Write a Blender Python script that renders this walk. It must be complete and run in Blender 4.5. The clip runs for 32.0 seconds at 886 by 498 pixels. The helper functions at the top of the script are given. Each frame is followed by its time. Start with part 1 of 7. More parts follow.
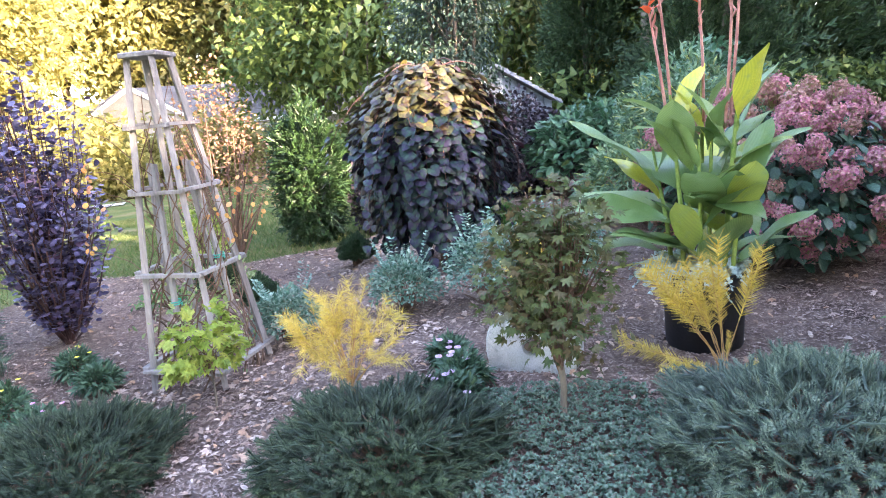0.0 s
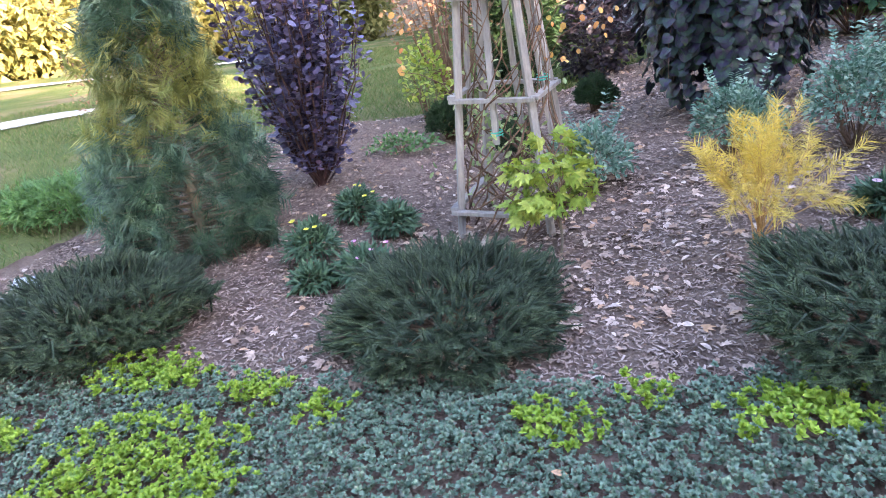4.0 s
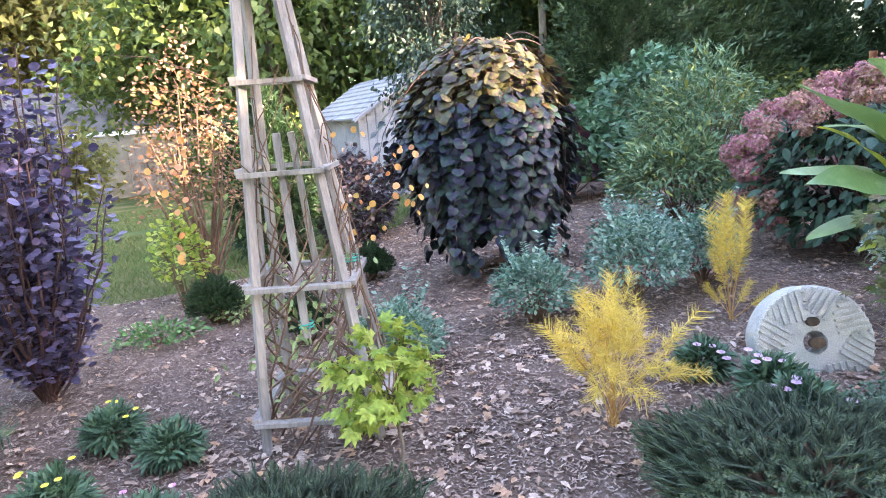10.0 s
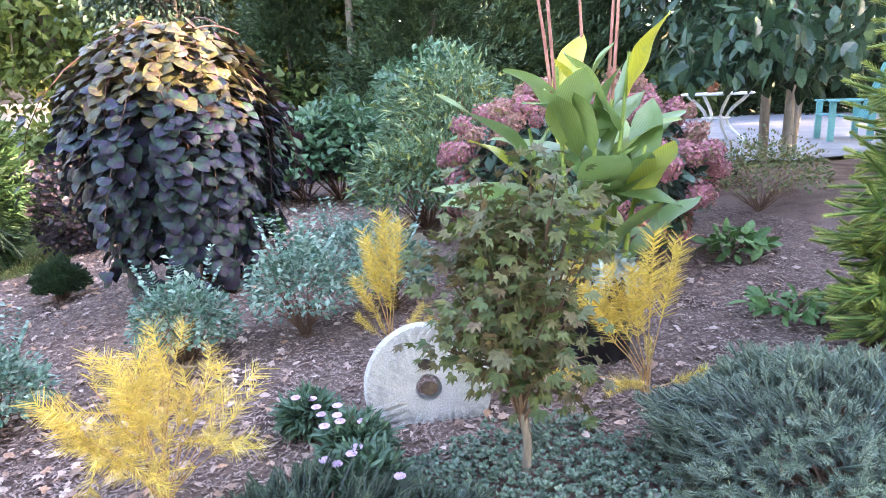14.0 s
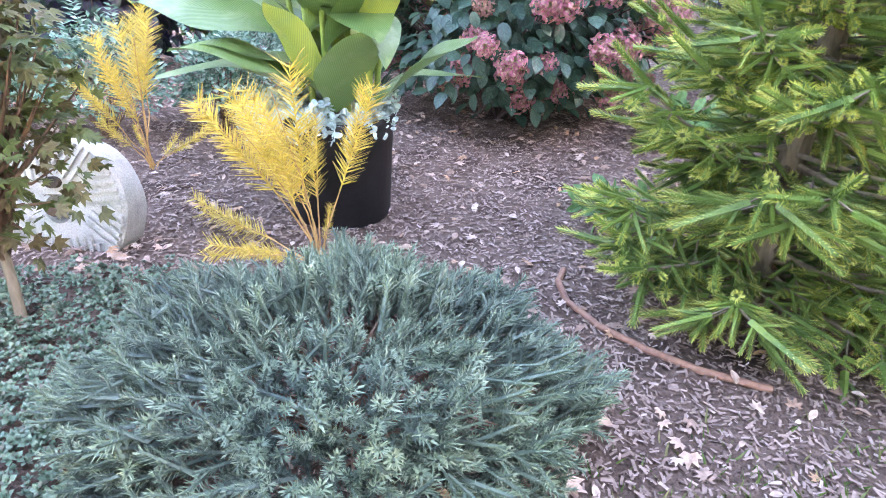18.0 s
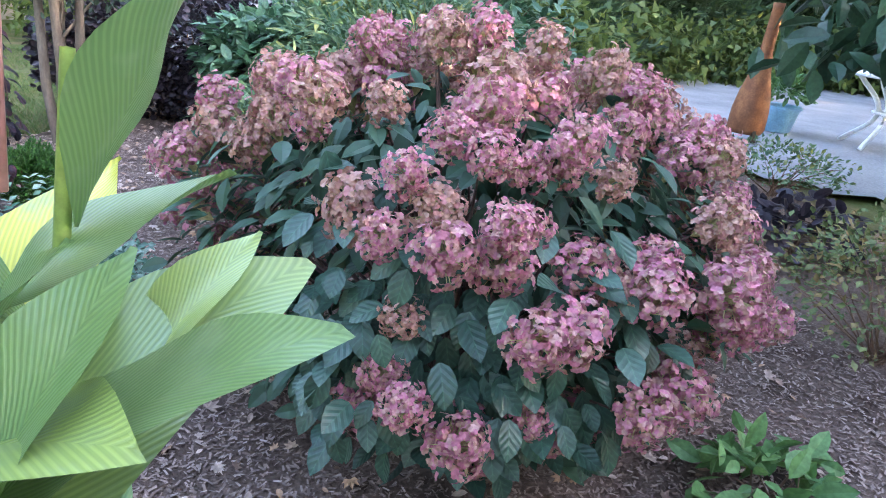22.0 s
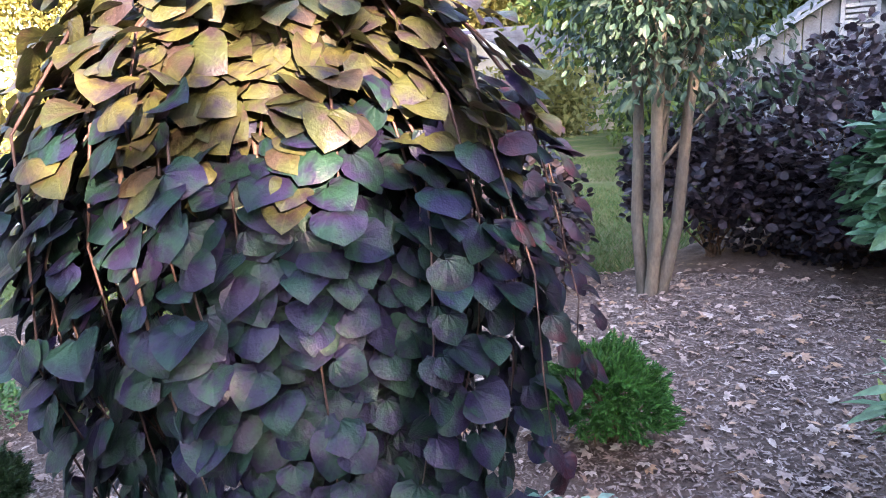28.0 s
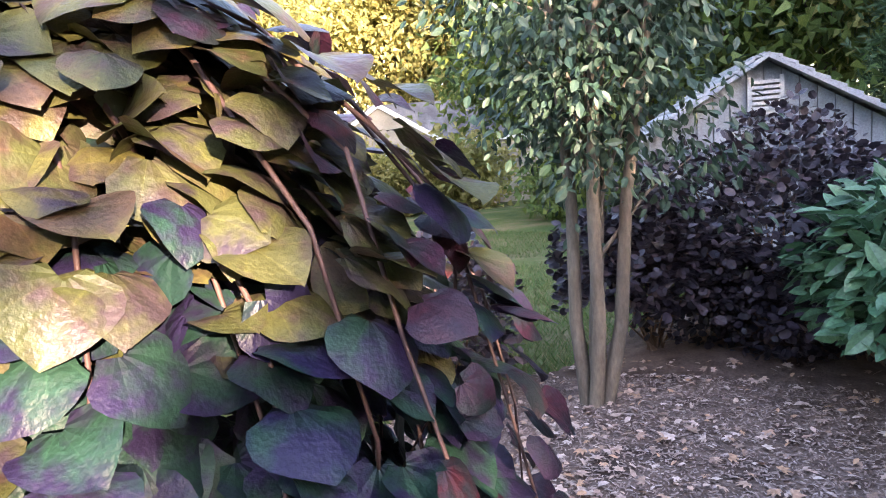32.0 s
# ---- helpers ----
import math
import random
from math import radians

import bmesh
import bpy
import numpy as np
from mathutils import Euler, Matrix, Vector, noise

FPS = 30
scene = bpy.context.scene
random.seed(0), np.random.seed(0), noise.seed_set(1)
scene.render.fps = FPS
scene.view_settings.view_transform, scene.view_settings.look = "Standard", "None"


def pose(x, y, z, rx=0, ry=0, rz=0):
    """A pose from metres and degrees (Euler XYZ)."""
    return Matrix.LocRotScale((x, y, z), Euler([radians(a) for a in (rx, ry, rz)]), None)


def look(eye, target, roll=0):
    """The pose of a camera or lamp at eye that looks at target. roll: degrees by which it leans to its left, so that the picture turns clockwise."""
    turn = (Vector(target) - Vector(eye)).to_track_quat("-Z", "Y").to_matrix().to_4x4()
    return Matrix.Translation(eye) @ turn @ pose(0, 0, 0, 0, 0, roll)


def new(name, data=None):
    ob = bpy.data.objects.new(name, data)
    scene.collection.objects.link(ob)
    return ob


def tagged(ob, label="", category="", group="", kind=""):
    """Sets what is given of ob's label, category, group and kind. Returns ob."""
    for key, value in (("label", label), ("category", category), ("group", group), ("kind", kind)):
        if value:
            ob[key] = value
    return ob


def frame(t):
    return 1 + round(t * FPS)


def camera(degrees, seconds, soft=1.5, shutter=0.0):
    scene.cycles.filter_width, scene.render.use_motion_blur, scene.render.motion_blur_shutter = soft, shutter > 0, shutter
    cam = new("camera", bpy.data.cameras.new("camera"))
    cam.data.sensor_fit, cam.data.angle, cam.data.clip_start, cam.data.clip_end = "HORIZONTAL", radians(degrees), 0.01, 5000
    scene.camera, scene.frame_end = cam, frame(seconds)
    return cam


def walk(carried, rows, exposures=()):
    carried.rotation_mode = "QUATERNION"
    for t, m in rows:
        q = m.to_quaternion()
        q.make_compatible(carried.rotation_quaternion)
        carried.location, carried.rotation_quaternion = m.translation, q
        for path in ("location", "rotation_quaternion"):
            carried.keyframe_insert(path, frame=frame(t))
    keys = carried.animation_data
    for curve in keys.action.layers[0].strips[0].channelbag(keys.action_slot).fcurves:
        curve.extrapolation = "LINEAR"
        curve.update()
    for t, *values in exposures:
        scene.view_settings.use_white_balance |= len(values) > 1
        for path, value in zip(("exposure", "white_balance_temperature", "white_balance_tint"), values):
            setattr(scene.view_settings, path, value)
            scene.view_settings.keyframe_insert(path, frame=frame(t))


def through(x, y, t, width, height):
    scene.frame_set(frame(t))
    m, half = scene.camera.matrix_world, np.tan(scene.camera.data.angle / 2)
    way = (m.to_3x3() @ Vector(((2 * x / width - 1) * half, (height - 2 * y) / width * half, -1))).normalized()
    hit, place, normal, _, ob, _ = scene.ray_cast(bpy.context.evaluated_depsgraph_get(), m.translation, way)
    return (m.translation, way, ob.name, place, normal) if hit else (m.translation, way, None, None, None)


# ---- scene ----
cam = camera(69.4, 32.0, soft=1.0)
PATH = [
    (0.0, (2.392, -3.508, 1.646), (2.133, -1.574, 1.209), -5.36),
    (0.5, (2.245, -3.515, 1.617), (1.970, -1.593, 1.138), -5.85),
    (1.0, (2.056, -3.522, 1.582), (1.776, -1.616, 1.047), -5.31),
    (1.5, (1.883, -3.455, 1.537), (1.608, -1.554, 0.979), -5.27),
    (2.0, (1.633, -3.420, 1.515), (1.359, -1.534, 0.908), -4.82),
    (2.5, (1.388, -3.449, 1.485), (1.128, -1.594, 0.784), -4.72),
    (3.0, (1.220, -3.423, 1.454), (0.841, -1.619, 0.678), -6.52),
    (3.5, (1.063, -3.319, 1.417), (0.576, -1.549, 0.624), -6.98),
    (5.5, (0.472, -3.080, 1.483), (-0.196, -1.357, 0.718), -7.56),
    (6.0, (0.376, -3.024, 1.512), (-0.334, -1.285, 0.824), -7.93),
    (6.5, (0.269, -2.984, 1.546), (-0.451, -1.199, 1.002), -7.86),
    (7.0, (0.212, -2.952, 1.557), (-0.510, -1.150, 1.077), -7.25),
    (7.5, (0.207, -2.924, 1.558), (-0.514, -1.114, 1.107), -7.12),
    (8.0, (0.225, -2.902, 1.563), (-0.424, -1.063, 1.120), -6.88),
    (8.5, (0.233, -2.894, 1.560), (-0.271, -1.009, 1.123), -6.42),
    (9.0, (0.287, -2.888, 1.509), (0.014, -0.953, 1.086), -5.97),
    (9.5, (0.399, -2.834, 1.476), (0.378, -0.877, 1.064), -5.43),
    (10.0, (0.488, -2.754, 1.481), (0.761, -0.815, 1.073), -4.42),
    (10.5, (0.583, -2.712, 1.470), (1.040, -0.807, 1.063), -3.59),
    (11.0, (0.655, -2.676, 1.460), (1.256, -0.811, 1.059), -2.83),
    (11.5, (0.743, -2.583, 1.445), (1.446, -0.754, 1.044), -2.23),
    (12.0, (0.837, -2.527, 1.461), (1.544, -0.703, 1.045), -2.31),
    (12.5, (1.044, -2.554, 1.477), (1.739, -0.733, 1.028), -2.14),
    (13.0, (1.240, -2.593, 1.499), (1.936, -0.778, 1.028), -2.21),
    (13.5, (1.406, -2.586, 1.477), (2.103, -0.771, 1.007), -2.27),
    (14.0, (1.649, -2.546, 1.491), (2.349, -0.732, 1.024), -2.43),
    (14.5, (1.936, -2.602, 1.499), (2.625, -0.784, 1.031), -2.25),
    (15.0, (2.315, -2.671, 1.564), (2.980, -0.844, 1.092), -3.01),
    (15.5, (2.455, -2.610, 1.560), (3.147, -0.797, 1.079), -0.72),
    (17.5, (3.336, -2.641, 1.384), (3.703, -0.899, 0.475), 3.60),
    (18.0, (3.483, -2.491, 1.379), (3.665, -0.739, 0.433), 3.03),
    (18.5, (3.694, -2.365, 1.490), (3.748, -0.604, 0.542), 4.18),
    (19.0, (3.919, -2.232, 1.594), (3.779, -0.413, 0.775), 1.32),
    (19.5, (3.956, -1.944, 1.565), (3.811, -0.085, 0.840), 2.44),
    (20.0, (3.909, -1.566, 1.624), (3.760, 0.285, 0.882), 2.83),
    (20.5, (3.872, -1.295, 1.663), (3.717, 0.545, 0.896), 2.75),
    (21.0, (3.810, -1.071, 1.679), (3.745, 0.774, 0.912), 3.46),
    (21.5, (3.772, -0.851, 1.681), (4.000, 0.992, 0.938), 5.93),
    (22.0, (3.796, -0.644, 1.659), (4.105, 1.188, 0.919), 6.39),
    (22.5, (3.834, -0.431, 1.640), (4.172, 1.398, 0.906), 6.84),
    (23.0, (3.823, -0.249, 1.622), (4.266, 1.571, 0.921), 7.66),
    (23.5, (3.785, -0.071, 1.610), (4.243, 1.747, 0.913), 7.70),
    (24.0, (3.827, 0.075, 1.601), (4.206, 1.900, 0.874), 7.39),
    (24.5, (3.821, 0.208, 1.590), (4.016, 2.049, 0.833), 6.08),
    (26.5, (3.462, 0.902, 1.555), (2.881, 2.640, 0.754), 0.39),
    (27.0, (3.281, 0.976, 1.563), (2.518, 2.716, 0.937), -2.05),
    (27.5, (3.130, 0.991, 1.604), (2.083, 2.597, 1.034), -3.54),
    (28.0, (3.037, 1.059, 1.617), (1.782, 2.532, 1.109), -4.78),
    (28.5, (2.956, 1.144, 1.624), (1.638, 2.568, 1.138), -5.25),
    (29.0, (2.914, 1.220, 1.625), (1.584, 2.634, 1.145), -5.47),
    (29.5, (2.832, 1.251, 1.631), (1.495, 2.681, 1.222), -5.66),
    (30.0, (2.664, 1.248, 1.716), (1.329, 2.697, 1.373), -5.78),
    (30.5, (2.589, 1.249, 1.742), (1.294, 2.738, 1.414), -5.83),
    (31.0, (2.587, 1.346, 1.721), (1.302, 2.846, 1.408), -5.77),
    (31.5, (2.645, 1.484, 1.726), (1.425, 3.033, 1.391), -4.88),
    (32.0, (2.687, 1.599, 1.671), (1.623, 3.263, 1.353), -5.16),
]

walk(cam, [(t, look(eye, aim, roll)) for t, eye, aim, roll in PATH], exposures=[(0.0, 4.3, 6700, 25), (2.0, 4.1, 6700, 26), (3.0, 4.25, 6800, 26), (6.0, 3.75, 6600, 24), (9.0, 3.85, 6700, 24), (10.0, 4.3, 7000, 24), (11.0, 4.4, 7200, 25), (13.0, 4.5, 7100, 28), (15.5, 4.85, 7000, 30), (18.0, 5.15, 7200, 31), (19.5, 4.6, 7200, 30), (21.3, 4.3, 6800, 23), (23.0, 4.65, 6700, 20), (24.0, 4.75, 6600, 22), (27.0, 4.5, 6500, 26), (29.0, 3.8, 6600, 26), (32.0, 3.9, 6700, 26)])

# ---- world and sun ----
SUN_TO = Vector((0.86, -0.51, 0.27)).normalized()
world = bpy.data.worlds.new("sky")
scene.world = world
world.use_nodes = True
wn = world.node_tree
sky = wn.nodes.new("ShaderNodeTexSky")
sky.sky_type, sky.sun_disc = "NISHITA", False
sky.sun_elevation = math.asin(SUN_TO.z)
sky.sun_rotation = math.atan2(SUN_TO.x, SUN_TO.y)
sky.air_density, sky.dust_density, sky.ozone_density = 1.0, 1.5, 1.0
wn.links.new(sky.outputs[0], wn.nodes["Background"].inputs[0])
wn.nodes["Background"].inputs[1].default_value = 0.15
sun = new("sun", bpy.data.lights.new("sun", "SUN"))
sun.data.energy, sun.data.angle, sun.data.color = 3.2, radians(0.6), (1.0, 0.82, 0.58)
sun.matrix_world = look(SUN_TO * 40, (0, 0, 0))

# ---- mesh helpers ----
rng = np.random.default_rng(7)


def mesh_from(name, verts, faces, smooth=False):
    """A mesh from an array of corners and an array of faces with equal counts."""
    verts, faces = np.asarray(verts, np.float32), np.asarray(faces, np.int32)
    me = bpy.data.meshes.new(name)
    n, k = faces.shape
    me.vertices.add(len(verts))
    me.vertices.foreach_set("co", verts.ravel())
    me.loops.add(n * k)
    me.loops.foreach_set("vertex_index", faces.ravel())
    me.polygons.add(n)
    me.polygons.foreach_set("loop_start", np.arange(0, n * k, k, dtype=np.int32))
    me.polygons.foreach_set("use_smooth", np.full(n, smooth))
    me.update(calc_edges=True)
    return me


def joined(pieces):
    """One pair of arrays out of many (verts, faces)."""
    vs, fs, at = [], [], 0
    for v, f in pieces:
        vs.append(np.asarray(v, float)), fs.append(np.asarray(f) + at)
        at += len(v)
    return np.concatenate(vs), np.concatenate(fs)


def stamp(shape, frames, places):
    """The shape (verts, faces) set down once for each frame (N,3,3) and place (N,3)."""
    v, f = shape
    n = len(places)
    out = np.einsum("nij,vj->nvi", frames, v) + places[:, None, :]
    faces = (np.asarray(f)[None] + (np.arange(n) * len(v))[:, None, None]).reshape(-1, len(f[0]))
    return out.reshape(-1, 3), faces


def unit(a):
    return a / np.maximum(np.linalg.norm(a, axis=-1, keepdims=True), 1e-9)


def frames_of(along, up, size):
    """Frames whose y runs along, whose z is as near to up as can be, scaled by size."""
    y = unit(along)
    x = unit(np.cross(y, up))
    z = np.cross(x, y)
    return np.stack([x, y, z], -1) * np.asarray(size).reshape(-1, 1, 1)


def tube(points, radii, sides=6):
    """A tapered tube along points."""
    p = np.asarray(points, float)
    r = np.broadcast_to(np.asarray(radii, float), (len(p),))
    d = unit(np.gradient(p, axis=0))
    ref = np.array([0.31, 0.17, 0.93]) if abs(d[0][2]) < 0.9 else np.array([0.9, 0.3, 0.1])
    x = unit(np.cross(d, ref))
    y = np.cross(d, x)
    a = np.linspace(0, 2 * np.pi, sides, endpoint=False)
    v = p[:, None] + r[:, None, None] * (x[:, None] * np.cos(a)[None, :, None] + y[:, None] * np.sin(a)[None, :, None])
    f = []
    for i in range(len(p) - 1):
        for j in range(sides):
            k = (j + 1) % sides
            f.append((i * sides + j, i * sides + k, (i + 1) * sides + k, (i + 1) * sides + j))
    return v.reshape(-1, 3), np.array(f)


def box_shape(sx, sy, sz, bevel=0.0):
    """A box about its base centre, with its upright edges and rims bevelled."""
    b = bevel
    if b <= 0:
        v = [(x * sx / 2, y * sy / 2, z) for z in (0, sz) for x, y in ((-1, -1), (1, -1), (1, 1), (-1, 1))]
        return np.array(v), np.array([(3, 2, 1, 0), (4, 5, 6, 7), (0, 1, 5, 4), (1, 2, 6, 5), (2, 3, 7, 6), (3, 0, 4, 7)])
    rings = []
    for z, inset in ((0, b), (b, 0), (sz - b, 0), (sz, b)):
        hx, hy = sx / 2 - inset, sy / 2 - inset
        rings.append([(-hx, -hy, z), (hx, -hy, z), (hx, hy, z), (-hx, hy, z)])
    v = np.array(rings).reshape(-1, 3)
    f = [(3, 2, 1, 0), (12, 13, 14, 15)]
    for i in range(3):
        for j in range(4):
            k = (j + 1) % 4
            f.append((i * 4 + j, i * 4 + k, i * 4 + 4 + k, i * 4 + 4 + j))
    return v, np.array(f)


def lathe(profile, sides=24):
    a = np.linspace(0, 2 * np.pi, sides, endpoint=False)
    v = np.array([[(r * math.cos(t), r * math.sin(t), z) for t in a] for r, z in profile]).reshape(-1, 3)
    f = [(i * sides + j, i * sides + (j + 1) % sides, (i + 1) * sides + (j + 1) % sides, (i + 1) * sides + j)
         for i in range(len(profile) - 1) for j in range(sides)]
    return v, np.array(f)


def beam(a, b, w, d, up=(0, 0, 1)):
    """A squared bar from a to b, w wide and d deep, slightly bevelled."""
    a, b = np.array(a, float), np.array(b, float)
    v, f = box_shape(w, d, np.linalg.norm(b - a), min(w, d) * 0.12)
    z = unit(b - a)
    x = unit(np.cross(np.array(up, float), z))
    y = np.cross(z, x)
    return v @ np.stack([x, y, z]) + a, f


def link(name, shape, material, parent=None, label="", smooth=False, kind=""):
    me = shape if isinstance(shape, bpy.types.Mesh) else mesh_from(name, *shape, smooth=smooth)
    if not me.materials and material:
        me.materials.append(material)
    ob = new(name, me)
    if parent:
        ob.parent = parent
    return tagged(ob, label=label, kind=kind)


def thing(name, place, label, category, group="", kind=""):
    ob = new(name)
    ob.location = place
    ob.empty_display_size = 0.1
    return tagged(ob, label, category, group, kind)


def smoothstep(a, b, x):
    u = np.clip((np.asarray(x, float) - a) / (b - a), 0, 1)
    return u * u * (3 - 2 * u)


def ground_z(x, y):
    x, y = np.asarray(x, float), np.asarray(y, float)
    z = 0.03 + 0.25 * smoothstep(0, 2.2, x) + 0.3 * smoothstep(4.6, 7, x) - 0.035 * np.clip(y - 5, 0, 45) - 0.6 * smoothstep(12, 26, y) * smoothstep(4, 14, -x)
    return z + 0.012 * np.sin(x * 2.3 + y) * np.cos(y * 1.9 - x * 0.7)


# ---- materials ----
def shader(name):
    m = bpy.data.materials.new(name)
    m.use_nodes = True
    t = m.node_tree
    return m, t, t.nodes["Principled BSDF"]


def node(t, kind, **values):
    n = t.nodes.new(kind)
    for k, v in values.items():
        if k in n.inputs:
            n.inputs[k].default_value = v
    return n


def ramp(t, stops):
    n = t.nodes.new("ShaderNodeValToRGB")
    e = n.color_ramp.elements
    while len(e) < len(stops):
        e.new(0.5)
    for i, (p, c) in enumerate(stops):
        e[i].position, e[i].color = p, (*c, 1)
    return n


def mixed(t, a, b, fac, mode="MIX"):
    n = t.nodes.new("ShaderNodeMix")
    n.data_type, n.blend_type = "RGBA", mode
    for slot, v in ((0, fac), (6, a), (7, b)):
        if hasattr(v, "links"):
            t.links.new(v, n.inputs[slot])
        elif slot == 0:
            n.inputs[slot].default_value = v
        else:
            n.inputs[slot].default_value = (*v, 1)
    return n.outputs[2]


def math_node(t, op, a, b):
    n = t.nodes.new("ShaderNodeMath")
    n.operation = op
    for slot, v in ((0, a), (1, b)):
        if hasattr(v, "links"):
            t.links.new(v, n.inputs[slot])
        else:
            n.inputs[slot].default_value = v
    return n.outputs[0]


def bumped(t, bsdf, height, strength, distance=0.01):
    b = node(t, "ShaderNodeBump", Strength=strength, Distance=distance)
    t.links.new(height, b.inputs["Height"])
    t.links.new(b.outputs[0], bsdf.inputs["Normal"])


def leaf_material(name, colours, rough=0.5, through=0.25, by="island", grain=60.0, blotch=None, gloss=0.4, ribs=0.0):
    """Foliage: each leaf takes its colour from a range, with grain, and lets some light through."""
    m, t, bsdf = shader(name)
    src = t.nodes.new("ShaderNodeObjectInfo").outputs["Random"] if by == "object" else t.nodes.new("ShaderNodeNewGeometry").outputs["Random Per Island"]
    r = ramp(t, [(i / max(1, len(colours) - 1), c) for i, c in enumerate(colours)])
    t.links.new(src, r.inputs[0])
    co = t.nodes.new("ShaderNodeTexCoord")
    n1 = node(t, "ShaderNodeTexNoise", Scale=grain, Detail=3.0)
    t.links.new(co.outputs["Object"], n1.inputs["Vector"])
    dark = ramp(t, [(0.3, (0.55, 0.55, 0.55)), (0.7, (1.25, 1.25, 1.25))])
    t.links.new(n1.outputs[0], dark.inputs[0])
    col = mixed(t, r.outputs[0], dark.outputs[0], 0.7, "MULTIPLY")
    if blotch:
        n2 = node(t, "ShaderNodeTexNoise", Scale=blotch[1], Detail=2.0)
        t.links.new(co.outputs["Object"], n2.inputs["Vector"])
        k = ramp(t, [(blotch[2], (0, 0, 0)), (blotch[2] + 0.16, (1, 1, 1))])
        t.links.new(n2.outputs[0], k.inputs[0])
        col = mixed(t, col, blotch[0], k.outputs[0])
    relief = n1.outputs[0]
    if ribs:
        # side ribs that run slantwise from the midrib
        sep = t.nodes.new("ShaderNodeSeparateXYZ")
        t.links.new(co.outputs["Object"], sep.inputs[0])
        side = math_node(t, "ABSOLUTE", sep.outputs[0], 0.0)
        lie = math_node(t, "SUBTRACT", sep.outputs[1], math_node(t, "MULTIPLY", side, 1.1))
        fan = math_node(t, "PINGPONG", math_node(t, "MULTIPLY", lie, ribs), 0.5)
        lines = ramp(t, [(0.0, (1.3, 1.3, 1.25)), (0.12, (1, 1, 1)), (0.5, (0.88, 0.88, 0.88))])
        t.links.new(fan, lines.inputs[0])
        mid = ramp(t, [(0.0, (1.5, 1.5, 1.35)), (0.025, (1, 1, 1))])
        t.links.new(side, mid.inputs[0])
        col = mixed(t, mixed(t, col, lines.outputs[0], 0.9, "MULTIPLY"), mid.outputs[0], 0.9, "MULTIPLY")
        relief = math_node(t, "ADD", relief, math_node(t, "MULTIPLY", fan, -2.0))
    t.links.new(col, bsdf.inputs["Base Color"])
    bsdf.inputs["Roughness"].default_value = rough
    bsdf.inputs["Specular IOR Level"].default_value = gloss
    bumped(t, bsdf, relief, 0.25, 0.004)
    if through > 0:
        tr = t.nodes.new("ShaderNodeBsdfTranslucent")
        t.links.new(col, tr.inputs[0])
        mx = node(t, "ShaderNodeMixShader", Fac=through)
        t.links.new(bsdf.outputs[0], mx.inputs[1])
        t.links.new(tr.outputs[0], mx.inputs[2])
        t.links.new(mx.outputs[0], t.nodes["Material Output"].inputs[0])
    return m


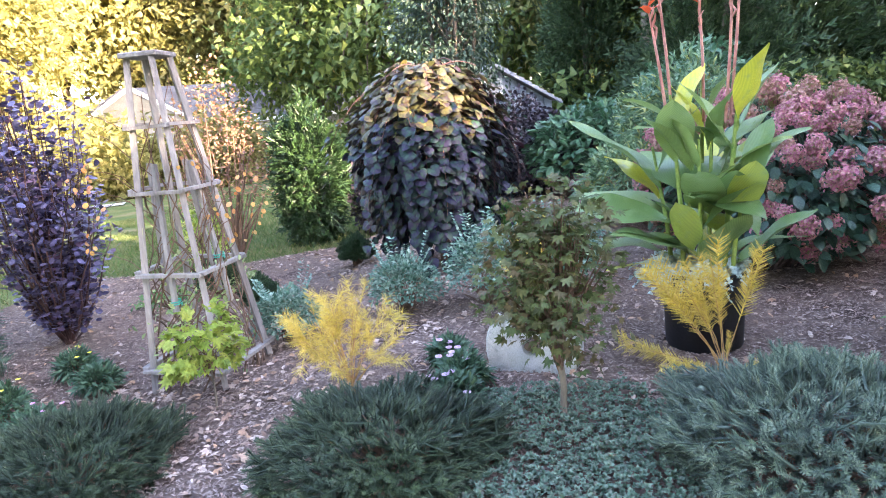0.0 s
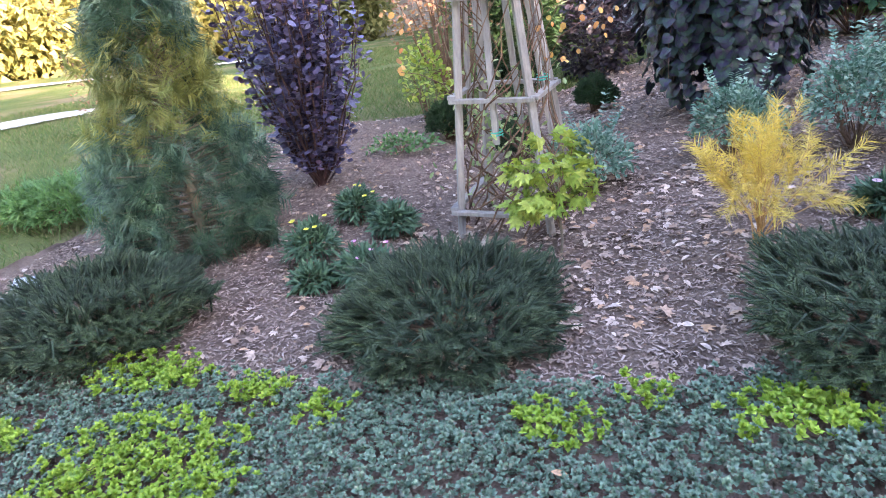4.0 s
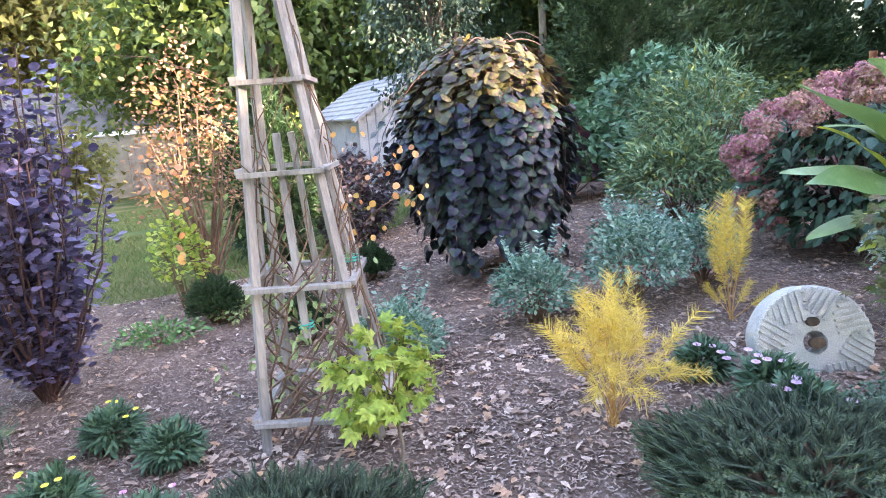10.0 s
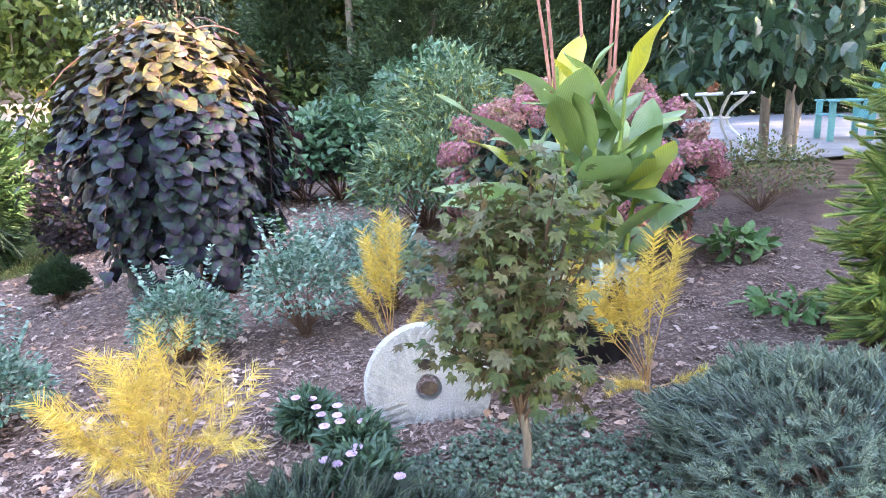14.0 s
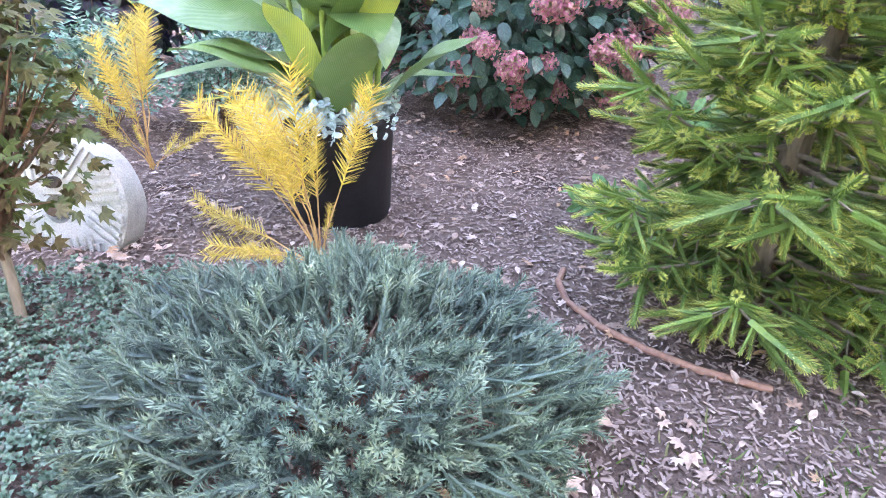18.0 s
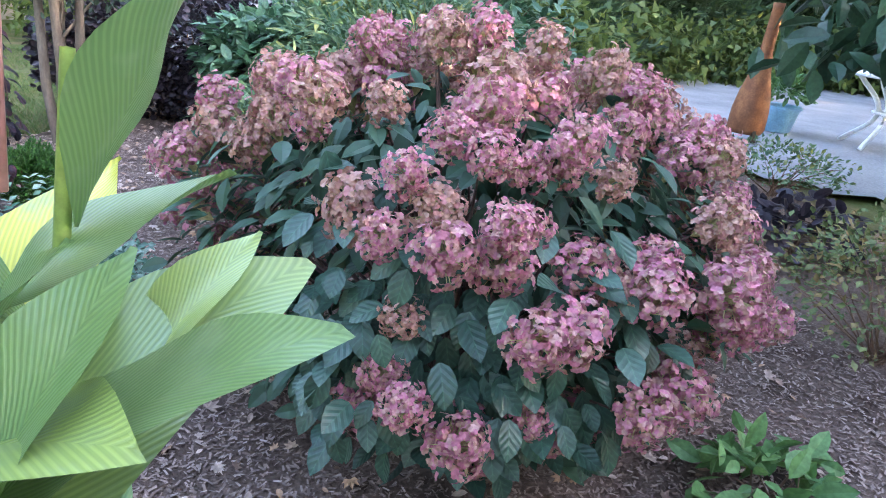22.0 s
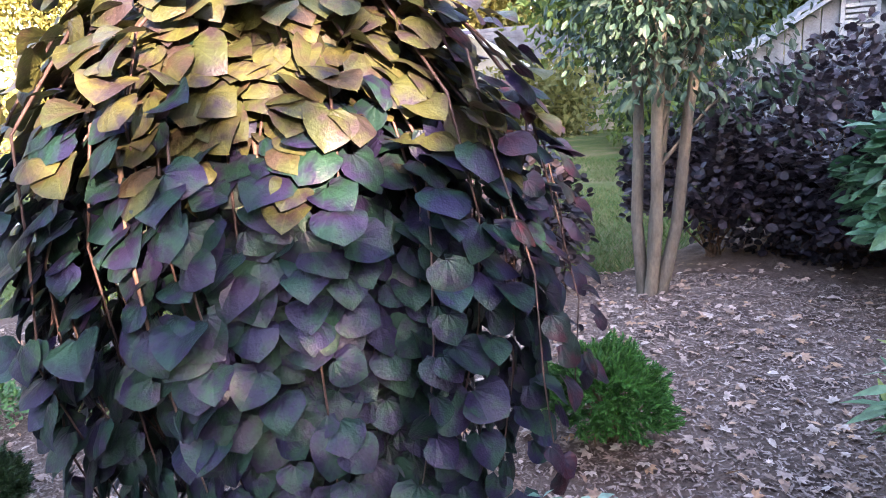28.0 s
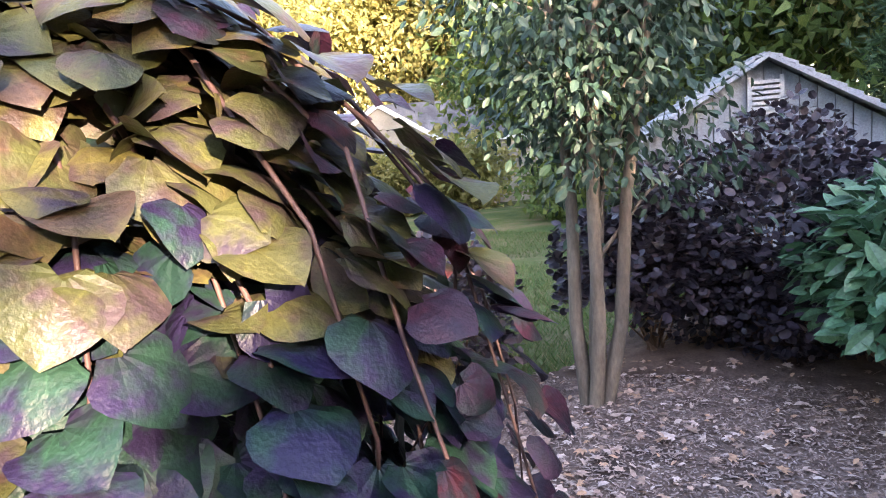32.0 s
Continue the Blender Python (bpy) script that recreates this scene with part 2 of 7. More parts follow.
def two_tone_leaf(name, first, second, edge, rough=0.46, through=0.20):
    """A glossy leaf whose blade runs from one tone to another in soft patches, with veins fanning from its stalk."""
    m, t, bsdf = shader(name)
    rnd = t.nodes.new("ShaderNodeNewGeometry").outputs["Random Per Island"]
    obj = t.nodes.new("ShaderNodeObjectInfo").outputs["Random"]
    src = math_node(t, "FRACT", math_node(t, "ADD", rnd, obj), 0.0)
    a, b = (ramp(t, [(i / (len(c) - 1), q) for i, q in enumerate(c)]) for c in (first, second))
    t.links.new(src, a.inputs[0]), t.links.new(math_node(t, "FRACT", math_node(t, "MULTIPLY", src, 7.3), 0.0), b.inputs[0])
    uv = t.nodes.new("ShaderNodeAttribute")
    uv.attribute_name = "leaf_co"
    off = t.nodes.new("ShaderNodeCombineXYZ")
    t.links.new(math_node(t, "MULTIPLY", src, 41.0), off.inputs[2])
    co = t.nodes.new("ShaderNodeVectorMath")
    t.links.new(uv.outputs["Vector"], co.inputs[0]), t.links.new(off.outputs[0], co.inputs[1])
    patch = node(t, "ShaderNodeTexNoise", Scale=1.5, Detail=3.0, Roughness=0.6)
    fine = node(t, "ShaderNodeTexNoise", Scale=14.0, Detail=3.0)
    t.links.new(co.outputs[0], patch.inputs["Vector"]), t.links.new(co.outputs[0], fine.inputs["Vector"])
    k = ramp(t, [(edge - 0.09, (0, 0, 0)), (edge + 0.09, (1, 1, 1))])
    t.links.new(patch.outputs[0], k.inputs[0])
    col = mixed(t, a.outputs[0], b.outputs[0], k.outputs[0])
    g = ramp(t, [(0.3, (0.72, 0.72, 0.72)), (0.7, (1.22, 1.22, 1.22))])
    t.links.new(fine.outputs[0], g.inputs[0])
    col = mixed(t, col, g.outputs[0], 0.7, "MULTIPLY")
    sep = t.nodes.new("ShaderNodeSeparateXYZ")
    t.links.new(uv.outputs["Vector"], sep.inputs[0])
    ang = math_node(t, "ARCTAN2", sep.outputs[0], math_node(t, "ADD", sep.outputs[1], 0.06))
    fan = math_node(t, "PINGPONG", math_node(t, "MULTIPLY", ang, 1.5), 0.5)
    lines = ramp(t, [(0.0, (1.45, 1.42, 1.30)), (0.07, (1, 1, 1))])
    t.links.new(fan, lines.inputs[0])
    col = mixed(t, col, lines.outputs[0], 0.8, "MULTIPLY")
    t.links.new(col, bsdf.inputs["Base Color"])
    bsdf.inputs["Roughness"].default_value = rough
    bsdf.inputs["Specular IOR Level"].default_value = 0.36
    bumped(t, bsdf, math_node(t, "ADD", fine.outputs[0], math_node(t, "MULTIPLY", fan, 1.4)), 0.35, 0.006)
    tr = t.nodes.new("ShaderNodeBsdfTranslucent")
    t.links.new(col, tr.inputs[0])
    mx = node(t, "ShaderNodeMixShader", Fac=through)
    t.links.new(bsdf.outputs[0], mx.inputs[1]), t.links.new(tr.outputs[0], mx.inputs[2])
    t.links.new(mx.outputs[0], t.nodes["Material Output"].inputs[0])
    return m


def leaf_places(me, shape, n):
    """Keeps each leaf's own flat coordinates on its corners, for veins and patches."""
    at = me.attributes.new("leaf_co", "FLOAT_VECTOR", "POINT")
    at.data.foreach_set("vector", np.tile(np.asarray(shape[0], np.float32), (n, 1)).ravel())
    return me


def surface_material(name, a, b, rough=0.8, scale=8.0, fine=90.0, bump=0.4, metal=0.0, c=None, gloss=0.4, stretch=(1, 1, 1), distance=0.01):
    """A plain surface with variation at two scales and fine relief."""
    m, t, bsdf = shader(name)
    co = t.nodes.new("ShaderNodeTexCoord")
    mp = t.nodes.new("ShaderNodeMapping")
    mp.inputs["Scale"].default_value = stretch
    t.links.new(co.outputs["Object"], mp.inputs[0])
    n1 = node(t, "ShaderNodeTexNoise", Scale=scale, Detail=4.0)
    n2 = node(t, "ShaderNodeTexNoise", Scale=fine, Detail=5.0, Roughness=0.65)
    t.links.new(mp.outputs[0], n1.inputs["Vector"])
    t.links.new(mp.outputs[0], n2.inputs["Vector"])
    r = ramp(t, [(0.32, a), (0.68, b)] if c is None else [(0.28, a), (0.5, b), (0.72, c)])
    t.links.new(n1.outputs[0], r.inputs[0])
    g = ramp(t, [(0.25, (0.6, 0.6, 0.6)), (0.75, (1.3, 1.3, 1.3))])
    t.links.new(n2.outputs[0], g.inputs[0])
    t.links.new(mixed(t, r.outputs[0], g.outputs[0], 0.8, "MULTIPLY"), bsdf.inputs["Base Color"])
    bsdf.inputs["Roughness"].default_value = rough
    bsdf.inputs["Metallic"].default_value = metal
    bsdf.inputs["Specular IOR Level"].default_value = gloss
    if bump:
        bumped(t, bsdf, n2.outputs[0], bump, distance)
    return m



def needle_material(name, dark, mid, light, scale=20.0, rough=0.55, through=0.12, broad=2.5):
    """Conifer needles: colour varies from twig to twig and over broader patches."""
    m, t, bsdf = shader(name)
    co = t.nodes.new("ShaderNodeTexCoord")
    n1 = node(t, "ShaderNodeTexNoise", Scale=scale, Detail=2.0)
    n2 = node(t, "ShaderNodeTexNoise", Scale=broad, Detail=2.0)
    for n in (n1, n2):
        t.links.new(co.outputs["Object"], n.inputs["Vector"])
    r = ramp(t, [(0.30, dark), (0.50, mid), (0.72, light)])
    t.links.new(n1.outputs[0], r.inputs[0])
    g = ramp(t, [(0.3, (0.7, 0.72, 0.8)), (0.7, (1.25, 1.2, 1.0))])
    t.links.new(n2.outputs[0], g.inputs[0])
    isl = ramp(t, [(0.0, (0.75, 0.75, 0.75)), (1.0, (1.25, 1.25, 1.25))])
    t.links.new(t.nodes.new("ShaderNodeNewGeometry").outputs["Random Per Island"], isl.inputs[0])
    col = mixed(t, mixed(t, r.outputs[0], g.outputs[0], 0.8, "MULTIPLY"), isl.outputs[0], 0.8, "MULTIPLY")
    t.links.new(col, bsdf.inputs["Base Color"])
    bsdf.inputs["Roughness"].default_value = rough
    tr = t.nodes.new("ShaderNodeBsdfTranslucent")
    t.links.new(col, tr.inputs[0])
    mx = node(t, "ShaderNodeMixShader", Fac=through)
    t.links.new(bsdf.outputs[0], mx.inputs[1]), t.links.new(tr.outputs[0], mx.inputs[2])
    t.links.new(mx.outputs[0], t.nodes["Material Output"].inputs[0])
    return m


M = {}
M["mulch"] = surface_material("mulch", (0.06, 0.038, 0.03), (0.19, 0.13, 0.105), 0.9, 3.0, 70.0, 1.0, c=(0.11, 0.07, 0.056), gloss=0.2, distance=0.03)
M["lawn"] = surface_material("lawn_soil", (0.045, 0.085, 0.022), (0.085, 0.11, 0.03), 0.9, 0.9, 30.0, 0.8, c=(0.20, 0.15, 0.085), gloss=0.2, distance=0.03)
M["bark"] = surface_material("bark", (0.13, 0.10, 0.075), (0.30, 0.26, 0.21), 0.9, 6.0, 60.0, 0.9, stretch=(1, 1, 0.25), gloss=0.2)
M["wood_bark"] = surface_material("dark_woodland_bark", (0.05, 0.04, 0.03), (0.12, 0.10, 0.08), 0.9, 6.0, 60.0, 0.9, stretch=(1, 1, 0.25), gloss=0.2)
M["fence_board"] = surface_material("grey_fence_boards", (0.30, 0.31, 0.32), (0.42, 0.43, 0.44), 0.8, 4.0, 50.0, 0.2)
M["blue_glaze"] = surface_material("blue_glaze", (0.16, 0.36, 0.52), (0.24, 0.46, 0.62), 0.35, 5.0, 50.0, 0.05)
M["pale_bark"] = surface_material("pale_bark", (0.09, 0.072, 0.058), (0.20, 0.165, 0.13), 0.8, 7.0, 70.0, 0.6, stretch=(1, 1, 0.3), gloss=0.25)
M["twig"] = surface_material("twig", (0.10, 0.055, 0.035), (0.20, 0.12, 0.08), 0.8, 12.0, 80.0, 0.5)
M["grey_wood"] = surface_material("weathered_wood", (0.15, 0.135, 0.125), (0.30, 0.275, 0.26), 0.85, 5.0, 70.0, 0.7, stretch=(1, 1, 0.12), c=(0.22, 0.20, 0.185), gloss=0.2)
M["stone"] = surface_material("granite", (0.29, 0.29, 0.27), (0.43, 0.42, 0.39), 0.85, 9.0, 160.0, 0.6, c=(0.36, 0.37, 0.33), gloss=0.3)
M["slate"] = surface_material("bluestone", (0.27, 0.31, 0.36), (0.42, 0.46, 0.51), 0.7, 6.0, 90.0, 0.3)
M["concrete"] = surface_material("patio_concrete", (0.18, 0.19, 0.205), (0.27, 0.28, 0.295), 0.85, 1.5, 40.0, 0.3)
M["gravel"] = surface_material("pale_gravel", (0.38, 0.36, 0.34), (0.55, 0.52, 0.49), 0.9, 2.0, 30.0, 0.8, distance=0.03)
M["pot"] = surface_material("black_plastic", (0.008, 0.008, 0.010), (0.018, 0.018, 0.022), 0.5, 6.0, 60.0, 0.1)
M["white"] = surface_material("white_paint", (0.68, 0.70, 0.70), (0.80, 0.81, 0.80), 0.5, 4.0, 50.0, 0.1)
M["shed_wall"] = surface_material("grey_painted_boards", (0.17, 0.185, 0.21), (0.26, 0.275, 0.305), 0.8, 3.0, 50.0, 0.3)
M["siding"] = surface_material("tan_siding", (0.24, 0.225, 0.19), (0.34, 0.315, 0.27), 0.8, 2.0, 30.0, 0.3)
M["shingle"] = surface_material("grey_shingles", (0.10, 0.10, 0.115), (0.19, 0.19, 0.21), 0.9, 2.0, 25.0, 0.6)
M["dark_glass"] = surface_material("window_glass", (0.015, 0.018, 0.022), (0.03, 0.035, 0.04), 0.08, 2.0, 10.0, 0.0, gloss=0.6)
M["rust"] = surface_material("rusty_iron", (0.17, 0.06, 0.03), (0.34, 0.14, 0.06), 0.7, 9.0, 60.0, 0.4, metal=0.3)
M["teal"] = surface_material("teal_paint", (0.10, 0.36, 0.36), (0.16, 0.46, 0.45), 0.5, 5.0, 50.0, 0.1)
M["hose"] = surface_material("brown_hose", (0.20, 0.10, 0.07), (0.28, 0.15, 0.10), 0.55, 9.0, 60.0, 0.1)
M["twine"] = surface_material("teal_twine", (0.02, 0.30, 0.24), (0.05, 0.42, 0.33), 0.7, 30.0, 90.0, 0.2)
M["boulder"] = surface_material("boulder", (0.06, 0.055, 0.05), (0.12, 0.11, 0.10), 0.9, 3.0, 40.0, 0.8)

# foliage
M["nest_old"] = needle_material("nest_spruce_needles", (0.013, 0.028, 0.016), (0.025, 0.048, 0.028), (0.042, 0.072, 0.042))
M["nest_tip"] = needle_material("nest_spruce_tips", (0.034, 0.062, 0.036), (0.060, 0.098, 0.056), (0.10, 0.145, 0.082))
M["grey_old"] = needle_material("grey_spruce_needles", (0.048, 0.080, 0.066), (0.085, 0.128, 0.104), (0.13, 0.18, 0.145))
M["grey_tip"] = needle_material("grey_spruce_tips", (0.11, 0.17, 0.122), (0.165, 0.232, 0.165), (0.24, 0.30, 0.21))
M["fir_old"] = needle_material("green_spruce_needles", (0.070, 0.140, 0.034), (0.125, 0.215, 0.050), (0.19, 0.285, 0.072), 13.0, 0.45, 0.15)
M["fir_tip"] = needle_material("green_spruce_tips", (0.28, 0.34, 0.08), (0.42, 0.45, 0.12), (0.56, 0.56, 0.18), 13.0, 0.5, 0.2)
# yellow tone paints the sun patch on the white pine's middle
M["pine_sun_band"] = needle_material("sun_toned_pine_needles", (0.11, 0.15, 0.05), (0.20, 0.23, 0.07), (0.34, 0.33, 0.12), 11.0, 0.5, 0.2)
M["pine_needles"] = needle_material("white_pine_needles", (0.016, 0.048, 0.034), (0.055, 0.118, 0.078), (0.16, 0.25, 0.16), 14.0, 0.42, 0.15)
M["smoke"] = leaf_material("purple_smoke_bush_leaves", [(0.035, 0.028, 0.065), (0.075, 0.065, 0.14), (0.15, 0.14, 0.26), (0.08, 0.04, 0.075)], 0.45, 0.15)
M["redbud"] = two_tone_leaf("redbud_leaves", [(0.011, 0.038, 0.026), (0.016, 0.046, 0.030), (0.009, 0.028, 0.021)], [(0.014, 0.011, 0.040), (0.020, 0.013, 0.042), (0.012, 0.008, 0.025)], 0.49)
# bronze top leaves, with sunlight painted in as lighter, yellower tones
M["redbud_top"] = two_tone_leaf("redbud_leaves_bronze_sunlit", [(0.075, 0.074, 0.022), (0.052, 0.060, 0.022), (0.100, 0.088, 0.026)], [(0.064, 0.040, 0.024), (0.034, 0.024, 0.034), (0.080, 0.050, 0.030)], 0.52)
M["redbud_red"] = two_tone_leaf("redbud_leaves_reddening", [(0.018, 0.011, 0.026), (0.014, 0.022, 0.018)], [(0.046, 0.008, 0.012), (0.020, 0.010, 0.028)], 0.50)
M["maple_olive"] = leaf_material("olive_maple_leaves", [(0.065, 0.10, 0.03), (0.12, 0.145, 0.045), (0.13, 0.095, 0.045), (0.07, 0.115, 0.04)], 0.5, 0.3)
M["maple_lime"] = leaf_material("lime_maple_leaves", [(0.18, 0.28, 0.05), (0.28, 0.37, 0.06), (0.38, 0.41, 0.08)], 0.5, 0.35)
M["amsonia"] = leaf_material("yellow_feathery_leaves", [(0.66, 0.47, 0.07), (0.76, 0.60, 0.12), (0.62, 0.42, 0.12), (0.78, 0.66, 0.20)], 0.6, 0.4)
M["amsonia_stem"] = surface_material("straw_stems", (0.42, 0.22, 0.08), (0.55, 0.34, 0.14), 0.7, 15.0, 80.0, 0.2)
M["euonymus"] = leaf_material("variegated_leaves", [(0.06, 0.155, 0.105), (0.10, 0.21, 0.15), (0.30, 0.42, 0.33), (0.05, 0.13, 0.09)], 0.45, 0.2)
M["ball"] = leaf_material("bright_conifer_tips", [(0.022, 0.10, 0.018), (0.045, 0.16, 0.028), (0.08, 0.22, 0.04)], 0.5, 0.15)
M["dark_ball"] = leaf_material("dark_conifer_tips", [(0.010, 0.03, 0.010), (0.02, 0.055, 0.016), (0.035, 0.08, 0.022)], 0.5, 0.1)
M["canna_stem"] = surface_material("canna_stem", (0.16, 0.24, 0.05), (0.28, 0.36, 0.09), 0.5, 10.0, 60.0, 0.1)
M["canna_spike"] = surface_material("canna_spike", (0.36, 0.13, 0.11), (0.50, 0.24, 0.20), 0.5, 10.0, 60.0, 0.1)
M["canna_flower"] = leaf_material("coral_petals", [(0.75, 0.10, 0.03), (0.85, 0.18, 0.06)], 0.5, 0.35, by="object")
M["silver"] = leaf_material("silver_leaves", [(0.42, 0.55, 0.55), (0.55, 0.68, 0.67), (0.36, 0.48, 0.47)], 0.7, 0.2)
M["hyd_leaf"] = leaf_material("hydrangea_leaves", [(0.020, 0.062, 0.042), (0.032, 0.088, 0.060), (0.055, 0.12, 0.085)], 0.4, 0.2, by="object", grain=5.0, gloss=0.5, ribs=5.0)
M["hyd_leaf_rest"] = leaf_material("hydrangea_leaves_inner", [(0.022, 0.062, 0.038), (0.038, 0.095, 0.055)], 0.5, 0.2, grain=22.0)
M["hyd_petal2"] = leaf_material("hydrangea_petals_pink", [(0.42, 0.13, 0.20), (0.50, 0.20, 0.265), (0.38, 0.20, 0.16), (0.54, 0.32, 0.30)], 0.65, 0.3, grain=40.0)
M["hyd_petal1"] = leaf_material("hydrangea_petals_tan", [(0.31, 0.17, 0.115), (0.42, 0.24, 0.18), (0.40, 0.18, 0.18), (0.50, 0.34, 0.27)], 0.65, 0.3, grain=40.0)
M["willow"] = leaf_material("narrow_green_leaves", [(0.06, 0.13, 0.06), (0.10, 0.19, 0.09), (0.16, 0.26, 0.14), (0.07, 0.15, 0.08), (0.30, 0.32, 0.08)], 0.45, 0.25)
M["rhodo"] = leaf_material("rhododendron_leaves", [(0.035, 0.10, 0.05), (0.065, 0.16, 0.08), (0.11, 0.22, 0.12)], 0.38, 0.2)
M["ninebark"] = leaf_material("dark_purple_leaves", [(0.022, 0.018, 0.028), (0.045, 0.035, 0.05), (0.06, 0.04, 0.045)], 0.5, 0.12)
M["crape"] = leaf_material("blue_green_leaves", [(0.016, 0.042, 0.026), (0.032, 0.066, 0.042), (0.055, 0.095, 0.065)], 0.5, 0.2)
M["magnolia"] = leaf_material("dark_glossy_leaves", [(0.018, 0.05, 0.028), (0.035, 0.085, 0.045), (0.065, 0.125, 0.07)], 0.35, 0.2)
M["oak"] = leaf_material("yellow_green_oak_leaves", [(0.16, 0.17, 0.055), (0.29, 0.28, 0.09), (0.42, 0.37, 0.14), (0.22, 0.23, 0.07)], 0.55, 0.5)
M["green_tree"] = leaf_material("green_tree_leaves", [(0.06, 0.105, 0.028), (0.10, 0.155, 0.04), (0.17, 0.21, 0.05)], 0.5, 0.4)
M["dark_conifer"] = leaf_material("dark_cedar_sprays", [(0.022, 0.05, 0.022), (0.042, 0.085, 0.034), (0.07, 0.12, 0.045)], 0.55, 0.1)
M["rusty_leaf"] = leaf_material("peach_autumn_leaves", [(0.26, 0.12, 0.07), (0.34, 0.18, 0.09), (0.25, 0.14, 0.11), (0.36, 0.25, 0.10)], 0.6, 0.35)
M["vine_orange"] = leaf_material("orange_vine_leaves", [(0.62, 0.22, 0.08), (0.66, 0.36, 0.10), (0.60, 0.28, 0.16), (0.66, 0.46, 0.14)], 0.55, 0.4, by="object")
M["sedum"] = leaf_material("sedum_rosettes", [(0.085, 0.155, 0.105), (0.125, 0.205, 0.14), (0.185, 0.27, 0.195), (0.13, 0.12, 0.095)], 0.5, 0.15)
M["lime_sedum"] = leaf_material("lime_sedum", [(0.15, 0.27, 0.03), (0.24, 0.37, 0.04), (0.34, 0.45, 0.07)], 0.5, 0.3)
M["herb"] = leaf_material("grey_green_herb", [(0.04, 0.095, 0.055), (0.07, 0.14, 0.08), (0.10, 0.18, 0.10)], 0.55, 0.2)
M["juniper"] = leaf_material("juniper_sprays", [(0.06, 0.15, 0.05), (0.09, 0.20, 0.06), (0.13, 0.25, 0.08)], 0.55, 0.15)
M["lambs_ear"] = leaf_material("silvery_felted_leaves", [(0.26, 0.31, 0.27), (0.36, 0.41, 0.36), (0.44, 0.49, 0.43)], 0.85, 0.1)
M["grass"] = leaf_material("grass_blades", [(0.05, 0.11, 0.02), (0.085, 0.15, 0.03), (0.22, 0.19, 0.09), (0.065, 0.13, 0.025)], 0.55, 0.3)
M["litter"] = leaf_material("dry_leaves", [(0.24, 0.15, 0.11), (0.42, 0.30, 0.24), (0.56, 0.44, 0.37), (0.32, 0.21, 0.165), (0.46, 0.27, 0.16), (0.50, 0.38, 0.32)], 0.8, 0.1)
M["chips"] = leaf_material("bark_chips", [(0.11, 0.070, 0.058), (0.21, 0.145, 0.120), (0.31, 0.225, 0.190), (0.16, 0.108, 0.090), (0.34, 0.255, 0.218), (0.24, 0.165, 0.138), (0.40, 0.31, 0.27)], 0.9, 0.0)
M["pink"] = leaf_material("pink_petals", [(0.72, 0.20, 0.50), (0.80, 0.48, 0.70)], 0.6, 0.3)
M["mauve"] = leaf_material("pale_mauve_petals", [(0.56, 0.34, 0.50), (0.66, 0.48, 0.60)], 0.6, 0.3)
M["yellow"] = leaf_material("yellow_petals", [(0.80, 0.68, 0.05), (0.85, 0.76, 0.12)], 0.6, 0.3)
M["azalea"] = leaf_material("small_olive_leaves", [(0.07, 0.11, 0.04), (0.11, 0.15, 0.05), (0.22, 0.15, 0.06)], 0.5, 0.25)
M["backdrop"] = surface_material("distant_woods", (0.05, 0.07, 0.02), (0.22, 0.21, 0.05), 1.0, 0.35, 2.5, 0.0, c=(0.12, 0.14, 0.03), gloss=0.0)

# ---- leaf and needle shapes: base at the origin, y along, z the upper side, length one ----
def blade(rows, widths, curve=0.0, fold=0.0, wave=0.0):
    """A leaf of three lengthwise lines; curve bends it down towards its tip, fold lifts its edges."""
    v, f = [], []
    for i, (y, w) in enumerate(zip(rows, widths)):
        z = -curve * y * y
        up = fold * w + wave * math.sin(i * 2.1)
        v += [(-w, y, z + up), (0, y, z), (w, y, z + up - 2 * wave * math.sin(i * 2.1) * 0.5)]
    for i in range(len(rows) - 1):
        a = i * 3
        f += [(a, a + 1, a + 4, a + 3), (a + 1, a + 2, a + 5, a + 4)]
    return np.array(v, float), np.array(f)


OVAL = blade([0, 0.2, 0.5, 0.8, 1.0], [0.01, 0.17, 0.26, 0.17, 0.01], 0.18, 0.25)
NARROW = blade([0, 0.3, 0.65, 1.0], [0.01, 0.11, 0.10, 0.01], 0.25, 0.2)
LANCE = blade([0, 0.25, 0.55, 0.85, 1.0], [0.012, 0.10, 0.125, 0.06, 0.01], 0.3, 0.25)
ROUND = blade([0, 0.15, 0.5, 0.85, 1.0], [0.05, 0.30, 0.42, 0.30, 0.04], 0.10, 0.15)
SMALL = blade([0, 0.5, 1.0], [0.02, 0.30, 0.02], 0.1, 0.3)
CARD = (np.array([(-0.32, 0.1, 0.08), (0, 0, 0), (0.32, 0.12, 0.08), (0.0, 1.0, -0.1)]), np.array([(0, 1, 2, 3)]))
BLADE = (np.array([(-0.05, 0, 0), (0.05, 0, 0), (0.03, 0.6, 0.06), (0.0, 1.0, -0.02)]), np.array([(0, 1, 2, 3)]))


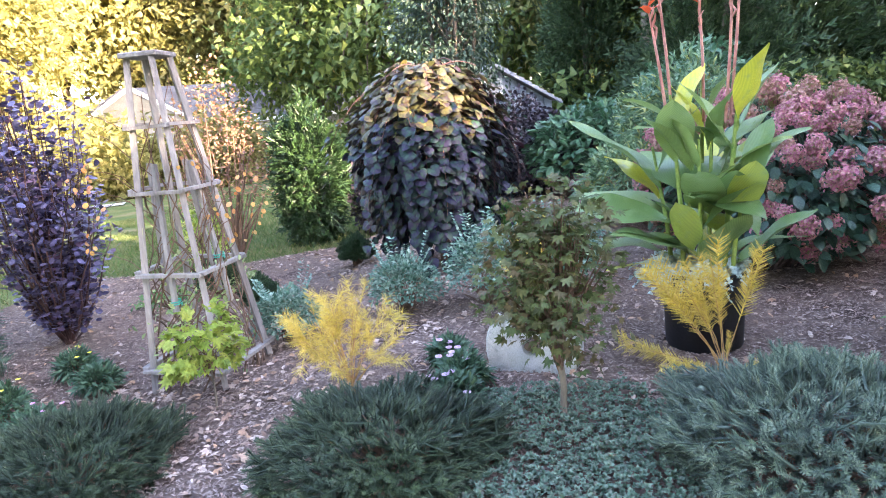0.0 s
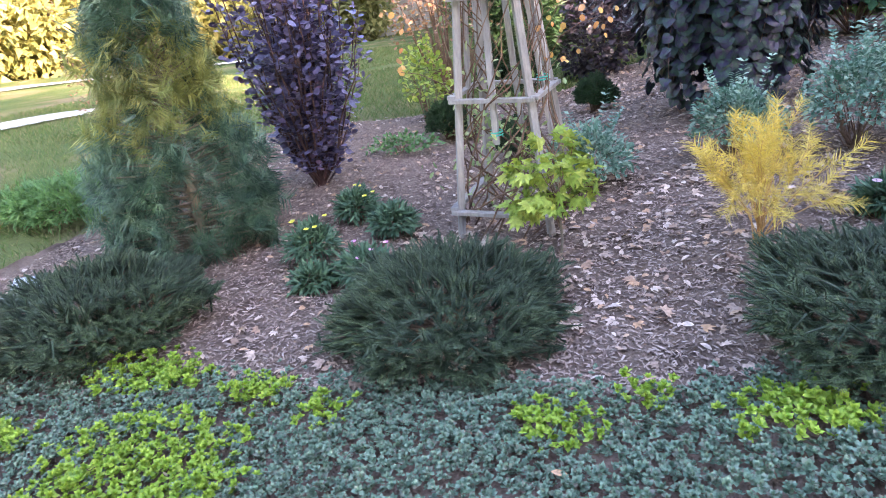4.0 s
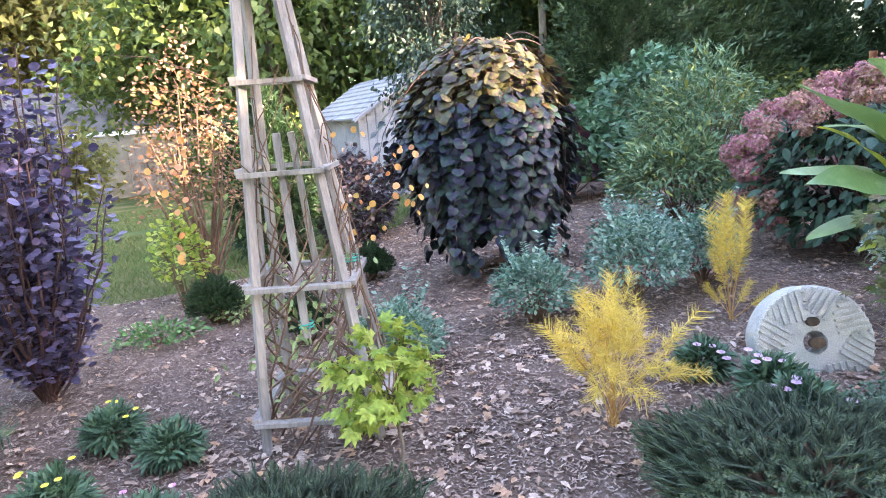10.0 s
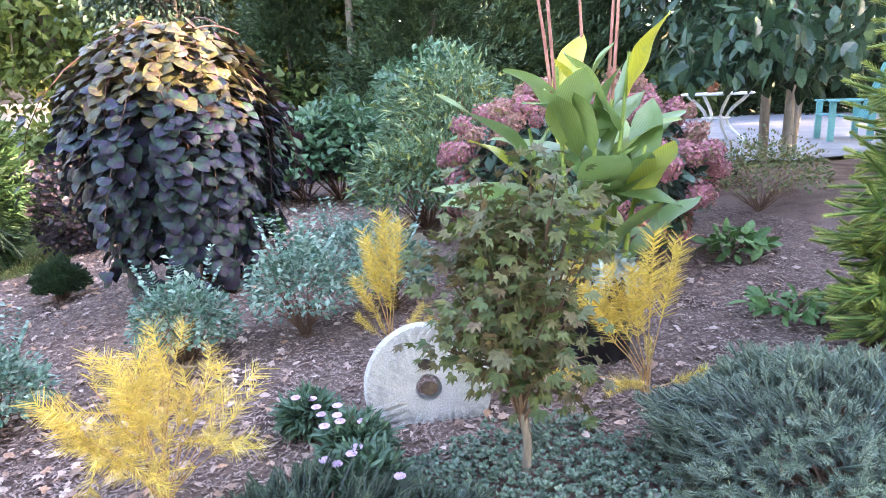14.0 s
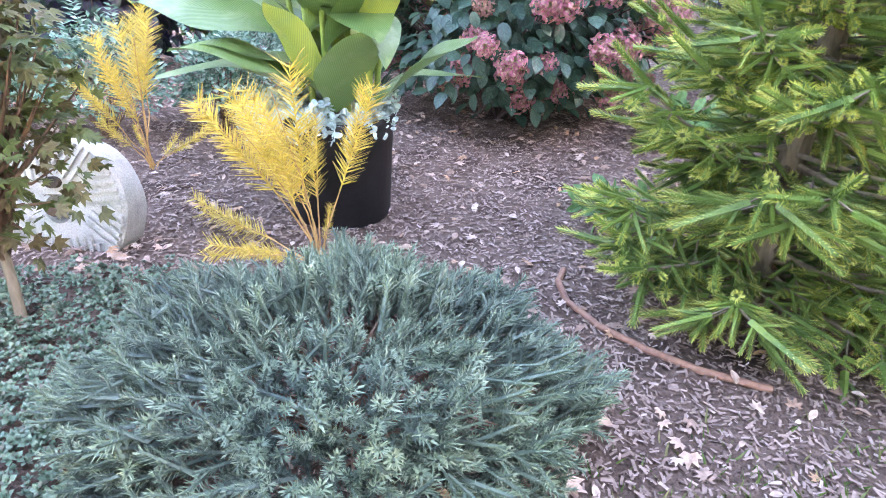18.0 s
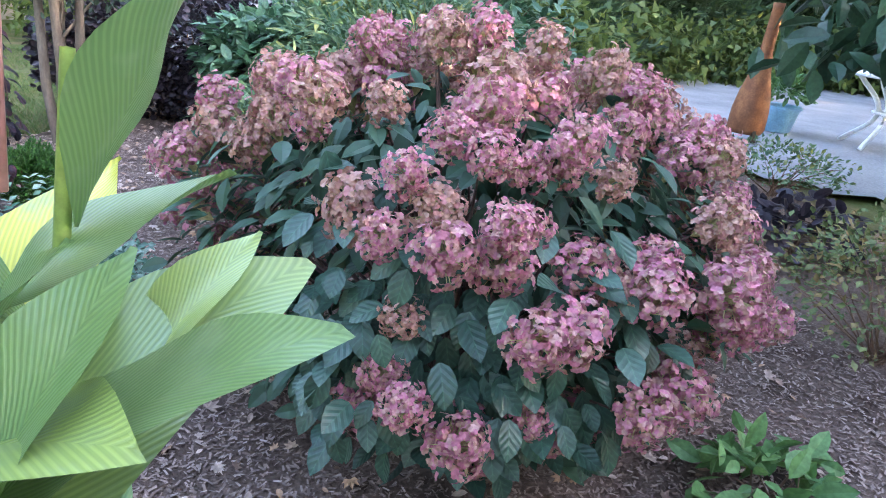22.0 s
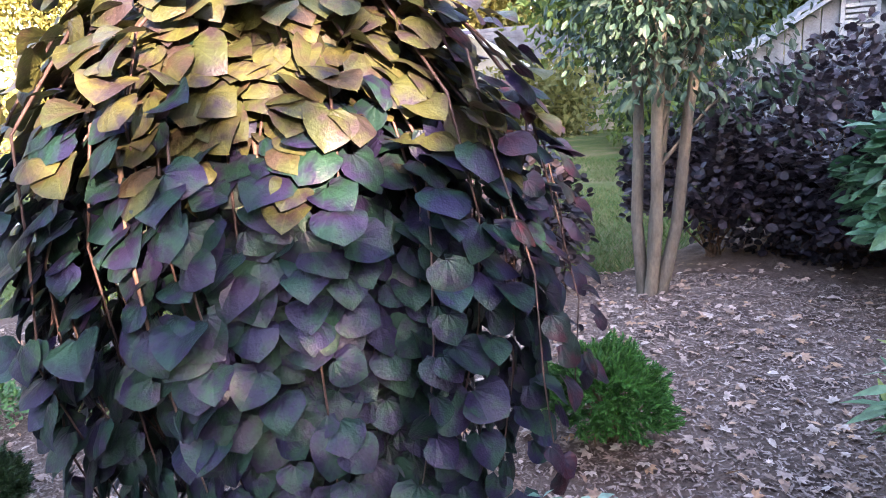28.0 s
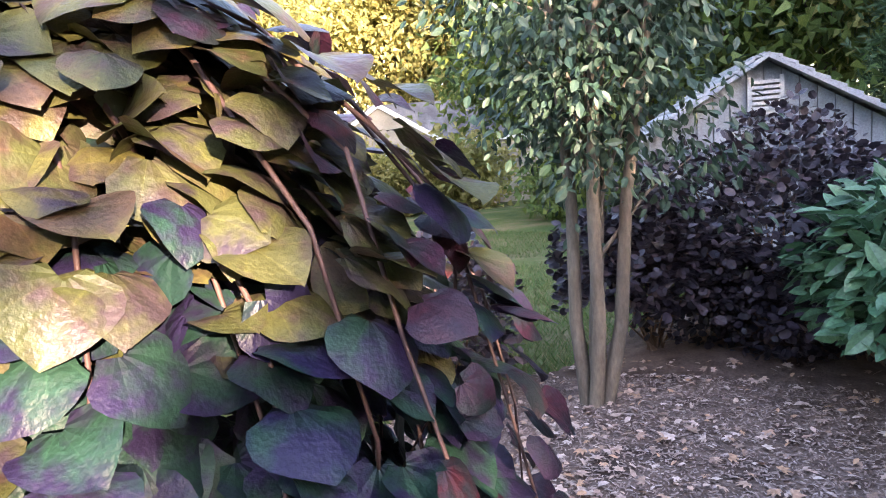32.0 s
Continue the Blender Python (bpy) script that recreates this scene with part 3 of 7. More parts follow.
def leaf_sheet(rows, widths, curve=0.0, cup=0.0, wave=0.0, freq=9.0, cols=5, phase=0.0):
    """A leaf of several lengthwise lines with a cupped section and a wavy margin."""
    v, f = [], []
    for y, w in zip(rows, widths):
        for c in np.linspace(-1, 1, cols):
            z = -curve * y * y + cup * w * abs(c) ** 1.5 + wave * abs(c) * math.sin(freq * y + phase + (1.7 if c > 0 else 0.0))
            v.append((c * w, y, z))
    for i in range(len(rows) - 1):
        for j in range(cols - 1):
            a = i * cols + j
            f.append((a, a + 1, a + cols + 1, a + cols))
    return np.array(v, float), np.array(f)


def heart_leaf(curve, cup, wave, phase):
    """A broad heart with two round lobes at its stalk and a short point."""
    v, f = leaf_sheet([-0.10, 0.02, 0.16, 0.34, 0.52, 0.68, 0.80, 0.91], [0.36, 0.53, 0.60, 0.60, 0.52, 0.38, 0.21, 0.02], curve, cup, wave, 8.0, 5, phase)
    v[0, 1], v[1, 1], v[2, 1], v[3, 1], v[4, 1] = -0.04, -0.15, 0.04, -0.15, -0.04
    return v, f


def palmate(lobes=5):
    """A maple leaf: a fan of pointed lobes."""
    v, f = [(0, 0, 0)], []
    for k in range(lobes):
        a = math.radians(-75 + 150 * k / (lobes - 1)) if lobes > 1 else 0
        reach = (0.66, 0.9, 1.0, 0.9, 0.66)[k] if lobes == 5 else 1.0
        d, s = np.array((math.sin(a), math.cos(a), 0)), np.array((math.cos(a), -math.sin(a), 0))
        n = len(v)
        v += [tuple(d * reach * 0.45 - s * 0.20 + (0, 0, 0.03)), tuple(d * reach + (0, 0, -0.08)), tuple(d * reach * 0.45 + s * 0.20 + (0, 0, 0.03))]
        f.append((0, n + 2, n + 1, n))
    return np.array(v, float), np.array(f)


MAPLE = palmate()
HEARTS = [heart_leaf(0.40, -0.22, 0.030, 0.0), heart_leaf(0.55, -0.10, 0.045, 2.0), heart_leaf(0.25, 0.22, 0.035, 4.0)]


def sprig(needles, spread, length, width, rise=0.55, seed=1, core=0.0):
    """A twig of length one with needles all round it."""
    r = np.random.default_rng(seed)
    t = r.uniform(0.05, 1.0, needles)
    a = r.uniform(0, 2 * np.pi, needles)
    out = np.stack([np.cos(a), np.zeros(needles), np.sin(a)], 1) * spread
    d = unit(out + np.array([0, rise, 0]))
    base = np.stack([np.zeros(needles), t, np.zeros(needles)], 1)
    side = unit(np.cross(d, np.stack([np.sin(a), np.zeros(needles), -np.cos(a)], 1) + 0.3)) * width
    tip = base + d * length * r.uniform(0.75, 1.15, (needles, 1))
    v = np.stack([base - side, base + side, tip + side * 0.35, tip - side * 0.35], 1).reshape(-1, 3)
    f = np.arange(needles * 4).reshape(-1, 4)
    tv, tf = tube([(0, 0, 0), (0, 0.5, 0), (0, 1.0, 0)], [max(core, width * 1.6), max(core * 0.9, width * 1.3), max(core * 0.5, width * 0.6)], 4)
    return joined([(v, f), (tv, tf)])


def shoot(needles, length, width, angle, seed, core=0.05):
    """A spruce shoot of length one, closely set with forward-lying needles; also which faces are new growth."""
    r = np.random.default_rng(seed)
    t = np.linspace(0.02, 1.0, needles)
    a = np.arange(needles) * 2.39996 + r.normal(size=needles) * 0.2
    lie = np.radians(angle) * (1 - 0.45 * t ** 6) + r.normal(size=needles) * 0.10
    out = np.stack([np.cos(a), np.zeros(needles), np.sin(a)], 1)
    d = out * np.sin(lie)[:, None] + np.array([0, 1.0, 0]) * np.cos(lie)[:, None]
    base = np.stack([np.zeros(needles), t * 0.96, np.zeros(needles)], 1) + out * core * 0.6
    side = unit(np.cross(d, out)) * width
    tip = base + d * length * r.uniform(0.8, 1.15, (needles, 1)) * np.where(t > 0.93, 0.75, 1.0)[:, None]
    v = np.stack([base - side, base + side, tip + side * 0.4, tip - side * 0.4], 1).reshape(-1, 3)
    tube_v, tube_f = tube([(0, -0.05, 0), (0, 0.98, 0)], [core, core * 0.55], 4)
    return joined([(v, np.arange(needles * 4).reshape(-1, 4)), (tube_v, tube_f)]), np.concatenate([(t > 0.58).astype(np.int32), np.zeros(len(tube_f), np.int32)])


def shoot_mesh(name, shape_mask, frames, places, old, young):
    """Many shoots in one mesh, older needles and new growth each in its own material."""
    shape, mask = shape_mask
    me = mesh_from(name, *stamp(shape, frames, places))
    me.materials.append(M[old]), me.materials.append(M[young])
    me.polygons.foreach_set("material_index", np.tile(mask, len(places)))
    return me


NEST_SHOOT = shoot(56, 0.17, 0.014, 52, 3, 0.05)
FIR_SHOOT = shoot(130, 0.105, 0.0095, 44, 5, 0.06)
BALL_SHOOT = shoot(26, 0.30, 0.05, 42, 7, 0.06)
PINE_TUFT = sprig(40, 1.0, 0.80, 0.026, 0.75, 6, 0.03)
PINE_TUFT[0][:, 1] *= 0.62
CEDAR_SPRIG = sprig(14, 0.7, 0.4, 0.05, 0.9, 8)
CEDAR_FAN = (CEDAR_SPRIG[0][:40], CEDAR_SPRIG[1][:10])
FEATHER = sprig(70, 1.0, 0.36, 0.0075, 0.9, 9)
PLUME = sprig(190, 1.0, 0.19, 0.0048, 0.8, 10)


def rand_dirs(n, r=None):
    return unit((r or rng).normal(size=(n, 3)))


def scatter_frames(along, r, spin=0.5, size=1.0, vary=0.3, up=(0, 0, 1)):
    n = len(along)
    upv = np.array(up)[None] + r.normal(size=(n, 3)) * spin
    return frames_of(along, upv, size * r.uniform(1 - vary, 1 + vary, n))


def shrub_points(n, rx, ry, h, r, inner=0.55, low=0.0):
    """Places through the outer part of a dome, with their outward directions."""
    d = rand_dirs(n * 3, r)
    d = d[d[:, 2] > low - 0.25][:n]
    k = (inner + (1 - inner) * r.uniform(0, 1, len(d)) ** 0.5)
    lump = 1 + 0.10 * np.sin(d[:, 0] * 7 + 1) + 0.09 * np.cos(d[:, 1] * 8 + d[:, 2] * 5)
    p = d * np.stack([rx * lump * k, ry * lump * k, h * 0.55 * lump * k], 1)
    p[:, 2] += h * 0.45
    p[:, 2] = np.maximum(p[:, 2], 0.02)
    return p, d


def branches(ends, base, r, radius=0.006, sides=4):
    """Bowed twigs from about the base to each end."""
    out = []
    for e in ends:
        b = np.array(base) + r.normal(size=3) * np.array([0.02, 0.02, 0])
        m = (b + e) / 2 + np.array([0, 0, 0.06]) + r.normal(size=3) * 0.03
        out.append(tube([b, (b + m) / 2 + r.normal(size=3) * 0.008, m, e], [radius, radius * 0.85, radius * 0.6, radius * 0.3], sides))
    return joined(out)


def leafy_shrub(name, x, y, rx, ry, h, shape, size, count, leaf, label, category, seed, inner=0.5, tilt=0.5, stems=14, hang=0.0, z=None, group="", bark="twig", part_name="leaves", spin=0.5, low=0.0):
    """A shrub of stems and one crown of many leaves."""
    r = np.random.default_rng(seed)
    z = float(ground_z(x, y)) if z is None else z
    ob = thing(name, (x, y, z), label, category, group)
    p, d = shrub_points(count, rx, ry, h, r, inner, low)
    along = unit(d * np.array([1, 1, tilt]) + r.normal(size=d.shape) * 0.55 - np.array([0, 0, hang]))
    link(part_name, stamp(shape, frames_of(along, np.array([0, 0, 1.0]) + r.normal(size=d.shape) * spin, size * r.uniform(0.6, 1.25, len(p))), p), M[leaf], ob, kind="stuff")
    ends = p[r.integers(0, len(p), stems)] * 0.92
    link("stemwork", branches(ends, (0, 0, 0), r, max(0.005, h * 0.008)), M[bark], ob, smooth=True, kind="stuff")
    return ob


# ---- ground ----
def bed_line(x):
    """Where the ground-cover of sedum ends and the mulch begins."""
    x = np.asarray(x, float)
    return -1.42 + 0.72 * smoothstep(1.35, 2.1, x) - 0.35 * smoothstep(2.75, 3.1, x) - 3.0 * smoothstep(3.15, 3.5, x) + 0.05 * np.sin(x * 5.0)


def in_bed(x, y):
    """True on the mulch of the planting bed."""
    x, y = np.asarray(x, float), np.asarray(y, float)
    back = 3.25 + 0.9 * smoothstep(-1.6, 0.3, x) + 1.2 * smoothstep(0.1, 0.9, x) + 3.5 * smoothstep(1.0, 1.9, x)
    front = np.where(x > 3.2, -1.75 - 0.5 * smoothstep(4.0, 5.2, x) + 0.06 * np.sin(x * 9), -2.75)
    left = -2.75 + 0.15 * np.sin(y * 2)
    return (y < back) & (y > front) & (x > left) & (x < 9.0) & ~((x > 6.9) & (y > 2.6))


def sheet(name, x0, x1, y0, y1, nx, ny, material, lift=0.0, keep=None, label=""):
    xs, ys = np.linspace(x0, x1, nx), np.linspace(y0, y1, ny)
    gx, gy = np.meshgrid(xs, ys)
    gz = ground_z(gx, gy) + lift
    v = np.stack([gx, gy, gz], -1).reshape(-1, 3)
    i = np.arange(nx * ny).reshape(ny, nx)
    f = np.stack([i[:-1, :-1], i[:-1, 1:], i[1:, 1:], i[1:, :-1]], -1).reshape(-1, 4)
    if keep is not None:
        c = v[f].mean(1)
        f = f[keep(c[:, 0], c[:, 1])]
        used = np.unique(f)
        back = np.zeros(len(v), int)
        back[used] = np.arange(len(used))
        v, f = v[used], back[f]
    ob = link(name, (v, f), material, None, label, smooth=True)
    return tagged(ob, label=label, category=name, kind="structure")


def wide_ground():
    """The lawn sheet, fine near the garden and coarse towards the horizon."""
    k = np.linspace(-1, 1, 181)
    xs = np.sign(k) * (np.abs(k) * 22 + np.abs(k) ** 6 * 380)
    gx, gy = np.meshgrid(xs, xs + 2)
    gz = ground_z(gx, gy) - 0.02
    v = np.stack([gx, gy, gz], -1).reshape(-1, 3)
    i = np.arange(181 * 181).reshape(181, 181)
    f = np.stack([i[:-1, :-1], i[:-1, 1:], i[1:, 1:], i[1:, :-1]], -1).reshape(-1, 4)
    return tagged(link("ground", (v, f), M["lawn"], smooth=True), "lawn of short green grass with dry patches", "lawn", kind="structure")


wide_ground()
sheet("mulch_bed", -3.2, 9.2, -3.0, 9.0, 250, 240, M["mulch"], 0.004, in_bed, "brown bark mulch with fallen leaves")

# pale drive strips across the lawn, the patio and the woodland floor
def strip(name, a, b, w, material, label, lift=0.012):
    a, b = np.array(a, float), np.array(b, float)
    n = unit(np.array([-(b - a)[1], (b - a)[0]])) * w / 2
    t = np.linspace(0, 1, 40)[:, None]
    mid = a + (b - a) * t
    wob = 0.12 * np.sin(t * 23) * w
    rows = np.stack([mid - n * (1 + wob), mid, mid + n * (1 - wob)], 1).reshape(-1, 2)
    v = np.column_stack([rows, ground_z(rows[:, 0], rows[:, 1]) + lift])
    i = np.arange(40) * 3
    f = np.concatenate([np.stack([i[:-1], i[:-1] + 1, i[1:] + 1, i[1:]], 1), np.stack([i[:-1] + 1, i[:-1] + 2, i[1:] + 2, i[1:] + 1], 1)])
    return tagged(link(name, (v, f), material, smooth=True), label, "driveway", kind="structure")


strip("road", (-12.5, 0.2), (-6.0, 6.13), 0.75, M["gravel"], "pale gravel drive track in the lawn")
strip("road", (-26.0, 4.3), (-9.0, 13.6), 1.0, M["gravel"], "pale gravel drive track near the woods")
strip("road", (-48.0, 8.0), (-17.5, 26.0), 20.0, surface_material("leaf_floor", (0.16, 0.08, 0.045), (0.32, 0.19, 0.10), 0.95, 1.2, 14.0, 0.8, distance=0.05), "woodland edge strewn with brown leaves", 0.02)


def patio():
    xs, ys = np.linspace(6.9, 18.0, 34), np.linspace(2.7, 12.0, 30)
    gx, gy = np.meshgrid(xs, ys)
    v = np.stack([gx, gy, np.full_like(gx, 0.62)], -1).reshape(-1, 3)
    i = np.arange(34 * 30).reshape(30, 34)
    f = np.stack([i[:-1, :-1], i[:-1, 1:], i[1:, 1:], i[1:, :-1]], -1).reshape(-1, 4)
    c = v[f].mean(1)
    f = f[(c[:, 1] - 2.7) > 0.9 * np.clip(8.3 - c[:, 0], 0, 9) - 0.2]
    tagged(link("pavement", (v, f), M["concrete"], smooth=True), "grey concrete patio", "patio", kind="structure")


patio()

# ---- far trees ----
def crown_mesh(name, count, rx, rz, shape, size, leaf, seed, clumps=60, cone=False, low=0.0):
    r = np.random.default_rng(seed)
    if cone:
        u = r.uniform(0, 1, clumps) ** 1.5
        a = r.uniform(0, 2 * np.pi, clumps)
        rad = rx * (1 - u) * r.uniform(0.55, 1.0, clumps) + 0.04
        c = np.stack([rad * np.cos(a), rad * np.sin(a), low + u * 2 * rz], 1)
        spread = np.array([0.20, 0.20, 0.22]) * rx
    else:
        c = rand_dirs(clumps, r) * np.array([rx, rx, rz]) * r.uniform(0.35, 1.0, (clumps, 1))
        c[:, 2] += low + rz
        spread = np.array([0.24, 0.24, 0.16]) * rx
    k = r.integers(0, clumps, count)
    p = c[k] + r.normal(size=(count, 3)) * spread
    along = unit(r.normal(size=(count, 3)) + unit(p - p.mean(0)) * 0.6 - np.array([0, 0, 0.4]))
    if cone:
        along = unit(unit(p * np.array([1, 1, 0])) + np.array([0, 0, 0.5]) + r.normal(size=(count, 3)) * 0.3)
    me = mesh_from(name, *stamp(shape, scatter_frames(along, r, 0.8, size, 0.35), p))
    me.materials.append(M[leaf])
    return me, c


def trunk_mesh(name, height, radius, tips, seed, bark="wood_bark", bend=0.35):
    r = np.random.default_rng(seed)
    pts = [np.array([0, 0, -0.1])]
    for i in range(5):
        pts.append(pts[-1] + np.array([r.normal() * bend * 0.3, r.normal() * bend * 0.3, height / 5]))
    parts = [tube(pts, np.linspace(radius, radius * 0.25, 6), 8)]
    for e in tips:
        k = pts[r.integers(2, 6)]
        m = (k + e) / 2 + r.normal(size=3) * 0.15
        parts.append(tube([k, m, e], [radius * 0.3, radius * 0.2, radius * 0.06], 5))
    me = mesh_from(name, *joined(parts), smooth=True)
    me.materials.append(M[bark])
    return me


TREES = {}
for key, count, rx, rz, shape, size, leaf, clumps, cone, low in (
        ("oak_a", 9500, 2.8, 3.2, CARD, 0.21, "oak", 46, False, 2.6), ("oak_b", 9000, 2.4, 3.7, CARD, 0.20, "oak", 40, False, 2.2),
        ("green_a", 8000, 2.4, 3.0, CARD, 0.20, "green_tree", 80, False, 1.4), ("green_b", 7200, 2.2, 3.4, CARD, 0.20, "green_tree", 70, False, 1.0),
        ("cedar", 5600, 1.25, 2.6, CEDAR_FAN, 0.25, "dark_conifer", 150, True, 0.1), ("thicket_a", 3400, 1.5, 0.9, CARD, 0.20, "green_tree", 50, False, 0.0),
        ("thicket_b", 3400, 1.5, 0.9, CARD, 0.18, "oak", 50, False, 0.0)):
    me, c = crown_mesh("crown_" + key, count, rx, rz, shape, size, leaf, len(TREES) + 20, clumps, cone, low)
    tr = trunk_mesh("trunk_" + key, (low + rz * 1.5) if not cone else rz * 1.9, 0.17 if not cone else 0.1, c[:14] if not cone else c[:0], len(TREES) + 40)
    TREES[key] = (me, tr)


def far_tree(key, x, y, s, label, category="tree", sz=1.0, turn=0.0, group=""):
    ob = thing("shrub" if "thicket" in key else "tree", (x, y, float(ground_z(x, y)) - 0.03), label, category, group)
    ob.scale = (s, s, s * sz)
    ob.rotation_euler[2] = turn
    me, tr = TREES[key]
    if "thicket" not in key:
        link("trunk", tr, None, ob)
    link("crown", me, None, ob)
    return ob


r_ = np.random.default_rng(99)
OAK, GRN, CED = "tall oak with sunlit yellow-green autumn leaves", "tall green leafy tree beyond the lawn", "tall dark green cedar with dense sprays"
for i in range(9):       # woods beyond the drive
    u = i / 18
    far_tree(("oak_a", "oak_b")[i % 2], -27 + 19 * u + r_.normal() * 0.8, 13 + 19 * u * 0.95 + r_.normal() * 1.2, r_.uniform(1.25, 1.7), OAK, turn=r_.uniform(0, 6), group="woods beyond the drive")
for i in range(14):      # second rank
    u = i / 13
    far_tree(("oak_b", "oak_a")[i % 2], -38 + 30 * u + r_.normal(), 22 + 26 * u + r_.normal(), r_.uniform(1.7, 2.2), OAK, turn=r_.uniform(0, 6), group="woods beyond the drive")
for i in range(22):
    far_tree("thicket_b", -29 + 17 * i / 21 + r_.normal() * 0.9, 13.4 + 11 * i / 21 + r_.normal() * 1.3, r_.uniform(0.7, 2.0), "yellowing underwood at the edge of the woods", "shrub", turn=r_.uniform(0, 6), group="underwood")
for x, y, s, key in ((-4.6, 19.5, 1.25, "green_a"), (-1.2, 17.0, 1.3, "green_b"), (2.2, 18.0, 1.35, "green_a"), (-2.6, 25.0, 1.6, "green_b"), (5.6, 19.0, 1.4, "green_b"), (0.6, 22.0, 1.6, "green_a"),
                     (4.2, 24.0, 1.9, "green_a"), (9.0, 22.0, 1.8, "oak_a"), (7.0, 27.0, 2.1, "oak_b"), (-7.0, 33.0, 2.0, "oak_a"), (2.0, 30.0, 2.2, "oak_b"), (13.0, 24.0, 1.9, "oak_b"), (-3.4, 38.5, 2.0, "green_a"), (17.0, 21.0, 1.8, "green_a"), (21.0, 16.0, 1.8, "oak_a"), (4.6, 16.0, 0.95, "oak_a"), (8.9, 16.5, 1.1, "oak_b"), (6.6, 14.5, 0.75, "green_a")):
    far_tree(key, x, y, s, OAK if "oak" in key else GRN, turn=r_.uniform(0, 6), group="trees behind the lawn")
for x, y, s in ((6.4, 10.6, 1.05), (8.3, 12.6, 1.25), (10.2, 13.6, 1.35), (12.6, 14.4, 1.4), (15.0, 14.0, 1.5), (17.4, 12.6, 1.5), (19.6, 10.2, 1.6), (20.6, 7.0, 1.6), (4.3, 13.8, 0.9)):
    far_tree("cedar", x, y, s * 1.25, CED, turn=r_.uniform(0, 6), group="cedars behind the patio")
for x, y, s in ((4.4, 8.6, 0.7), (6.2, 8.2, 0.75), (8.6, 10.8, 0.8), (11.4, 11.8, 0.8), (14.0, 12.2, 0.9), (4.0, 13.5, 1.2), (-0.4, 15.0, 1.0), (-3.0, 16.8, 0.9)):
    far_tree("thicket_a", x, y, s, "dense green leafy shrub at the lawn edge", "shrub", turn=r_.uniform(0, 6), group="background shrubs")
# unseen trees added behind the walker to shade the garden
for x, y, s, key in ((13.6, 1.2, 1.05, "green_a"), (10.2, -9.4, 1.15, "green_b"), (7.8, -8.4, 0.9, "green_a"), (13.5, -14.5, 1.4, "green_a"), (18.5, -1.4, 1.35, "green_a"), (9.2, -9.5, 1.2, "green_b"), (21.5, -16.5, 1.6, "green_b"),
                     (5.0, -13.0, 1.3, "green_a"), (-2.0, -13.5, 1.4, "green_b"), (-9.0, -12.0, 1.4, "green_a"), (-15.0, -7.0, 1.4, "oak_a"), (24.0, -3.5, 1.7, "green_b"), (21.0, 1.0, 1.5, "green_a"), (15.2, 0.8, 1.1, "green_b"), (-22.0, -2.0, 1.6, "oak_b"), (-29.0, 6.0, 1.7, "oak_a")):
    far_tree(key, x, y, s, "unseen leafy tree added to shade the garden", turn=r_.uniform(0, 6), group="trees round the garden")

# added sun blockers out of view, with a gap that lights the redbud's top
far_tree("green_a", 9.62, -5.3, 0.60, "unseen slender leafy tree added to shade the trellis", sz=1.5, turn=1.0, group="trees round the garden")
far_tree("green_b", 13.5, -0.9, 0.72, "unseen leafy tree added to shade the hydrangea", turn=2.0, group="trees round the garden")
for x, y, s, sz in ((9.9, -4.8, 1.35, 1.52), (11.15, -2.9, 1.5, 1.235), (9.0, -6.3, 1.4, 1.35), (9.6, -2.5, 1.5, 1.09)):
    far_tree("thicket_a", x, y, s, "unseen dense leafy shrub added behind the walk to block low sun", "shrub", sz=sz, turn=x, group="background shrubs")


def distant_woods():
    n = 96
    a = np.linspace(0, 2 * np.pi, n, endpoint=False)
    top = 5.5 + 2 * np.sin(a * 7) + 2 * np.sin(a * 19 + 1) + np.random.default_rng(3).normal(size=n) * 0.8
    x, y = 75 * np.cos(a), 75 * np.sin(a)
    v = np.concatenate([np.stack([x, y, np.full(n, -4.0)], 1), np.stack([x, y, top], 1)])
    f = np.array([(i, (i + 1) % n, n + (i + 1) % n, n + i) for i in range(n)])
    tagged(link("backdrop", (v, f), M["backdrop"]), "far band of autumn woods", "woods", kind="structure")


distant_woods()

# ---- buildings ----
def wall_panel(parent, name, a, b, z0, z1, material, thick=0.12):
    a, b = np.array([*a, 0.0]), np.array([*b, 0.0])
    d = unit(b - a)
    n = np.array([-d[1], d[0], 0])
    L = np.linalg.norm(b - a)
    v, f = box_shape(1, 1, 1)
    v = (v + np.array([0.5, 0.5, 0]))
    w = a + d * v[:, :1] * L + n * v[:, 1:2] * thick + np.array([0, 0, 1.0]) * (z0 + v[:, 2:3] * (z1 - z0))
    return link(name, (w, f), material, parent)


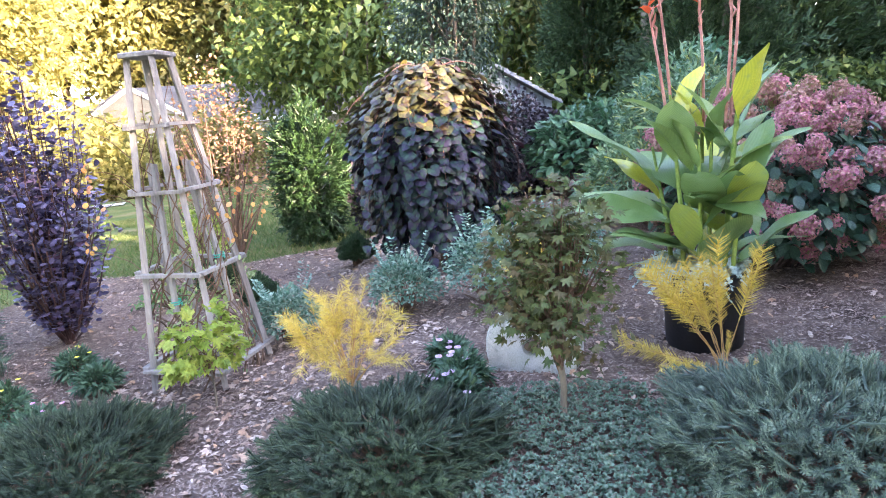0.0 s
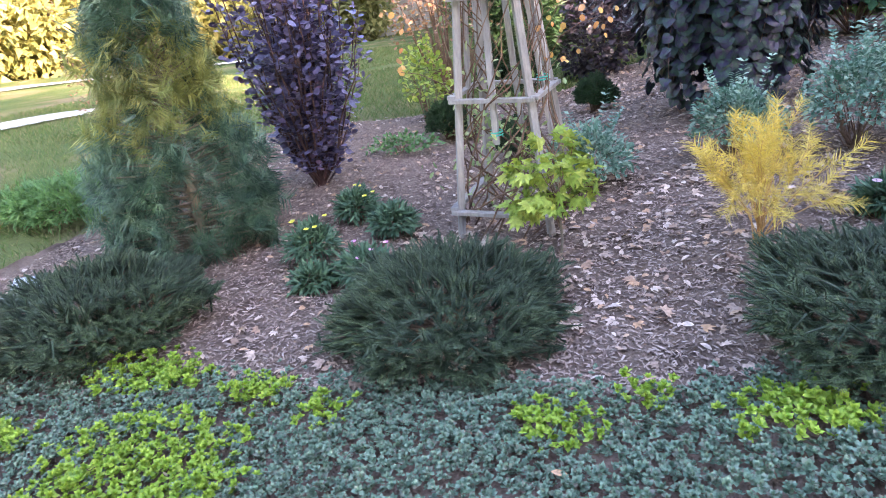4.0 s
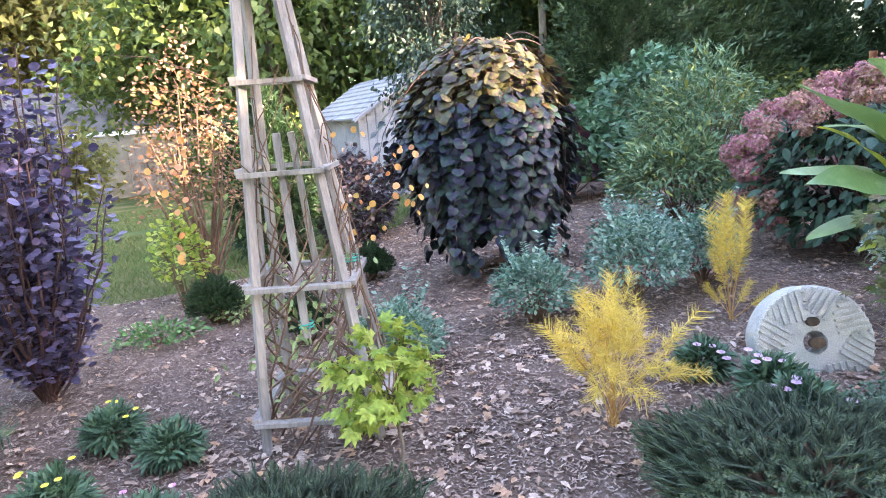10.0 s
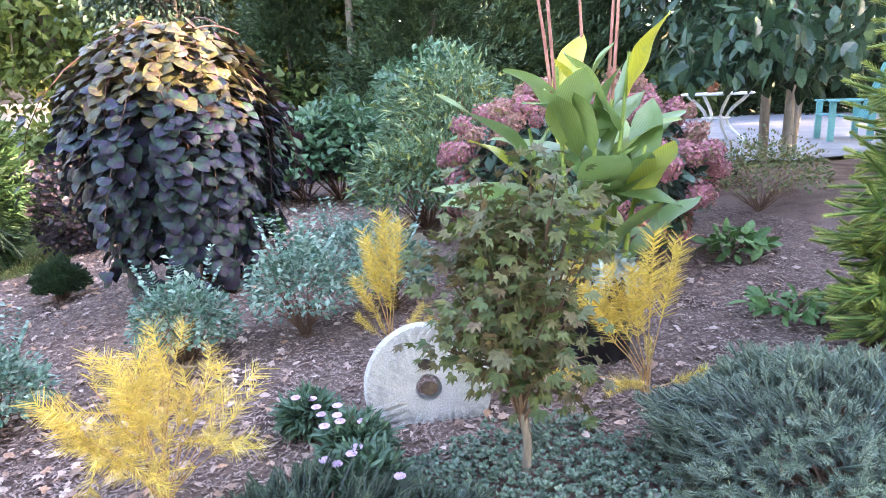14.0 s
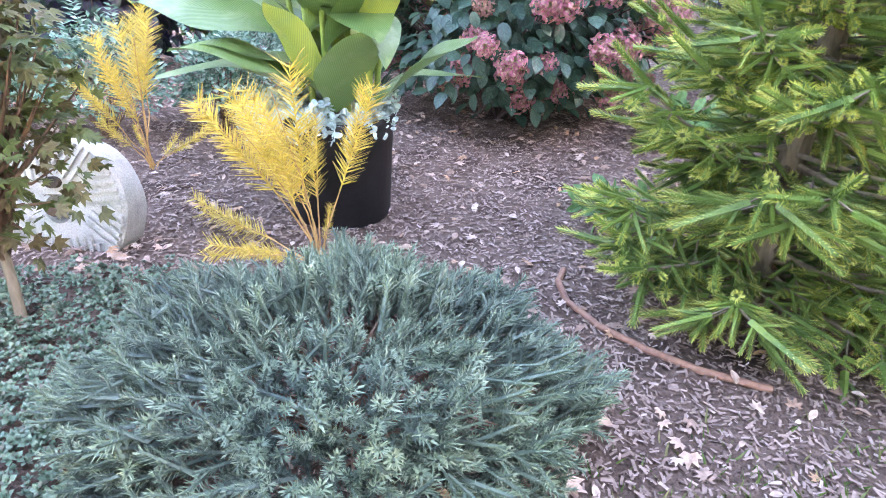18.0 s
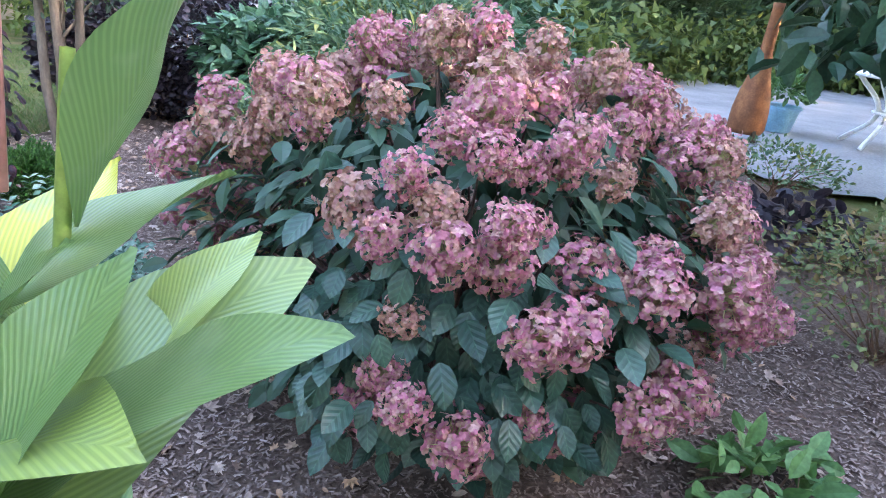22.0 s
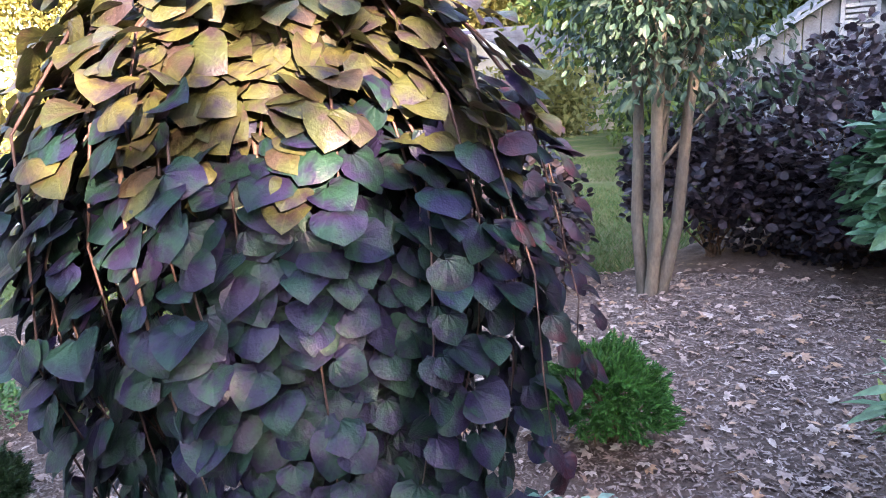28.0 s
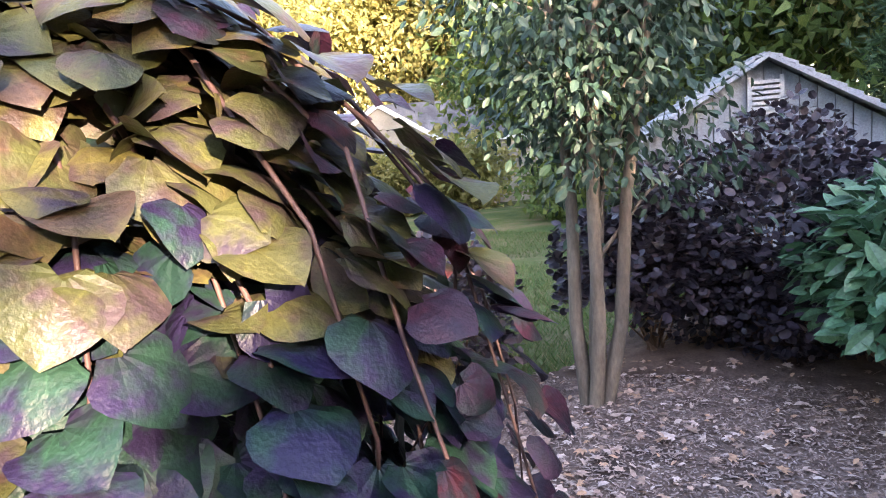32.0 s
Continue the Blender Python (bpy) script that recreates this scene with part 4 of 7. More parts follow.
def house():
    """Tan clapboard house with its gable end and long side towards the garden."""
    A, C, D = np.array([-18.7, 24.7]), np.array([-13.6, 28.2]), np.array([-4.8, 36.3])
    B = C + (A - C) + (D - C)
    g, eave, ridge = -1.35, 1.82, 3.82
    ob = thing("house", (0, 0, 0), "tan clapboard house with grey shingle roof", "house")
    apex0 = (A + C) / 2
    apex1 = (B + D) / 2
    e = unit(np.append(C - A, 0))
    n = np.array([e[1], -e[0], 0])
    L = np.linalg.norm(C - A)
    # gable end in lapped courses
    k = 0
    z = g
    while z < ridge - 0.1:
        span = L if z < eave else L * max(0.02, (ridge - z) / (ridge - eave))
        m = np.append(apex0, 0)
        v, f = box_shape(span, 0.05, 0.19)
        v[4:, 1] += 0.02
        w = m + v[:, :1] * e + v[:, 1:2] * -n + np.array([0, 0, 1.0]) * (z + v[:, 2:3])
        link("clapboard", (w, f), M["siding"], ob)
        z += 0.19
    d = unit(np.append(D - C, 0))
    L2 = np.linalg.norm(D - C)
    nn = np.array([d[1], -d[0], 0])
    z = g
    while z < eave:
        v, f = box_shape(L2, 0.05, 0.19)
        v[4:, 1] += 0.02
        m = np.append((C + D) / 2, 0)
        w = m + v[:, :1] * d + v[:, 1:2] * -nn + np.array([0, 0, 1.0]) * (z + v[:, 2:3])
        link("clapboard", (w, f), M["siding"], ob)
        z += 0.19
    wall_panel(ob, "wall", A, B, g, eave, M["siding"])
    wall_panel(ob, "wall", B, D, g, eave, M["siding"])
    over = 0.35
    for side, (p, q) in (("roof", (C, D)), ("roof", (A, B))):
        p0, q0 = np.append(p, eave - 0.1), np.append(q, eave - 0.1)
        out = unit(np.append(p - apex0, 0)) * over
        p0, q0 = p0 + out - d * 0.3, q0 + out + d * 0.3
        r0, r1 = np.append(apex0, ridge) - d * 0.3, np.append(apex1, ridge) + d * 0.3
        rows = []
        for t in np.linspace(0, 1, 13):
            lo, hi = p0 + (r0 - p0) * t, q0 + (r1 - q0) * t
            rows += [lo, hi, lo + (0, 0, 0.03), hi + (0, 0, 0.03)]
        v = np.array(rows)
        f = []
        for i in range(12):
            f.append((i * 4 + 2, i * 4 + 3, i * 4 + 5, i * 4 + 4))
            f.append((i * 4, i * 4 + 1, i * 4 + 3, i * 4 + 2))
        link("roof", (v, np.array(f)), M["shingle"], ob)
    # rake and eave boards
    for a, b in ((np.append(C, eave), np.append(apex0, ridge)), (np.append(A, eave), np.append(apex0, ridge)), (np.append(C, eave), np.append(D, eave))):
        off = (n if b[2] > eave else nn) * 0.1
        link("fascia", beam(a + off, b + off, 0.05, 0.2), M["white"], ob)

    def window(base, along, out, w, h):
        fr = link("window", beam(base - along * w / 2 + out * 0.06, base + along * w / 2 + out * 0.06, 0.06, 0.1), M["white"], ob)
        for s in (-1, 1):
            link("window_frame", beam(base + along * w / 2 * s + out * 0.06, base + along * w / 2 * s + out * 0.06 + np.array([0, 0, h]), 0.1, 0.06, out), M["white"], fr)
        for zz in (h * 0.5, h):
            link("window_frame", beam(base - along * w / 2 + out * 0.07 + np.array([0, 0, zz]), base + along * w / 2 + out * 0.07 + np.array([0, 0, zz]), 0.05, 0.08), M["white"], fr)
        v, f = box_shape(w, 0.02, h)
        link("pane", (base + out * 0.05 + v[:, :1] * along + v[:, 1:2] * out + v[:, 2:3] * np.array([0, 0, 1.0]), f), M["dark_glass"], fr)

    window(np.append(apex0 + (C - apex0) * 0.12, 0.15), e, n, 0.85, 1.3)
    window(np.append(C + (D - C) * 0.17, 0.6), d, nn, 0.9, 0.9)
    # weathered plank door with a wreath
    door = thing("barn_door", tuple(np.append(C + (D - C) * 0.5, g) + nn * 0.1), "weathered grey plank door with a wreath", "door")
    for i in range(7):
        v, f = box_shape(0.36, 0.05, 2.5, 0.01)
        link("plank", ((i - 3) * 0.37 * d + v[:, :1] * d + v[:, 1:2] * nn + v[:, 2:3] * np.array([0, 0, 1.0]), f), M["grey_wood"], door)
    for zz in (0.35, 1.6):
        v, f = box_shape(2.6, 0.04, 0.16, 0.008)
        link("batten", (nn * 0.05 + v[:, :1] * d + v[:, 1:2] * nn + (v[:, 2:3] + zz) * np.array([0, 0, 1.0]), f), M["grey_wood"], door)
    a = np.linspace(0, 2 * np.pi, 25)
    ring = np.stack([d * math.cos(t) * 0.45 + np.array([0, 0, math.sin(t) * 0.45 + 1.55]) + nn * 0.1 for t in a])
    link("wreath", tube(ring, 0.045, 6), M["pale_bark"], door, "pale twig wreath", smooth=True)
    # white lean-to at the end
    ext = thing("shed", (0, 0, 0), "white board lean-to beside the house", "shed")
    wall_panel(ext, "wall", D - (D - C) * 0.22 + nn[:2] * 0.25, D + (D - C) * 0.1 + nn[:2] * 0.25, g - 0.3, 1.5, M["fence_board"])
    wall_panel(ext, "trim", D - (D - C) * 0.22 + nn[:2] * 0.4, D + (D - C) * 0.1 + nn[:2] * 0.4, g + 0.2, g + 0.3, M["shed_wall"])


house()


def garden_shed():
    """Small grey board shed with a gable vent."""
    ax, ay = 1.94, 9.45
    n = unit(np.array([0.30, -0.95, 0]))          # way the gable looks
    e = np.array([-n[1], n[0], 0])                # to the right along the gable
    g, eave, ridge, half, depth = 0.05, 1.55, 2.30, 1.2, 3.0
    ob = thing("garden_shed", (ax, ay, g), "grey weathered board shed with a gable vent", "shed")

    def at(u, w, z):
        return e * u - n * w + np.array([0, 0, z - g])

    for i in range(14):                           # upright boards of the gable
        u0, u1 = -half + i * 2 * half / 14, -half + (i + 1) * 2 * half / 14 - 0.012
        z0, z1 = (ridge - abs(u) * (ridge - eave) / half - 0.03 for u in (u0, u1))
        v = [at(u0, 0, g), at(u1, 0, g), at(u1, 0, z1), at(u0, 0, z0), at(u0, 0.06, g), at(u1, 0.06, g), at(u1, 0.06, z1), at(u0, 0.06, z0)]
        link("board", (np.array(v), np.array([(0, 1, 2, 3), (7, 6, 5, 4), (0, 4, 5, 1), (1, 5, 6, 2), (2, 6, 7, 3), (3, 7, 4, 0)])), M["shed_wall"], ob)
    for s in (-1, 1):
        for i in range(18):                       # side boards
            w0, w1 = 0.02 + i * depth / 18, 0.02 + (i + 1) * depth / 18 - 0.012
            v = [at(s * half, w0, g), at(s * half, w1, g), at(s * half, w1, eave), at(s * half, w0, eave)]
            v += [q - e * s * 0.04 for q in v]
            link("board", (np.array(v), np.array([(0, 1, 2, 3), (7, 6, 5, 4), (0, 4, 5, 1), (1, 5, 6, 2), (2, 6, 7, 3), (3, 7, 4, 0)])), M["shed_wall"], ob)
        lo, hi = 1.12, 0.0
        for i in range(9):                        # shingle courses
            t0, t1 = i / 9, (i + 1) / 9
            u0, u1 = s * half * lo * (1 - t0), s * half * lo * (1 - t1) - s * 0.03
            z0, z1 = ridge + 0.06 - abs(u0) * (ridge - eave) / half + 0.035, ridge + 0.06 - abs(u1) * (ridge - eave) / half
            v = [at(u0, -0.14, z0), at(u0, depth + 0.1, z0), at(u1, depth + 0.1, z1), at(u1, -0.14, z1)]
            v += [q - np.array([0, 0, 0.03]) for q in v]
            link("shingle_course", (np.array(v), np.array([(0, 1, 2, 3), (7, 6, 5, 4), (0, 4, 5, 1), (1, 5, 6, 2), (2, 6, 7, 3), (3, 7, 4, 0)])), M["shingle_grey"], ob)
        a, b = at(s * half * 1.12, -0.15, eave - 0.06), at(0, -0.15, ridge + 0.0)
        link("rake_board", beam(a, b, 0.04, 0.13, n), M["shed_wall"], ob, "pale rake board")
    back = [at(-half, depth, g), at(half, depth, g), at(half, depth, eave), at(0, depth, ridge), at(-half, depth, eave)]
    bv = np.array(back + [q + n * 0.05 for q in back])
    link("back_wall", (bv[[0, 1, 2, 4, 5, 6, 7, 9]], np.array([(0, 3, 2, 1), (4, 5, 6, 7)])), M["shed_wall"], ob)
    vent = link("vent", beam(at(-0.16, -0.03, 1.72), at(0.16, -0.03, 1.72), 0.04, 0.06), M["fence_board"], ob, "grey louvred vent")
    for i in range(6):
        link("louvre", beam(at(-0.14, -0.04, 1.76 + i * 0.055), at(0.14, -0.04, 1.76 + i * 0.055), 0.05, 0.035), M["fence_board"], vent)
    for s in (-1, 1):
        link("vent_frame", beam(at(s * 0.16, -0.03, 1.70), at(s * 0.16, -0.03, 2.10), 0.04, 0.05, n), M["fence_board"], vent)


M["shingle_grey"] = surface_material("pale_grey_shingles", (0.19, 0.20, 0.215), (0.29, 0.30, 0.315), 0.9, 3.0, 40.0, 0.5)
garden_shed()


def fence():
    for k in range(7):
        x = -9.0 + k * 2.0
        y = 33.0 - k * 0.3
        g = float(ground_z(x, y))
        ob = thing("fence_panel", (x, y, g), "pale grey board fence panel at the far end of the lawn", "fence", "far fence")
        for i in range(9):
            v, f = box_shape(0.21, 0.03, 1.5, 0.006)
            link("board", (v + np.array([-0.9 + i * 0.222, 0, 0.05]), f), M["fence_board"], ob)
        for z in (0.35, 1.2):
            v, f = box_shape(2.0, 0.05, 0.09, 0.006)
            link("rail", (v + np.array([0, 0.04, z]), f), M["fence_board"], ob)
        v, f = box_shape(0.1, 0.1, 1.65, 0.01)
        link("post", (v + np.array([-1.0, 0.02, 0]), f), M["fence_board"], ob)


fence()

# ---- weeping redbud ----
RB = np.array([1.65, 2.10])
RB_R, RB_TOP = 0.78, 1.95


def redbud():
    r = np.random.default_rng(12)
    gz = float(ground_z(*RB))
    ob = thing("weeping_redbud", (*RB, gz), "weeping redbud with purple and green heart-shaped leaves, bronzed and painted sunlit on top", "tree")
    H = RB_TOP - gz
    link("trunk", tube([(0, 0, -0.05), (0.03, 0.02, 0.5), (-0.02, 0.03, 1.0), (0.0, 0.0, H - 0.25), (0.02, 0.0, H - 0.04)], [0.045, 0.04, 0.036, 0.032, 0.02], 8), M["twig"], ob, smooth=True)
    strands, gaps = [], []
    n = 100
    for i in range(n):
        a = 2 * np.pi * i * 0.381966 + r.normal() * 0.08
        reach = RB_R * r.uniform(0.62, 1.04) * (1 + 0.05 * math.sin(a * 3 + 0.6) + 0.05 * math.sin(a * 7) + 0.12 * math.cos(a) ** 4) * (1 - 0.38 * max(0.0, math.cos(a + 0.62)) ** 4) * (1 - 0.22 * max(0.0, math.cos(a - 0.9)) ** 2)
        rise = r.uniform(-0.10, 0.05) if i > 10 else r.uniform(0.05, 0.12)
        floor_z = r.uniform(0.05, 0.42) if r.uniform() < 0.6 else r.uniform(0.4, 0.9)
        t = np.linspace(0, 1, 22)
        rad = reach * np.minimum(1, np.sin(np.minimum(t * 1.9, 1.57)) ** 0.95)
        rad = rad * (1 - 0.36 * np.clip((t - 0.40) / 0.6, 0, 1) ** 1.2)
        drop = np.where(t < 0.28, rise * np.sin(t / 0.28 * np.pi / 2), rise)
        z = H - 0.03 + drop - (H - 0.03 - floor_z) * np.clip((t - 0.13) / 0.87, 0, 1) ** 1.25
        aa = a + 0.10 * np.sin(t * 4 + i)
        strands.append(np.stack([rad * np.cos(aa), rad * np.sin(aa), z], 1)), gaps.append(0.040)
    # loose outer strands that hang clear of the crown
    for a, reach, low in ((0.35, 0.74, 0.62), (0.62, 0.70, 0.80), (0.12, 0.74, 0.45), (0.95, 0.70, 0.55), (2.7, 0.92, 0.5), (3.4, 0.95, 0.7), (4.2, 0.86, 0.3)):
        t = np.linspace(0, 1, 22)
        rad = reach * np.sin(np.minimum(t * 1.7, 1.57)) ** 0.9
        z = H + 0.02 - (H - low) * np.clip((t - 0.12) / 0.88, 0, 1) ** 1.35
        strands.append(np.stack([rad * np.cos(a + 0.08 * np.sin(t * 5)), rad * np.sin(a + 0.08 * np.sin(t * 5)), z], 1)), gaps.append(0.062)
    order = sorted(range(len(strands)), key=lambda k: strands[k][12][1] - strands[k][12][0])
    heavy = [k for k in order if k < n][3:40:9]
    for k in order[:40]:
        q = strands[k][::3] + unit(strands[k][::3] * np.array([1, 1, 0.4])) * (0.035 if k in heavy else 0.0)
        q = q + r.normal(size=q.shape) * 0.012
        link("branch", tube(q, np.linspace(0.0095 if k in heavy else 0.005, 0.0015, len(q)), 6), M["redbud_branch" if k in heavy else "redbud_twig"], ob, smooth=True)
    link("twigwork", joined([tube(strands[k][::3], np.linspace(0.006, 0.0015, len(strands[k][::3])), 4) for k in order[40:]]), M["redbud_twig"], ob, smooth=True, kind="stuff")
    for k in range(5):          # bare arching shoots above the crown
        a = k * 1.3 + 0.2
        t = np.linspace(0, 1, 9)
        link("arching_shoot", tube(np.stack([np.cos(a) * 0.42 * t, np.sin(a) * 0.42 * t, H - 0.04 + (0.09 + 0.02 * (k % 3)) * np.sin(t * 2.7)], 1), np.linspace(0.009, 0.003, 9), 5), M["redbud_twig"], ob, smooth=True)
    P, A, S, K = [], [], [], []
    for m, s in enumerate(strands):
        L = np.concatenate([[0], np.cumsum(np.linalg.norm(np.diff(s, axis=0), axis=1))])
        for u in np.concatenate([np.arange(0.06, 0.55, gaps[m] * 0.85), np.arange(0.55, L[-1], gaps[m])]):
            q = np.array([np.interp(u, L, s[:, k]) for k in range(3)])
            o = unit(np.array([q[0], q[1], 0.02]) + r.normal(size=3) * 0.30)
            hang = 0.26 + 0.95 * np.clip((H * 0.85 - q[2]) / H, 0, 1)
            P.append(q + o * 0.035 + r.normal(size=3) * 0.012)
            A.append(unit(np.array([o[0], o[1], -hang]) + r.normal(size=3) * 0.20))
            S.append(r.uniform(0.066, 0.104) * (1.0 if m < n else 0.78))
            # 1: top leaves, bronze with painted sun; 2: reddening loose strands
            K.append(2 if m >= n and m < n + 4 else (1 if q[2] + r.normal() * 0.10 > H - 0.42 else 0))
    P, A, S, K = np.array(P), np.array(A), np.array(S), np.array(K)
    out = unit(unit(P * np.array([1, 1, 0])) * 0.8 + np.array([0, 0, 1.0]) * (0.25 + 1.0 * np.clip((P[:, 2:3] - H * 0.4) / (H * 0.5), 0, 1)))
    fr = frames_of(A, out + r.normal(size=P.shape) * 0.22, S)
    near = np.linalg.norm(P - np.array([0.75, -0.5, H - 0.35]), axis=1)
    pick = np.argsort(near)[:300]
    rest = np.setdiff1d(np.arange(len(P)), pick)
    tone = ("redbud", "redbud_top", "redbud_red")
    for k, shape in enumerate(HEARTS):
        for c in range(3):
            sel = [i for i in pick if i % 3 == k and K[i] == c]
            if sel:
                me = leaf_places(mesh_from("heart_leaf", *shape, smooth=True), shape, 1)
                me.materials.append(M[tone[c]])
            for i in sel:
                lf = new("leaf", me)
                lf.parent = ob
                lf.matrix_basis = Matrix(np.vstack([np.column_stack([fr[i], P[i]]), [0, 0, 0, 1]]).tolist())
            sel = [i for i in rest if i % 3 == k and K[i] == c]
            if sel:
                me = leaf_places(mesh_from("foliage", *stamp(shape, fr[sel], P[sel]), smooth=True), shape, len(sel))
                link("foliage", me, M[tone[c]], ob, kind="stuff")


M["redbud_branch"] = surface_material("redbud_branch", (0.13, 0.07, 0.055), (0.22, 0.13, 0.10), 0.6, 14.0, 80.0, 0.4)
M["redbud_twig"] = surface_material("redbud_twig", (0.045, 0.022, 0.022), (0.10, 0.052, 0.045), 0.6, 14.0, 80.0, 0.3)
redbud()

# ---- obelisk trellis ----
def obelisk():
    foot = [np.array(p) for p in ((0.0, 0.0, 0.0), (0.53, -0.08, 0.03), (0.61, 0.46, 0.04), (0.07, 0.54, 0.0))]
    top = [np.array(p) for p in ((0.10, 0.23, 2.06), (0.27, 0.21, 2.06), (0.29, 0.37, 2.06), (0.12, 0.39, 2.06))]
    ob = thing("obelisk_trellis", (0, 0, 0.0), "weathered grey cedar obelisk trellis in the mulch", "trellis")

    def on(i, z):
        return foot[i] + (top[i] - foot[i]) * ((z - foot[i][2]) / (top[i][2] - foot[i][2]))

    for i in range(4):
        c = unit((top[i] + foot[i]) / 2 - np.array([0.3, 0.24, 1.0]))
        link("leg", beam(foot[i] - np.array([0, 0, 0.05]), top[i] + np.array([0, 0, 0.03]), 0.036, 0.036, (c[0], c[1], 0)), M["grey_wood"], ob)
        j = (i + 1) % 4
        m = lambda z: (on(i, z) + on(j, z)) / 2
        out = unit(np.array([*(m(0.5) - np.array([0.3, 0.24, 0]))[:2], 0]))
        link("slat", beam(m(0.56) + out * 0.012, m(1.46) + out * 0.012, 0.032, 0.022, out), M["grey_wood"], ob)
        for z, h in ((0.19, 0.045), (0.79, 0.045), (1.29, 0.042), (1.68, 0.038)):
            a, b = on(i, z + 0.006 * i), on(j, z + 0.006 * i)
            d = unit(b - a)
            link("rail", beam(a - d * 0.035 + out * 0.028, b + d * 0.035 + out * 0.028, h, 0.02, np.cross(d, out)), M["grey_wood"], ob)
    v, f = box_shape(0.24, 0.24, 0.032, 0.006)
    link("cap", (v + np.array([0.195, 0.30, 2.085]), f), M["grey_wood"], ob)
    a = np.linspace(0, 2 * np.pi * 2.5, 30)
    for q in ((on(1, 0.84) + on(2, 0.84)) / 2 + np.array([0.02, -0.01, 0]), (on(0, 0.60) + on(1, 0.60)) / 2):
        link("tie", tube(np.stack([q[0] + 0.032 * np.cos(a), q[1] + 0.032 * np.sin(a), q[2] + a * 0.0022], 1), 0.004, 4), M["twine"], ob, "teal plastic tie")
    return on


ob_on = obelisk()


def climbing_vine():
    r = np.random.default_rng(31)
    ob = thing("climbing_vine", (0.3, 0.24, float(ground_z(0.3, 0.24))), "nearly bare vine with a few orange leaves on the trellis", "vine")
    c = np.array([0.3, 0.24, 0.03])
    ends = []
    for i in range(26):
        a0, k = r.uniform(0, 6.28), r.uniform(2.0, 6.0)
        t = np.linspace(0, 1, 14)
        hgt = r.uniform(0.7, 2.0)
        rad = (0.33 - 0.23 * t * hgt / 2.06) * r.uniform(0.8, 1.15)
        p = np.stack([rad * np.cos(a0 + k * t) - 0.08 * t * hgt / 2, rad * np.sin(a0 + k * t) + 0.05 * t * hgt / 2, t * hgt], 1) + r.normal(size=(14, 3)) * 0.012
        link("stem", tube(p, np.linspace(0.006, 0.0025, 14), 4), M["twig"], ob, smooth=True)
        ends += [p[-1], p[9]]
    # wiry shoots that reach out of the frame
    shoots = [((0.62, 0.06, 1.19), 0.3), ((0.58, 0.40, 0.92), 0.2), ((0.75, 0.10, 1.28), 0.3), ((0.55, 0.2, 1.05), 0.2), ((-0.30, 0.1, 1.30), 0.2), ((-0.18, 0.05, 1.42), 0.3),
              ((-0.22, 0.2, 1.18), 0.2), ((-0.35, 0.30, 1.66), 0.2), ((-0.4, 0.15, 1.8), 0.2), ((0.80, 0.2, 1.12), 0.1), ((-0.1, 0.0, 1.35), 0.1), ((0.5, 0.0, 1.45), 0.2), ((-0.25, 0.0, 0.95), 0.2)]
    leaf = mesh_from("vine_leaf", *ROUND, smooth=True)
    leaf.materials.append(M["vine_orange"])
    for e, s in shoots:
        e = np.array(e) - np.array([0.3, 0.24, 0.03])
        b = np.array([e[0] * 0.25, e[1] * 0.25, e[2] - r.uniform(0.15, 0.4)])
        m = (b + e) / 2 + np.array([0, 0, 0.10]) + r.normal(size=3) * 0.04
        link("shoot", tube([b, (b + m) / 2, m, (m + e) / 2 + (0, 0, 0.02), e], [0.0035, 0.003, 0.0026, 0.002, 0.0015], 4), M["twig"], ob, smooth=True)
        for k in range(r.integers(3, 7)):
            q = e + r.normal(size=3) * np.array([0.05, 0.04, 0.05])
            d = unit(np.array([r.normal() * 0.6, -0.3 + r.normal() * 0.5, -0.7]))
            lf = new("leaf", leaf)
            lf.parent = ob
            fr = frames_of(d[None], np.array([[0.2, -0.9, 0.4]]) + r.normal(size=(1, 3)) * 0.4, [r.uniform(0.022, 0.040)])[0]
            lf.matrix_basis = Matrix(np.vstack([np.column_stack([fr, q]), [0, 0, 0, 1]]).tolist())
    n = 240
    p = r.normal(size=(n, 3)) * np.array([0.16, 0.14, 0.25]) + np.array([-0.05, 0, 0.45])
    link("green_leaves", stamp(OVAL, scatter_frames(rand_dirs(n, r) - np.array([0, 0, 0.6]), r, 0.6, 0.045), p), M["herb_light"], ob)
    peach = leafy_shrub("autumn_shrub", -0.82, 3.1, 0.5, 0.5, 2.3, ROUND, 0.036, 1700, "rusty_leaf", "open shrub with peach and yellow autumn leaves", "shrub", 33, 0.25, 0.3, 30)
    return ob


M["herb_light"] = leaf_material("pale_green_leaves", [(0.16, 0.24, 0.10), (0.28, 0.36, 0.15), (0.36, 0.40, 0.18)], 0.5, 0.3)
climbing_vine()

